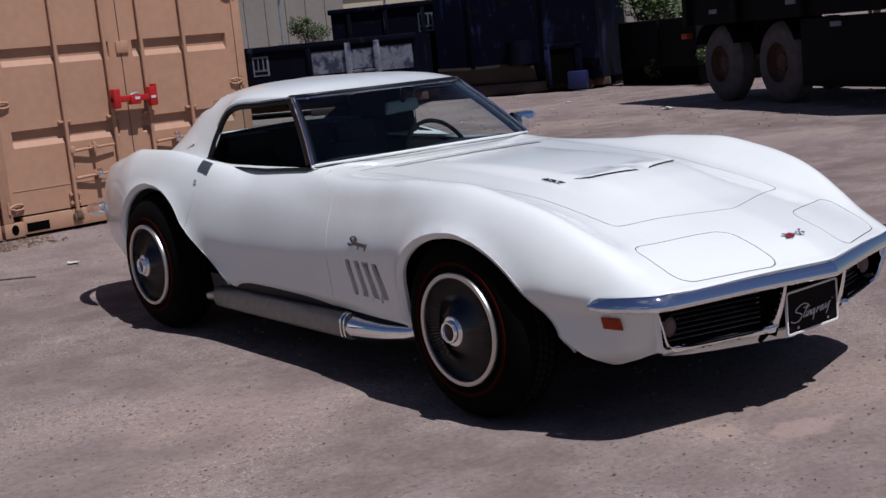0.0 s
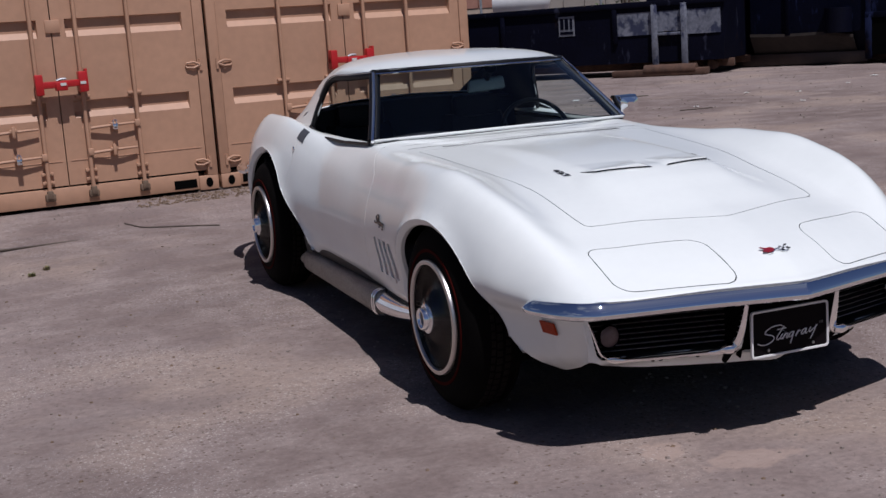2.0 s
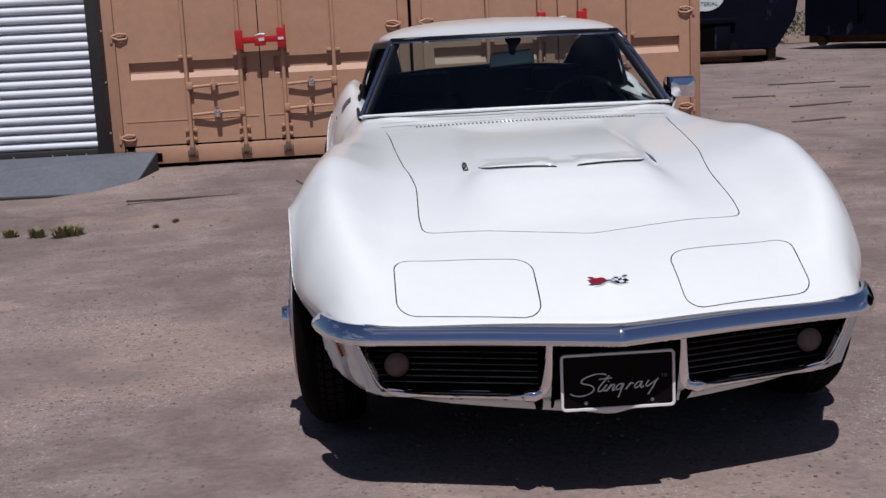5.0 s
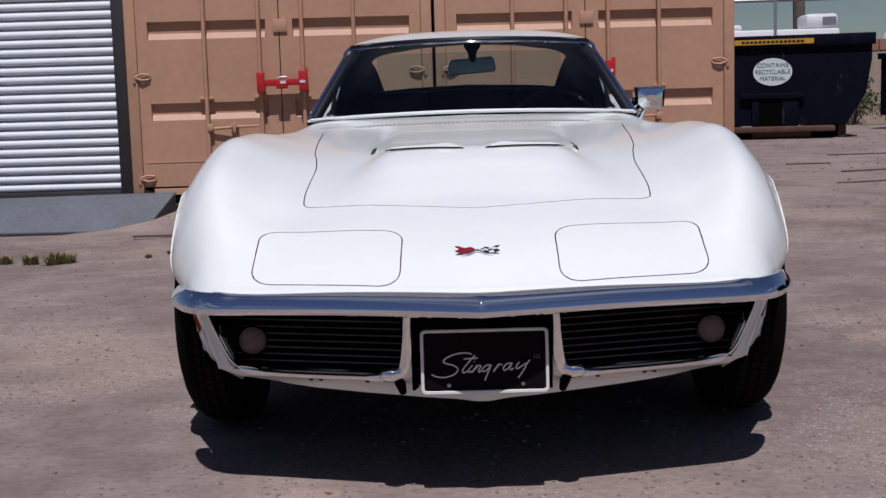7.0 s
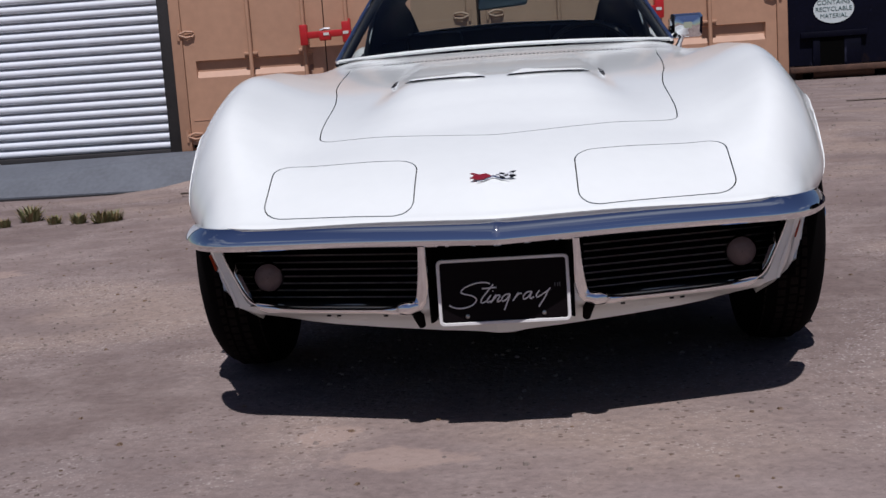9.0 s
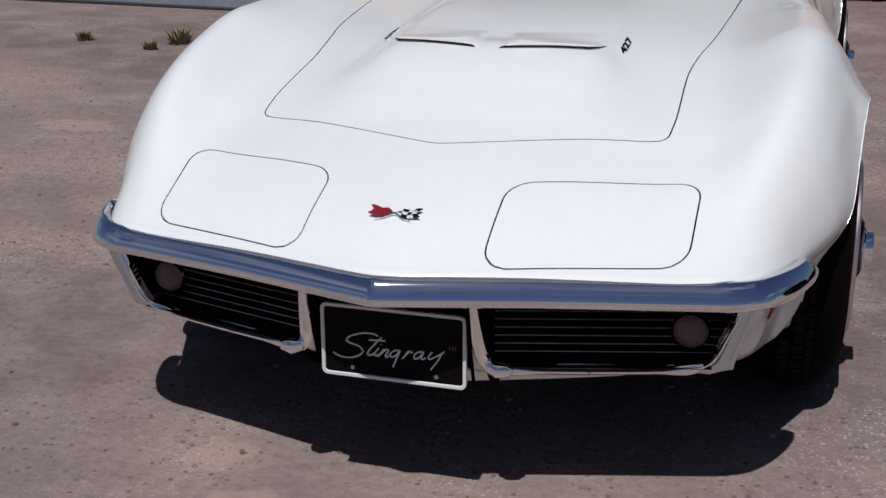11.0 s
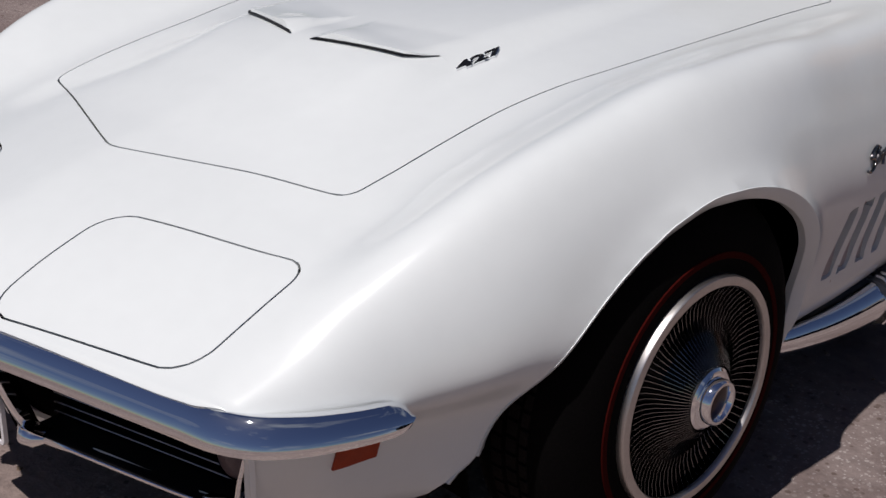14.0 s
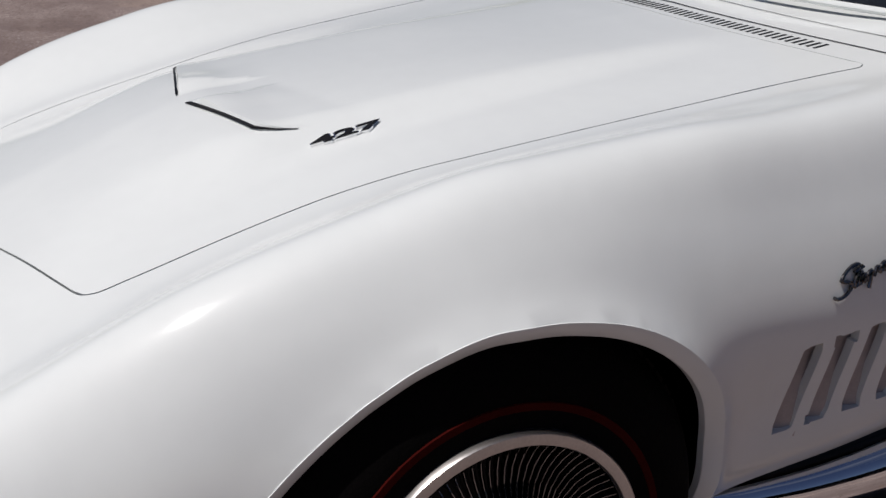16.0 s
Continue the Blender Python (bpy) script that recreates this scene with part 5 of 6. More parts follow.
TEXT_RED = mat("text_red", (0.5, 0.06, 0.05), 0.6, var=0.2, scale=10)
LEAF = mat("leaf", (0.075, 0.115, 0.030), 0.6, var=0.5, scale=9, second=(0.035, 0.06, 0.015))
WEED_GREEN = mat("weed_green", (0.25, 0.235, 0.105), 0.6, var=0.5, scale=9, second=(0.09, 0.11, 0.04))
DRY_LEAF = mat("dry_leaf", (0.26, 0.19, 0.09), 0.8, var=0.4, scale=9)
BARK = mat("bark", (0.12, 0.085, 0.06), 0.9, var=0.4, scale=12, bump=0.4, bump_scale=60)
POLE_WOOD = mat("pole_wood", (0.13, 0.10, 0.085), 0.9, var=0.4, scale=5, bump=0.3, bump_scale=40)
GALV = mat("galvanised", (0.45, 0.46, 0.48), 0.45, 0.7, var=0.2, scale=10)
# near-black base; on the truck it holds the shaded side's darkness
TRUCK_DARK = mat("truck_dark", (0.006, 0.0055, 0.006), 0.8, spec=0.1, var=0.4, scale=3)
OLD_TYRE = mat("old_tyre", (0.125, 0.105, 0.108), 0.9, spec=0.15, var=0.4, scale=8)
PLANK = mat("weathered_plank", (0.10, 0.075, 0.06), 0.9, var=0.5, scale=14, bump=0.4, bump_scale=70)
PAPER = mat("litter_paper", (0.62, 0.60, 0.57), 0.8, var=0.2, scale=20)
PEBBLE = mat("pebble", (0.27, 0.22, 0.195), 0.9, spec=0.04, var=0.4, scale=15)


# ---- shipping containers
CW = 2.42


def door_sheet(x0, x1):
    """A container door leaf with pressed bands; their lower ledges slope."""
    zs = [0.165]
    ys = [0.0]
    for zb, zt in ((0.69, 0.825), (1.325, 1.465), (1.965, 2.10)):
        zs += [zb, zb + 0.048, zt - 0.006, zt]
        ys += [0.0, 0.036, 0.036, 0.0]
    zs.append(2.46)
    ys.append(0.0)
    a, b = x0 + 0.09, x1 - 0.105
    if x0 > 1.0:
        a, b = x0 + 0.105, x1 - 0.09
    rows = []
    for z, y in zip(zs, ys):
        rows.append([(x0, 0.0, z), (a - 0.003, 0.0, z), (a + 0.003, y, z), (b - 0.003, y, z), (b + 0.003, 0.0, z), (x1, 0.0, z)])
    bm = grid_mesh(rows)
    bmesh.ops.recalc_face_normals(bm, faces=bm.faces)
    top_e = [e for e in bm.edges if e.is_boundary]
    ext = bmesh.ops.extrude_edge_only(bm, edges=top_e)
    for g in ext["geom"]:
        if isinstance(g, bmesh.types.BMVert):
            g.co.y += 0.05
    bmesh.ops.recalc_face_normals(bm, faces=bm.faces)
    return bm


def build_container():
    c = thing("shipping_container", "tan painted steel shipping container with closed double doors", "container", "tan containers side by side")
    # walls with corrugated sides, roof, floor
    bm = bmesh.new()
    for x, s in ((0.01, 1), (CW - 0.01, -1)):
        row0, row1 = [], []
        y = 0.10
        k = 0
        while y < 6.0:
            d = 0.0 if (k // 2) % 2 else 0.035
            row0.append((x + s * d, y, 0.15))
            row1.append((x + s * d, y, 2.50))
            y += 0.07
            k += 1
        grid_mesh([row0, row1], bm)
    add_box(bm, 0, CW, 0.10, 6.05, 2.50, 2.58)
    add_box(bm, 0.02, CW - 0.02, 0.10, 6.05, 0.08, 0.15)
    add_box(bm, 0, CW, 6.0, 6.05, 0.15, 2.5)
    part("body", bm, TAN, c, smooth=False)
    for x in (0.0, CW - 0.085):
        part("corner_post", box(x, x + 0.085, -0.012, 0.12, 0.118, 2.47, 0.006), TAN, c)
    part("bottom_rail", box(0.165, CW - 0.165, -0.006, 0.12, 0.012, 0.150, 0.006), TAN, c)
    part("header", box(0.0, CW, -0.012, 0.12, 2.47, 2.585, 0.006), TAN, c)
    part("door_gap", box(0.09, CW - 0.09, 0.055, 0.07, 0.14, 2.48), DARK, c, smooth=False)
    for x in (0.0, CW - 0.165):
        for z in (0.0, 2.585):
            cast = part("corner_casting", box(x, x + 0.165, -0.014, 0.16, z, z + 0.118, 0.008), TAN, c)
            # no real opening: a near-black disc paints the hole's shade
            bm = lathe([(-0.0165, 0.030), (-0.0165, 0.0005)], 18, "y")
            for v in bm.verts:
                v.co.x += x + 0.085
                v.co.z = v.co.z * 1.35 + z + 0.062
            part("casting_hole", bm, DARK, cast)
    # fork slots are near-black blocks with the inner shade as colour
    for x in (0.185, CW - 0.375):
        part("fork_slot", box(x, x + 0.19, -0.009, 0.02, 0.030, 0.100), DARK, c, smooth=False)
    rods = {0: (0.62, 1.05), 1: (1.39, 1.80)}
    for d, (x0, x1) in enumerate(((0.088, 1.206), (1.214, 2.332))):
        door = part("door", door_sheet(x0, x1), TAN, c, sharp=20)
        # pressed skirt line near the foot
        part("door_skirt", box(x0 + 0.03, x1 - 0.03, -0.004, 0.01, 0.355, 0.362, 0.001), TAN, door, smooth=False)
        hx = x0 - 0.03 if d == 0 else x1 + 0.03
        sgn = 1 if d == 0 else -1
        for z in (0.235, 1.035, 1.80):
            bm = bmesh.new()
            pts = [(hx, -0.016, z), (hx + sgn * 0.06, -0.022, z + 0.024), (hx + sgn * 0.115, -0.014, z + 0.018), (hx + sgn * 0.125, -0.008, z)]
            add_tube(bm, pts, [0.012, 0.010, 0.009, 0.006], 8)
            add_tube(bm, [(p[0], p[1], 2 * z - p[2]) for p in pts], [0.012, 0.010, 0.009, 0.006], 8)
            add_tube(bm, [(hx, -0.014, z - 0.045), (hx, -0.014, z + 0.045)], 0.013, 8)
            part("hinge", bm, TAN, door)
        for i, x in enumerate(rods[d]):
            part("lock_rod", tube([(x, -0.034, 0.07), (x, -0.034, 2.52)], 0.0165, 10), TAN, door)
            for z in (0.20, 0.27):
                bm = bmesh.new()
                add_box(bm, x - 0.045, x + 0.045, -0.020, 0.0, z - 0.010, z + 0.010, 0.003)
                for q in (-0.036, 0.036):
                    add_box(bm, x + q - 0.010, x + q + 0.010, -0.028, 0.0, z - 0.013, z + 0.013, 0.003)
                part("rod_guide", bm, TAN, door)
            bm = box(x - 0.040, x + 0.040, -0.052, -0.006, 0.055, 0.115, 0.010)
            add_box(bm, x - 0.022, x + 0.022, -0.062, -0.01, 0.075, 0.140, 0.006)
            part("rod_cam", bm, DIRTY, door)
            bm = box(x - 0.055, x + 0.055, -0.030, 0.0, 0.845, 0.868, 0.005)
            part("rod_bracket", bm, TAN, door)
            # handle with its catch
            if d == 0:
                z, xa, xb = (0.625, x + 0.0, x + 0.40) if i == 0 else (0.405, x - 0.40, x)
                xa, xb = (x + 0.02, x + 0.40) if i == 0 else (x - 0.40, x - 0.01)
            else:
                z = 0.415 if i == 0 else 0.612
                xa, xb = (x + 0.01, x + 0.38) if i == 0 else (x - 0.38, x - 0.01)
            mid = (xa + xb) / 2
            bm = bmesh.new()
            add_tube(bm, [(xa, -0.030, z - 0.012), (mid, -0.052, z), (xb, -0.040, z + 0.004)], [0.013, 0.012, 0.009], 8)
            hub = xb if xb == x - 0.01 else xa
            add_box(bm, hub - 0.022, hub + 0.022, -0.060, -0.012, z - 0.028, z + 0.028, 0.006)
            part("lock_handle", bm, TAN, door)
            bm = box(mid - 0.030, mid + 0.030, -0.062, 0.0, z - 0.004, z + 0.020, 0.005)
            add_box(bm, mid - 0.013, mid + 0.013, -0.070, -0.03, z - 0.045, z + 0.040, 0.006)
            add_tube(bm, [(mid, -0.040, z + 0.020), (mid, -0.040, z + 0.050)], 0.012, 8)
            part("handle_catch", bm, TAN, door)
            if (d, i) in ((0, 1), (1, 1)):
                bm = box(mid - 0.020, mid + 0.020, -0.085, -0.060, z - 0.035, z + 0.010, 0.006)
                add_tube(bm, [(mid - 0.014, -0.072, z + 0.008), (mid - 0.013, -0.072, z + 0.035), (mid, -0.072, z + 0.045), (mid + 0.013, -0.072, z + 0.035), (mid + 0.014, -0.072, z + 0.008)], 0.005, 6)
                part("padlock", bm, CHROME, door)
    bm = box(1.165, 1.275, -0.016, 0.0, 1.36, 1.46, 0.004)
    part("seal_plate", bm, TAN, c)
    return c


DIRTY = mat("dirty_fitting", (0.20, 0.13, 0.085), 0.7, var=0.6, scale=20, bump=0.2, bump_scale=90)
YAW = math.radians(4.0)
ORIGIN = Vector((-2.690, 6.135, 0.155))
ALONG = Vector((math.cos(YAW), math.sin(YAW), 0))


def cont_pose(i):
    return Matrix.Translation(ORIGIN + ALONG * (i * 2.445)) @ Matrix.Rotation(YAW, 4, "Z")


box_one = build_container()
box_one.matrix_world = cont_pose(0)
copy_thing(box_one, cont_pose(1))
# timber blocks under the containers
for i in (0, 1):
    for x in (0.08, 2.34):
        for y in (0.08, 5.8):
            ob = part("support_block", box(-0.10, 0.10, -0.08, 0.12, -0.09, 0.0, 0.006), PLANK)
            ob.matrix_world = cont_pose(i) @ Matrix.Translation((x, y, 0))
            tagged(ob, "weathered timber block under a container corner", "block", "container support blocks")


def build_lock():
    k = thing("container_lock", "red painted steel lock bar clamped over door rods", "lock", "red container locks")
    bm = box(-0.195, 0.195, -0.030, 0.030, -0.026, 0.026, 0.006)
    part("bar", bm, RED, k)
    for x in (-0.165, 0.165):
        bm = box(x - 0.030, x + 0.030, -0.040, 0.045, -0.075, 0.085, 0.008)
        part("jaw", bm, RED, k)
    bm = box(-0.045, 0.045, -0.045, 0.030, -0.050, 0.020, 0.008)
    part("lock_housing", bm, RED, k)
    part("shackle", tube([(-0.035, -0.02, 0.028), (0.0, -0.025, 0.040), (0.04, -0.02, 0.038)], 0.010, 8), GALV, k)
    for x in (0.012, 0.165):
        part("lock_label", box(x - 0.022, x + 0.022, -0.0495 if x < 0.1 else -0.0445, -0.0405, -0.012, 0.010), PAPER, k, smooth=False)
    part("end_plate", box(0.190, 0.205, -0.04, 0.05, -0.07, 0.105, 0.004), RED, k)
    return k


lock = build_lock()
lock.matrix_world = cont_pose(0) @ pose(1.222, -0.085, 0.965, 0, -1.0, 0)
copy_thing(lock, cont_pose(1) @ pose(1.222, -0.085, 0.985, 0, 1.0, 0))


# ---- storage unit with a roller shutter, and its ramp
def build_store():
    u = thing("storage_unit", "dark framed storage unit with closed white roller shutter", "storage unit")
    x1, x0, y0 = -2.775, -5.55, 6.60
    part("unit_wall", box(x0, x1, y0 + 0.13, y0 + 5.5, 0.19, 2.75), STEEL_DARK, u, smooth=False)
    part("jamb", box(x1 - 0.145, x1 - 0.045, y0 - 0.01, y0 + 0.14, 0.19, 2.75, 0.006), STEEL_DARK, u)
    part("jamb_edge", box(x1 - 0.045, x1, y0 - 0.03, y0 + 0.14, 0.19, 2.75, 0.006), FRAME_BROWN, u)
    part("jamb", box(x0, x0 + 0.14, y0 - 0.01, y0 + 0.14, 0.19, 2.75, 0.006), STEEL_DARK, u)
    part("threshold", box(x0 + 0.14, x1 - 0.145, y0 - 0.012, y0 + 0.10, 0.19, 0.275, 0.006), STEEL_DARK, u)
    part("unit_header", box(x0 + 0.14, x1 - 0.145, y0 - 0.01, y0 + 0.14, 2.62, 2.75, 0.006), STEEL_DARK, u)
    sh = part("shutter", box(x0 + 0.14, x1 - 0.145, y0 + 0.075, y0 + 0.085, 0.27, 2.63), SHUTTER, u, "white steel roller shutter", smooth=False)
    prof = [(0.040, 0.0), (0.022, 0.006), (0.014, 0.016), (0.012, 0.030), (0.016, 0.044), (0.028, 0.056), (0.046, 0.066), (0.052, 0.075)]
    rows = [[(x, y0 + py, pz) for py, pz in prof] for x in (x0 + 0.14, x1 - 0.145)]
    me = mesh_of("slat", grid_mesh(rows), SHUTTER)
    me.set_sharp_from_angle(angle=radians(60))
    for k in range(31):
        s = new("slat", me)
        s.parent = sh
        s.location = (0, 0, 0.277 + 0.075 * k)
    for k in range(6):
        bm = lathe([(0.0, 0.010), (-0.006, 0.008), (-0.008, 0.0005)], 10, "y")
        for v in bm.verts:
            v.co += Vector((x1 - 0.022, y0 - 0.030, 0.40 + 0.42 * k))
        part("bolt", bm, GALV, u)
    for x in (-5.0, -4.4, -3.62, -3.30, -3.18, -3.02):
        bm = lathe([(0.0, 0.008), (-0.005, 0.006), (-0.006, 0.0005)], 10, "y")
        for v in bm.verts:
            v.co += Vector((x, y0 - 0.012, 0.232))
        part("bolt", bm, GALV, u)
    part("latch_plate", box(-3.02, -2.93, y0 - 0.016, y0 - 0.010, 0.205, 0.222), GALV, u, smooth=False)
    for x in (x0 + 0.2, -4.2, x1 - 0.2):
        part("foot", box(x - 0.1, x + 0.1, y0 + 0.12, y0 + 0.5, -0.01, 0.19), STEEL_DARK, u, smooth=False)
    r = thing("loading_ramp", "dark grey steel plate ramp on the ground", "ramp")
    zt, zb = 0.186, 0.030
    bm = bmesh.new()
    a = [(-5.7, 5.85, zb), (-2.50, 5.66, 0.022), (-2.335, 6.05, 0.283), (-5.7, 6.60, zt + 0.03)]
    lo = [(x, y, z - 0.012) for x, y, z in a]
    va, vb = [bm.verts.new(p) for p in a], [bm.verts.new(p) for p in lo]
    bm.faces.new(va)
    bm.faces.new(vb[::-1])
    for i in range(4):
        bm.faces.new((va[i], vb[i], vb[(i + 1) % 4], va[(i + 1) % 4]))
    part("plate", bm, RAMP, r, smooth=False)
    bm = bmesh.new()
    q = [(-2.508, 5.67, 0.010), (-2.346, 6.045, 0.268), (-2.346, 6.045, -0.005), (-2.508, 5.67, -0.005)]
    f = bm.faces.new([bm.verts.new(p) for p in q])
    part("side_skirt", thicken(bm, 0.012), STEEL_DARK, r, smooth=False)
    bm = bmesh.new()
    q = [(-5.69, 5.845, 0.018), (-2.51, 5.657, 0.012), (-2.51, 5.657, -0.005), (-5.69, 5.845, -0.005)]
    bm.faces.new([bm.verts.new(p) for p in q])
    part("front_lip", thicken(bm, 0.010), STEEL_DARK, r, smooth=False)


build_store()


# ---- letters
def text_mesh(body, size, extrude=0.003):
    cu = bpy.data.curves.new("lettering", "FONT")
    cu.body, cu.size, cu.extrude, cu.align_x, cu.align_y = body, size, extrude, "CENTER", "CENTER"
    tmp = bpy.data.objects.new("lettering", cu)
    scene.collection.objects.link(tmp)
    me = bpy.data.meshes.new_from_object(tmp.evaluated_get(bpy.context.evaluated_depsgraph_get()))
    bpy.data.objects.remove(tmp)
    me.materials.clear()
    return me


# ---- roll-off containers
def face_pose(a, b):
    """A frame with its origin at a, x towards b, y away behind, z up."""
    a, b = Vector(a), Vector(b)
    ang = math.atan2(b.y - a.y, b.x - a.x)
    return Matrix.Translation((a.x, a.y, 0)) @ Matrix.Rotation(ang, 4, "Z")


def bar_sign(parent, x, z, w, h, y=-0.012):
    p = part("sign_plate", box(x, x + w, y, 0.0, z, z + h), SIGN_GREY, parent, "faded painted panel with worn bars", smooth=False)
    for k, (u, ww) in enumerate(((0.10, 0.22), (0.40, 0.22), (0.72, 0.16))):
        part("sign_bar", box(x + u * w, x + (u + ww) * w, y - 0.008, y - 0.001, z + 0.34 * h, z + 0.90 * h), NAVY, p, smooth=False)
    part("sign_bar", box(x + 0.08 * w, x + 0.92 * w, y - 0.008, y - 0.001, z + 0.10 * h, z + 0.24 * h), NAVY, p, smooth=False)


def rolloff(name, label, m, L, W, z0, z1, body_mat, rib_step, sign=None, patch=None, slope=0.0):
    d = thing(name, label, "waste container", "waste containers across the yard")
    bm = bmesh.new()
    sec = [(0.0, z1), (0.0, z0 + 0.45), (slope, z0), (W - slope, z0), (W, z0 + 0.45), (W, z1)]
    for x in (0.0, L):
        bm.faces.new([bm.verts.new((x, y, z)) for y, z in sec])
    rows = [[(x, y, z) for y, z in sec] for x in (0.0, L)]
    grid_mesh(rows, bm)
    bmesh.ops.remove_doubles(bm, verts=bm.verts, dist=1e-5)
    bmesh.ops.recalc_face_normals(bm, faces=bm.faces)
    part("tub", bm, body_mat, d, smooth=False)
    bm = box(-0.05, L + 0.05, -0.06, 0.05, z1 - 0.10, z1 + 0.02, 0.01)
    add_box(bm, -0.05, L + 0.05, W - 0.05, W + 0.06, z1 - 0.10, z1 + 0.02, 0.01)
    part("top_rim", bm, body_mat, d)
    x = rib_step * 0.5
    while x < L:
        part("rib", box(x - 0.05, x + 0.05, -0.055, 0.0, z0 + 0.42, z1 - 0.10, 0.008), body_mat, d)
        x += rib_step
    for y in (0.35, W - 0.45):
        part("skid", box(-0.1, L + 0.1, y, y + 0.12, z0 - 0.16, z0, 0.008), RUST, d)
    for x in (0.3, L - 0.3):
        for y in (0.22, W - 0.28):
            bm = lathe([(y - 0.07, 0.02), (y - 0.07, 0.10), (y + 0.07, 0.10), (y + 0.07, 0.02)], 16, "y")
            for v in bm.verts:
                v.co += Vector((x, 0, z0 - 0.11))
            part("roller", bm, RUST, d)
    if sign:
        bar_sign(d, *sign)
    if patch:
        for x0, x1, za, zb in patch:
            part("worn_panel", box(x0, x1, -0.020, -0.001, za, zb), WORN, d, "scraped pale paint panel", smooth=False)
    d.matrix_world = m
    return d


def build_waste():
    G = 0.095
    # low open box along the far side
    A, B = (8.55, 22.1), (12.55, 17.35)
    L = math.dist(A, B)
    d = rolloff("low_skip", "low dark navy steel waste skip with scraped panels", face_pose(A, B), L, 2.2, G + 0.28, 1.62, NAVY, 2.6,
                sign=(2.62, 1.02, 0.36, 0.42), patch=((3.95, 4.72, 0.95, 1.42), (4.82, 5.35, 1.00, 1.42), (5.45, 6.15, 0.92, 1.42)))
    for x in (4.77, 5.40):
        p = part("hoist_post", box(x - 0.06, x + 0.06, -0.09, -0.002, G + 0.16, 1.56, 0.008), WORN, d)
    part("hoist_bar", box(4.77, 5.40, -0.07, -0.01, 0.92, 0.98, 0.006), WORN, d)
    part("ground_skid", box(3.9, 5.9, -0.35, 0.02, G, G + 0.14, 0.02), RUST, d)
    part("roller", tube([(4.6, -0.25, G + 0.12), (5.7, -0.25, G + 0.12)], 0.12, 12), RUST, d)
    # taller box behind it
    A2, B2 = (13.13, 21.20), (14.85, 18.85)
    rolloff("tall_skip", "tall dark navy steel waste skip with a faded panel", face_pose(A2, B2), math.dist(A2, B2), 2.3, G + 0.3, 2.35, NAVY, 0.9, sign=(2.13, 1.66, 0.36, 0.44))
    # blue compactor box
    A3, B3 = (13.9, 18.3), (15.65, 15.05)
    L3 = math.dist(A3, B3)
    c = rolloff("compactor", "large scuffed blue steel waste compactor", face_pose(A3, B3), L3, 2.4, G + 0.22, 3.1, BLUE, 1.7, slope=0.25)
    # solid near-black block paints the shade inside the pocket
    part("pocket", box(L3 - 1.05, L3 - 0.50, -0.075, -0.004, G + 0.18, 0.98), DARK, c, smooth=False)
    for x0, x1, za, zb in ((L3 - 1.18, L3 - 1.05, G + 0.1, 1.10), (L3 - 0.50, L3 - 0.36, G + 0.1, 1.10), (L3 - 1.18, L3 - 0.36, 1.0, 1.12)):
        part("pocket_frame", box(x0, x1, -0.10, 0.0, za, zb, 0.008), BLUE, c)
    part("ram_guide", tube([(L3 - 1.75, -0.04, 0.75), (L3 - 1.75, -0.04, 1.25)], 0.28, 16), NAVY, c)
    bm = bmesh.new()
    rows = [[(x, -0.040, 0.80 - drop), (x, -0.046, 0.74 - drop), (x, 0.185, G + 0.26), (x, 0.205, G + 0.24)] for x, drop in ((0.0, 0.0), (0.8, 0.03), (1.6, 0.02), (L3 - 1.45, 0.10))]
    part("sloped_base", thicken(grid_mesh(rows, bm), 0.02), BROWN_PLATE, c, "brown sloped lower plate", smooth=False)
    part("lower_sill", box(-0.5, L3 - 1.2, 0.10, 0.30, G + 0.02, G + 0.26, 0.02), FRAME_BROWN, c)
    part("blue_crate", box(L3 - 0.62, L3 - 0.22, -0.35, -0.12, G + 0.05, G + 0.42, 0.02), mat("bright_blue", (0.003, 0.008, 0.075), 0.6, var=0.3, scale=5), c)
    # box for recycling beside the containers
    A4, B4 = (4.55, 18.45), (7.08, 18.15)
    L4 = math.dist(A4, B4)
    r = thing("recycling_container", "dark navy recycling container with round white sign", "waste container", "waste containers across the yard")
    bm = bmesh.new()
    sec = [(0.0, 1.84), (L4, 1.84), (L4, 1.45), (L4 - 0.10, 0.85), (L4 - 0.42, G + 0.24), (0.0, G + 0.24)]
    rows = [[(x, y, z) for x, z in sec] for y in (0.0, 4.5)]
    for rr in rows:
        bm.faces.new([bm.verts.new(p) for p in rr])
    grid_mesh(rows, bm, closed=True)
    bmesh.ops.remove_doubles(bm, verts=bm.verts, dist=1e-5)
    bmesh.ops.recalc_face_normals(bm, faces=bm.faces)
    part("tub", bm, NAVY, r, smooth=False)
    part("lid_rim", box(-0.02, L4 + 0.05, -0.07, 4.5, 1.70, 1.90, 0.01), NAVY, r)
    part("warning_strip", box(0.20, 1.55, -0.082, -0.071, 1.745, 1.835), YELLOW, r, smooth=False)
    for k in range(15):
        part("strip_bar", box(0.32 + 0.072 * k, 0.372 + 0.072 * k, -0.087, -0.083, 1.770, 1.810), BLACK, r, smooth=False)
    bm = lathe([(-0.003, 0.30), (-0.012, 0.30), (-0.012, 0.001)], 32, "y")
    for v in bm.verts:
        v.co = Vector((v.co.x * 1.12 + 0.86, v.co.y, v.co.z * 0.80 + 1.27))
    sg = part("oval_sign", bm, SIGN_WHITE, r, "white oval recycling sign")
    for word, z, size in (("CONTAINS", 1.385, 0.108), ("RECYCLABLE", 1.270, 0.104), ("MATERIAL", 1.155, 0.100)):
        me = text_mesh(word, size, 0.002)
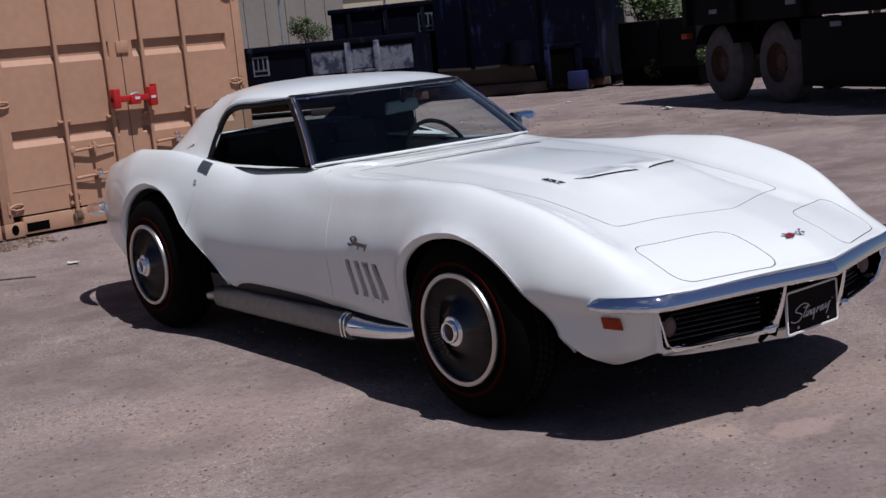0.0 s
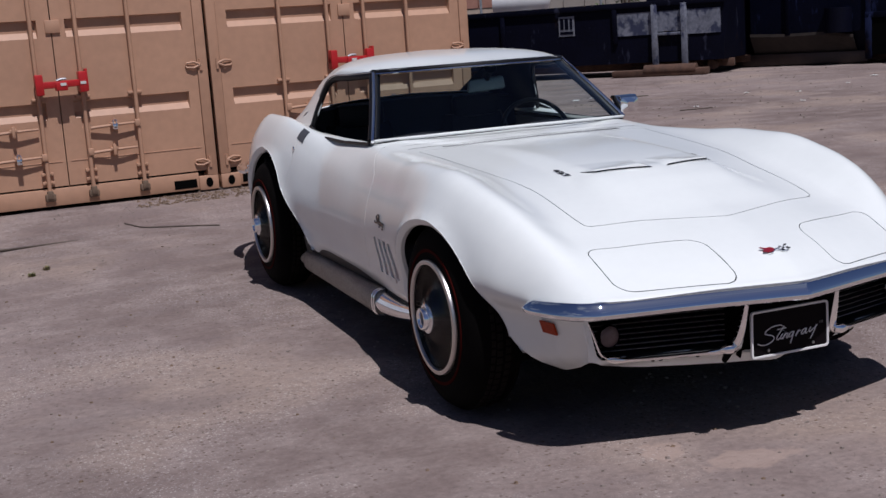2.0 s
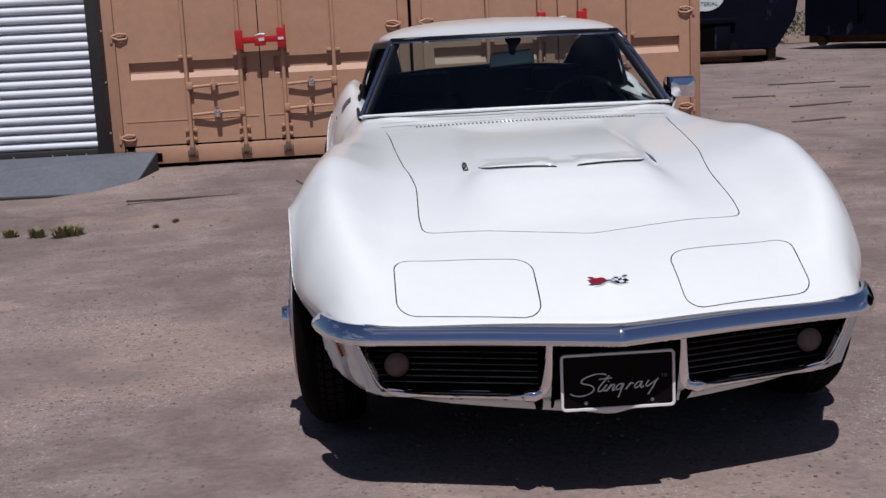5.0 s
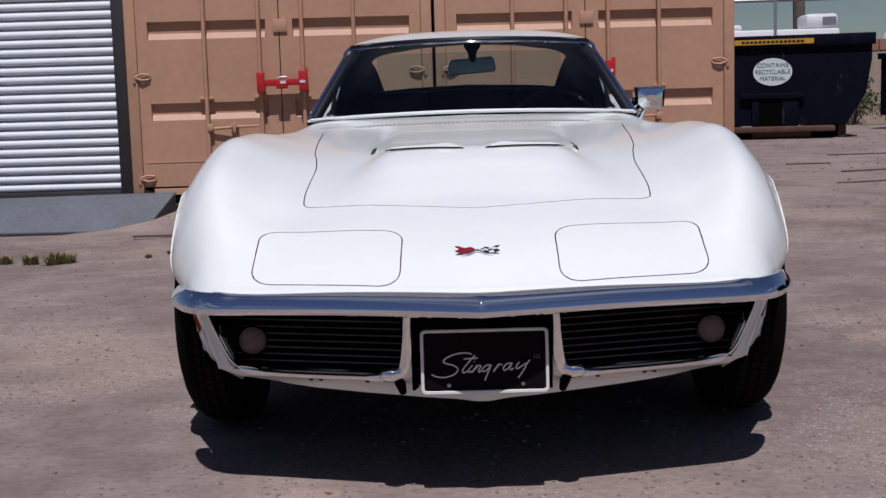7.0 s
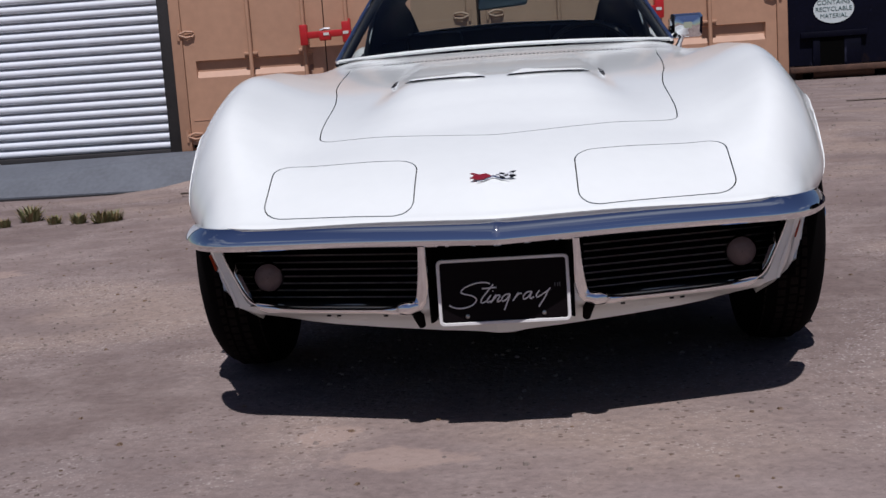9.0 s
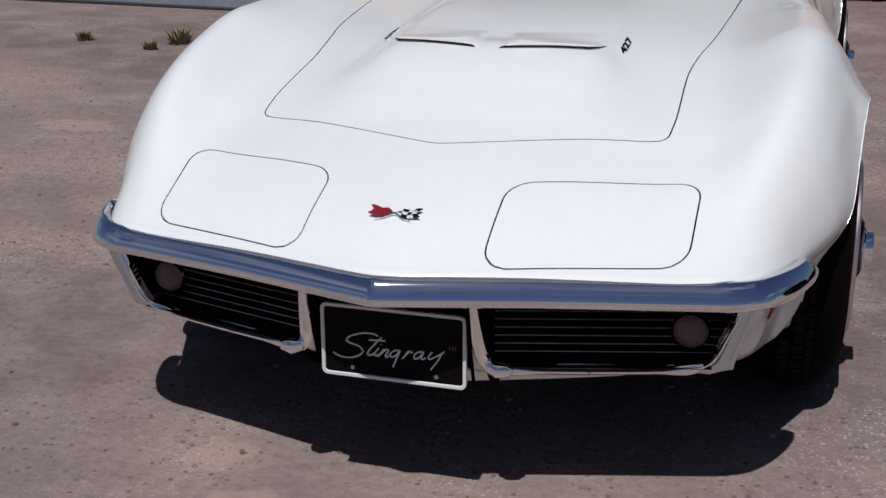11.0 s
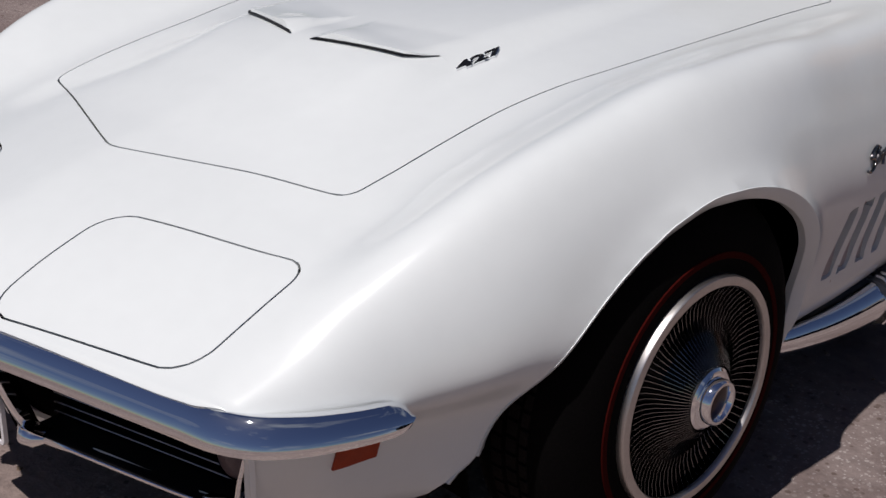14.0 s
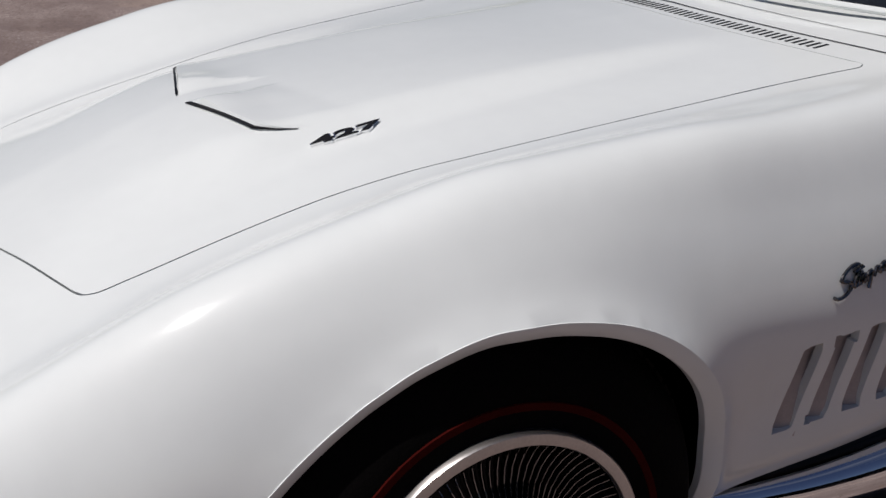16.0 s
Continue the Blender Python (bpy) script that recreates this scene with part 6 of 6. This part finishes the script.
        me.materials.append(SIGN_GREEN)
        ob = new("lettering", me)
        ob.parent = sg
        ob.matrix_local = Matrix.Translation((0.86, -0.0155, z)) @ Matrix.Rotation(math.pi / 2, 4, "X")
    # near-black filling, the pocket's shade as colour
    part("pocket", box(0.62, 1.02, -0.05, -0.003, G + 0.05, 0.80), DARK, r, smooth=False)
    for x0, x1 in ((0.50, 0.62), (1.02, 1.30)):
        part("pocket_side", box(x0, x1, -0.06, -0.002, G + 0.10, 0.80, 0.01), NAVY, r)
    part("pocket_lintel", box(0.30, 1.40, -0.09, -0.002, 0.80, 0.90, 0.01), NAVY, r)
    part("skid", box(0.1, 1.9, -0.25, 0.05, G + 0.12, G + 0.22, 0.02), RUST, r)
    part("roller", tube([(0.5, -0.05, G + 0.10), (1.5, -0.05, G + 0.10)], 0.10, 12), RUST, r)
    for x in (0.2, 2.0):
        part("runner", box(x, x + 0.14, 0.1, 4.4, G, G + 0.24, 0.01), RUST, r)
    r.matrix_world = face_pose(A4, B4)


build_waste()


# ---- parked lorry
def build_lorry():
    t = thing("dump_truck", "dark parked dump truck, its shaded side put into a near-black colour", "truck")
    G = 0.095
    R = 0.56
    for x in (0.0, 1.62):
        for y in (0.0, 1.75):
            bm = lathe([(y - 0.02, 0.27), (y, 0.30), (y - 0.01, 0.40), (y, 0.50), (y + 0.06, R), (y + 0.24, R), (y + 0.30, 0.50), (y + 0.30, 0.3)], 32, "y")
            for v in bm.verts:
                v.co += Vector((x, 0, R + G))
            w = part("wheel", bm, OLD_TYRE, t)
            bm = lathe([(y + 0.02, 0.30), (y + 0.0, 0.285), (y + 0.10, 0.25), (y + 0.16, 0.14), (y + 0.06, 0.12), (y + 0.03, 0.06), (y + 0.03, 0.001)], 24, "y")
            for v in bm.verts:
                v.co += Vector((x, 0, R + G))
            part("rim", bm, RUST, w)
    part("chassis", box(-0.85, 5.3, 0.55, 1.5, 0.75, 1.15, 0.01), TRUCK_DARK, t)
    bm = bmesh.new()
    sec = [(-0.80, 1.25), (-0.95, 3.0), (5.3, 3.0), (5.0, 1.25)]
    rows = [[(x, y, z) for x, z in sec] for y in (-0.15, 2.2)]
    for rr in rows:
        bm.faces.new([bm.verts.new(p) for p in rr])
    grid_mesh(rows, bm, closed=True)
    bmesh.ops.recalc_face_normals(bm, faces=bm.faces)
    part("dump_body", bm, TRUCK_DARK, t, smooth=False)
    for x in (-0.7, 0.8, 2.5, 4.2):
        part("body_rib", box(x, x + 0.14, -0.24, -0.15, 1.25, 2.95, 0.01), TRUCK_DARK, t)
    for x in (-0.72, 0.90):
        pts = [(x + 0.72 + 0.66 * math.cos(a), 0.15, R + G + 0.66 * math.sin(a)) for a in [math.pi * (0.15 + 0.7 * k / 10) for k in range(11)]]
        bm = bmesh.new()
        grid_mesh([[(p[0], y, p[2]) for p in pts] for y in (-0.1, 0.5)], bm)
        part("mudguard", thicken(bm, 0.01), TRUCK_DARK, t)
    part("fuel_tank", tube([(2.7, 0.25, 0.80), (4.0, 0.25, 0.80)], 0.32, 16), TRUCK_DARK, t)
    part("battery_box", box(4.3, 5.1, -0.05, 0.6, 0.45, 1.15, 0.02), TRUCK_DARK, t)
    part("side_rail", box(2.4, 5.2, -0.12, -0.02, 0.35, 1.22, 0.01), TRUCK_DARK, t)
    part("tail_lamp", box(-0.82, -0.62, -0.22, -0.12, 1.06, 1.14, 0.01), AMBER, t)
    for x, z in ((0.2, 1.40), (2.3, 1.42), (3.3, 1.10)):
        part("marker", box(x, x + 0.22, -0.262, -0.242, z, z + 0.06), SIGN_GREY, t, smooth=False)
    t.matrix_world = face_pose((11.46, 8.54), (10.81, 7.04))


build_lorry()


# ---- dark trailer beyond, wall, building, tank, fence, pole
def build_far():
    G = 0.095
    t = thing("dark_trailer", "low black covered trailer in shade among weeds", "trailer")
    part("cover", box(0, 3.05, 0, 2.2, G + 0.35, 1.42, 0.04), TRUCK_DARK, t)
    # near-black box that paints the shade below the cover
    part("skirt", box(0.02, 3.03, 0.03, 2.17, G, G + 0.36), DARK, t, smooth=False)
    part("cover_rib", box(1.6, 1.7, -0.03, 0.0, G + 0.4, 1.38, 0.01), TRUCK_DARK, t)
    t.matrix_world = face_pose((16.45, 15.2), (15.5, 12.3))
    b = thing("warehouse", "grey brown metal sided warehouse with pale flat roof edge", "building")
    part("wall", box(-4.0, 26.0, 34.0, 44.0, 0.0, 7.5), SIDING, b, smooth=False)
    for k in range(31):
        part("wall_seam", box(-4.0 + k * 1.0 - 0.03, -4.0 + k * 1.0 + 0.03, 33.95, 34.0, 0.0, 7.5), SIDING, b, smooth=False)
    part("roof_edge", box(-4.3, 26.3, 33.8, 44.2, 7.5, 7.8), GALV, b, smooth=False)
    b.matrix_world = Matrix.Translation((23.0, 8.0, 0))
    h = thing("cream_shed", "cream painted low shed behind the skips", "shed")
    part("wall", box(0, 9, 0, 5, 0, 3.9), CREAM, h, smooth=False)
    part("roof", box(-0.3, 9.3, -0.3, 5.3, 3.9, 4.1), GALV, h, smooth=False)
    h.matrix_world = face_pose((22.4, 34.0), (29.0, 29.0))
    # white gas tank
    g = thing("gas_tank", "white horizontal gas tank with red lettering", "tank")
    prof = [(0.0, 0.001), (0.05, 0.22), (0.16, 0.37), (0.30, 0.45), (3.04, 0.45), (3.18, 0.37), (3.29, 0.22), (3.34, 0.001)]
    bm = lathe(prof, 28, "x")
    part("shell", bm, WHITE_TANK, g)
    for x in (0.7, 2.6):
        part("saddle", box(x - 0.1, x + 0.1, -0.40, 0.40, -1.98, -0.40), GALV, g, smooth=False)
    for k in range(6):
        part("marking_bar", box(2.30 + 0.11 * k, 2.38 + 0.11 * k, -0.462, -0.432, 0.10, 0.22), TEXT_RED, g, smooth=False)
    g.matrix_world = Matrix.Translation((10.50, 28.0, 2.02)) @ Matrix.Rotation(math.radians(-14), 4, "Z")
    # block wall with brick cap and grass in front
    w = thing("yard_wall", "tan plastered block wall with a brick course on top", "wall")
    part("plastered_face", box(0, 3.2, 0, 0.25, 0, 1.75), PINK_WALL, w, smooth=False)
    for k in range(8):
        part("cap_brick", box(0.40 * k, 0.40 * k + 0.385, -0.02, 0.27, 1.75, 2.02, 0.01), BRICK_CAP, w, smooth=False)
    w.matrix_world = Matrix.Translation((8.3, 26.4, 0.08)) @ Matrix.Rotation(math.radians(-4), 4, "Z")
    f = thing("pipe_fence", "galvanised pipe fence with leaning barbed arms", "fence")
    part("top_rail", tube([(3.0, 24.6, 2.97), (26.0, 24.2, 2.93)], 0.045, 8), GALV, f)
    for x in (3.4, 6.98, 10.4, 13.8, 17.2):
        part("fence_post", tube([(x, 24.5, 0.05), (x, 24.5, 3.0)], 0.035, 8), GALV, f)
        part("fence_arm", tube([(x, 24.5, 3.0), (x + 0.16, 24.4, 3.42)], 0.025, 6), GALV, f)
    p = thing("utility_pole", "weathered round timber utility pole", "pole")
    part("shaft", tube([(10.25, 34.5, 0), (10.15, 34.5, 5.0), (10.10, 34.5, 10.0)], [0.20, 0.17, 0.14], 14), POLE_WOOD, p)
    part("cross_arm", box(9.0, 11.2, 34.3, 34.45, 9.2, 9.35, 0.01), POLE_WOOD, p)
    v = thing("white_camper", "white flat roofed camper with rooftop cooling unit", "camper")
    part("shell", box(5.4, 9.15, 26.9, 29.2, 0.7, 2.42, 0.06), WHITE_TANK, v)
    part("roof_unit", box(8.35, 9.15, 27.0, 27.9, 2.42, 2.78, 0.10), WHITE_TANK, v)
    part("vent_grille", box(8.75, 9.08, 26.985, 26.998, 2.50, 2.70), SIGN_GREY, v, smooth=False)
    part("roof_vent", box(6.2, 6.8, 27.0, 27.7, 2.42, 2.56, 0.06), WHITE_TANK, v)
    part("undercarriage", box(5.6, 8.9, 27.0, 29.0, 0.05, 0.72), DARK, v, smooth=False)


build_far()


# ---- plants
def leaves(bm, c, r, n, size, flat=0.8):
    for _ in range(n):
        d = Vector((random.gauss(0, 1), random.gauss(0, 1), random.gauss(0, 1))).normalized()
        p = Vector(c) + Vector((d.x * r, d.y * r, d.z * r * flat)) * (random.random() ** 0.45)
        a = Vector((random.gauss(0, 1), random.gauss(0, 1), random.gauss(0, 0.6))).normalized()
        b = a.cross(Vector((random.gauss(0, 1), random.gauss(0, 1), random.gauss(0, 1)))).normalized()
        s = size * random.uniform(0.6, 1.3)
        q = [p - a * s, p - b * s * 0.45, p + a * s, p + b * s * 0.45]
        bm.faces.new([bm.verts.new(v) for v in q])


def shrub(x, y, z, r, n, label="green leafy shrub growing wild"):
    t = thing("shrub", label, "shrub", "wild shrubs")
    for k in range(5):
        a = 2 * math.pi * k / 5
        part("stem", tube([(x, y, ground_z(x, y) - 0.02), (x + 0.1 * r * math.cos(a), y + 0.1 * r * math.sin(a), max(z, 0.12)), (x + 0.3 * r * math.cos(a), y + 0.3 * r * math.sin(a), z + r * 0.7), (x + 0.7 * r * math.cos(a + 0.4), y + 0.7 * r * math.sin(a + 0.4), z + r * 1.4)], [0.035, 0.03, 0.02, 0.008], 6), BARK, t)
    bm = bmesh.new()
    for k in range(9):
        c = (x + random.uniform(-0.7, 0.7) * r, y + random.uniform(-0.7, 0.7) * r, z + r * random.uniform(0.5, 1.5))
        leaves(bm, c, r * random.uniform(0.3, 0.55), n // 9, 0.052 * max(r, 0.6))
    part("foliage", bm, LEAF, t, smooth=False)


random.seed(4)
for x, y, z, r in ((17.6, 17.3, 0.1, 1.1), (17.9, 15.3, 0.9, 0.9), (18.3, 16.0, 1.2, 1.3), (18.6, 14.4, 1.0, 1.0), (19.0, 14.0, 1.6, 1.4), (16.4, 12.2, 0.1, 0.55), (15.4, 11.7, 0.1, 0.45), (16.3, 13.9, 0.1, 0.35),
                   (20.5, 17.5, 1.8, 1.7), (22.0, 12.5, 1.8, 1.8),
                   (13.65, 23.0, 1.55, 0.45), (9.0, 25.5, 0.1, 0.70), (10.2, 25.2, 0.1, 0.75), (11.6, 25.0, 0.1, 0.8), (13.2, 24.6, 0.1, 0.9), (8.1, 25.6, 0.1, 0.55), (12.8, 28.5, 0.1, 1.2)):
    shrub(x, y, z, r, 2200)


def weed(x, y, r, n, dry=0.15):
    """A tuft of grass blades and small leaves."""
    t = thing("weed", "small green weed tuft in the concrete", "weed", "weeds on the yard")
    z0 = ground_z(x, y)
    for name, m, k in (("green_tuft", WEED_GREEN, n), ("dry_tuft", DRY_LEAF, int(n * dry) + 3)):
        bm = bmesh.new()
        for _ in range(k):
            a = random.uniform(0, 2 * math.pi)
            d = random.uniform(0, r * 0.5)
            p = Vector((x + d * math.cos(a), y + d * math.sin(a), z0 - 0.004))
            b = a + random.uniform(-0.8, 0.8)
            h = r * random.uniform(0.3, 1.0)
            tip = p + Vector((math.cos(b) * r * random.uniform(0.2, 0.7), math.sin(b) * r * random.uniform(0.2, 0.7), h))
            mid = p.lerp(tip, 0.5) + Vector((0, 0, h * 0.18))
            w = Vector((-math.sin(b), math.cos(b), 0)) * r * random.uniform(0.03, 0.07)
            v = [bm.verts.new(q) for q in (p - w, p + w, mid + w, mid - w, tip)]
            bm.faces.new((v[0], v[1], v[2], v[3]))
            bm.faces.new((v[3], v[2], v[4]))
        part(name, bm, m, t, smooth=False)


for x, y, r in ((-3.17, 4.18, 0.12), (-3.25, 3.93, 0.07), (-3.85, 4.14, 0.08), (-2.91, 3.90, 0.07), (-2.72, 3.81, 0.08), (-2.55, 3.74, 0.09), (-2.47, 3.76, 0.08), (-1.98, 3.77, 0.035), (-1.88, 3.92, 0.035)):
    weed(x, y, r, 70, 0.9)


# ---- litter, sticks, boards, pebbles
def stick(x, y, l, w, ang, label, m=PLANK, h=0.012):
    bm = box(-l / 2, l / 2, -w / 2, w / 2, 0, h, min(h, w) * 0.25)
    for v in bm.verts:
        v.co.y += 0.12 * w * math.sin(v.co.x * 9 / l) + 0.2 * w * noise.noise(v.co * 30)
    ob = part("wood_scrap", bm, m)
    ob.matrix_world = Matrix.Translation((x, y, ground_z(x, y) - 0.001)) @ Matrix.Rotation(ang, 4, "Z")
    tagged(ob, label, "wood scrap", "wood scraps on the yard")


for x, y, l, w, a in ((-1.9, 4.9, 0.95, 0.035, 0.05), (5.1, 12.4, 0.9, 0.08, 0.1), (5.4, 11.3, 0.35, 0.10, -0.2), (4.2, 9.2, 0.75, 0.07, 0.3), (3.9, 10.6, 0.5, 0.05, 0.0), (5.8, 10.2, 0.5, 0.06, 0.2), (3.6, 7.6, 0.6, 0.05, 0.35), (6.8, 9.8, 0.45, 0.05, -0.1), (7.5, 13.0, 1.1, 0.10, 0.15)):
    stick(x, y, l, w, a, "dark weathered scrap of wood on the ground")
for x, y, s in ((10.4, 8.7, 0.13), (8.2, 9.4, 0.06), (9.3, 10.9, 0.06), (8.9, 11.6, 0.05), (10.8, 11.6, 0.05), (7.0, 10.1, 0.05), (6.9, 13.3, 0.08), (7.3, 13.5, 0.06), (12.2, 12.6, 0.09), (-0.25, 5.0, 0.06)):
    bm = bmesh.new()
    rows = [[((i - 2) * s * 0.3, (j - 2) * s * 0.3, 0.012 + s * 0.45 * abs(noise.noise(Vector((i * 1.7 + x, j * 1.3 + y, 0))))) for i in range(5)] for j in range(5)]
    ob = part("litter", thicken(grid_mesh(rows, bm), 0.002), PAPER)
    ob.matrix_world = Matrix.Translation((x, y, ground_z(x, y) - 0.004)) @ Matrix.Rotation(x * 3, 4, "Z")
    tagged(ob, "crumpled pale scrap of paper on the ground", "litter", "paper scraps")


pts = catmull([(x, y, ground_z(x, y) + 0.004) for x, y in ((-1.20, 5.36), (-1.16, 5.22), (-1.10, 5.06), (-0.93, 4.95), (-0.78, 4.86), (-0.62, 4.74))], 5)
ob = part("twig", tube(pts, 0.006, 6), PLANK)
tagged(ob, "thin dry bent twig on the concrete", "twig")


def scatter(name, label, n, rmin, rmax, area, m, keep=None):
    vs, fs = [], []
    for _ in range(n):
        x, y = random.uniform(area[0], area[1]), random.uniform(area[2], area[3])
        if keep and not keep(x, y):
            continue
        r = rmin + (rmax - rmin) * random.random() ** 3
        z = ground_z(x, y) + 0.006 * noise.noise(Vector((x * 0.9, y * 0.9, 0))) + r * 0.15
        a0 = random.uniform(0, 6.28)
        b = len(vs)
        k = 5
        for i in range(k):
            a = a0 + 2 * math.pi * i / k
            q = r * random.uniform(0.7, 1.2)
            vs.append((x + q * math.cos(a), y + q * math.sin(a), z - r * 0.3))
        for i in range(k):
            a = a0 + 2 * math.pi * i / k + 0.4
            q = r * random.uniform(0.4, 0.7)
            vs.append((x + q * math.cos(a), y + q * math.sin(a), z + r * random.uniform(0.25, 0.5)))
        for i in range(k):
            fs.append((b + i, b + (i + 1) % k, b + k + (i + 1) % k, b + k + i))
        fs.append(tuple(b + k + i for i in range(k)))
    me = bpy.data.meshes.new(name)
    me.from_pydata(vs, [], fs)
    me.materials.append(m)
    tagged(new(name, me), label, name, kind="stuff")


random.seed(11)
scatter("gravel", "loose small stones and grit on the yard", 9000, 0.002, 0.011, (-4.5, 3.5, -3.0, 6.0), PEBBLE)
scatter("debris", "dark crumbs of bark and dirt on the yard", 1100, 0.003, 0.011, (-4.5, 4.5, -3.0, 6.5), DIRTY)
scatter("far_gravel", "coarse loose stones on the far yard", 2500, 0.006, 0.030, (2.0, 16.0, 5.0, 20.0), PEBBLE)
scatter("leaf_litter", "brown dry leaf litter beside the container foot", 700, 0.006, 0.020, (-1.0, 0.1, 5.85, 6.25), DIRTY, lambda x, y: random.random() < 1.2 - abs(x + 0.45) * 1.8)
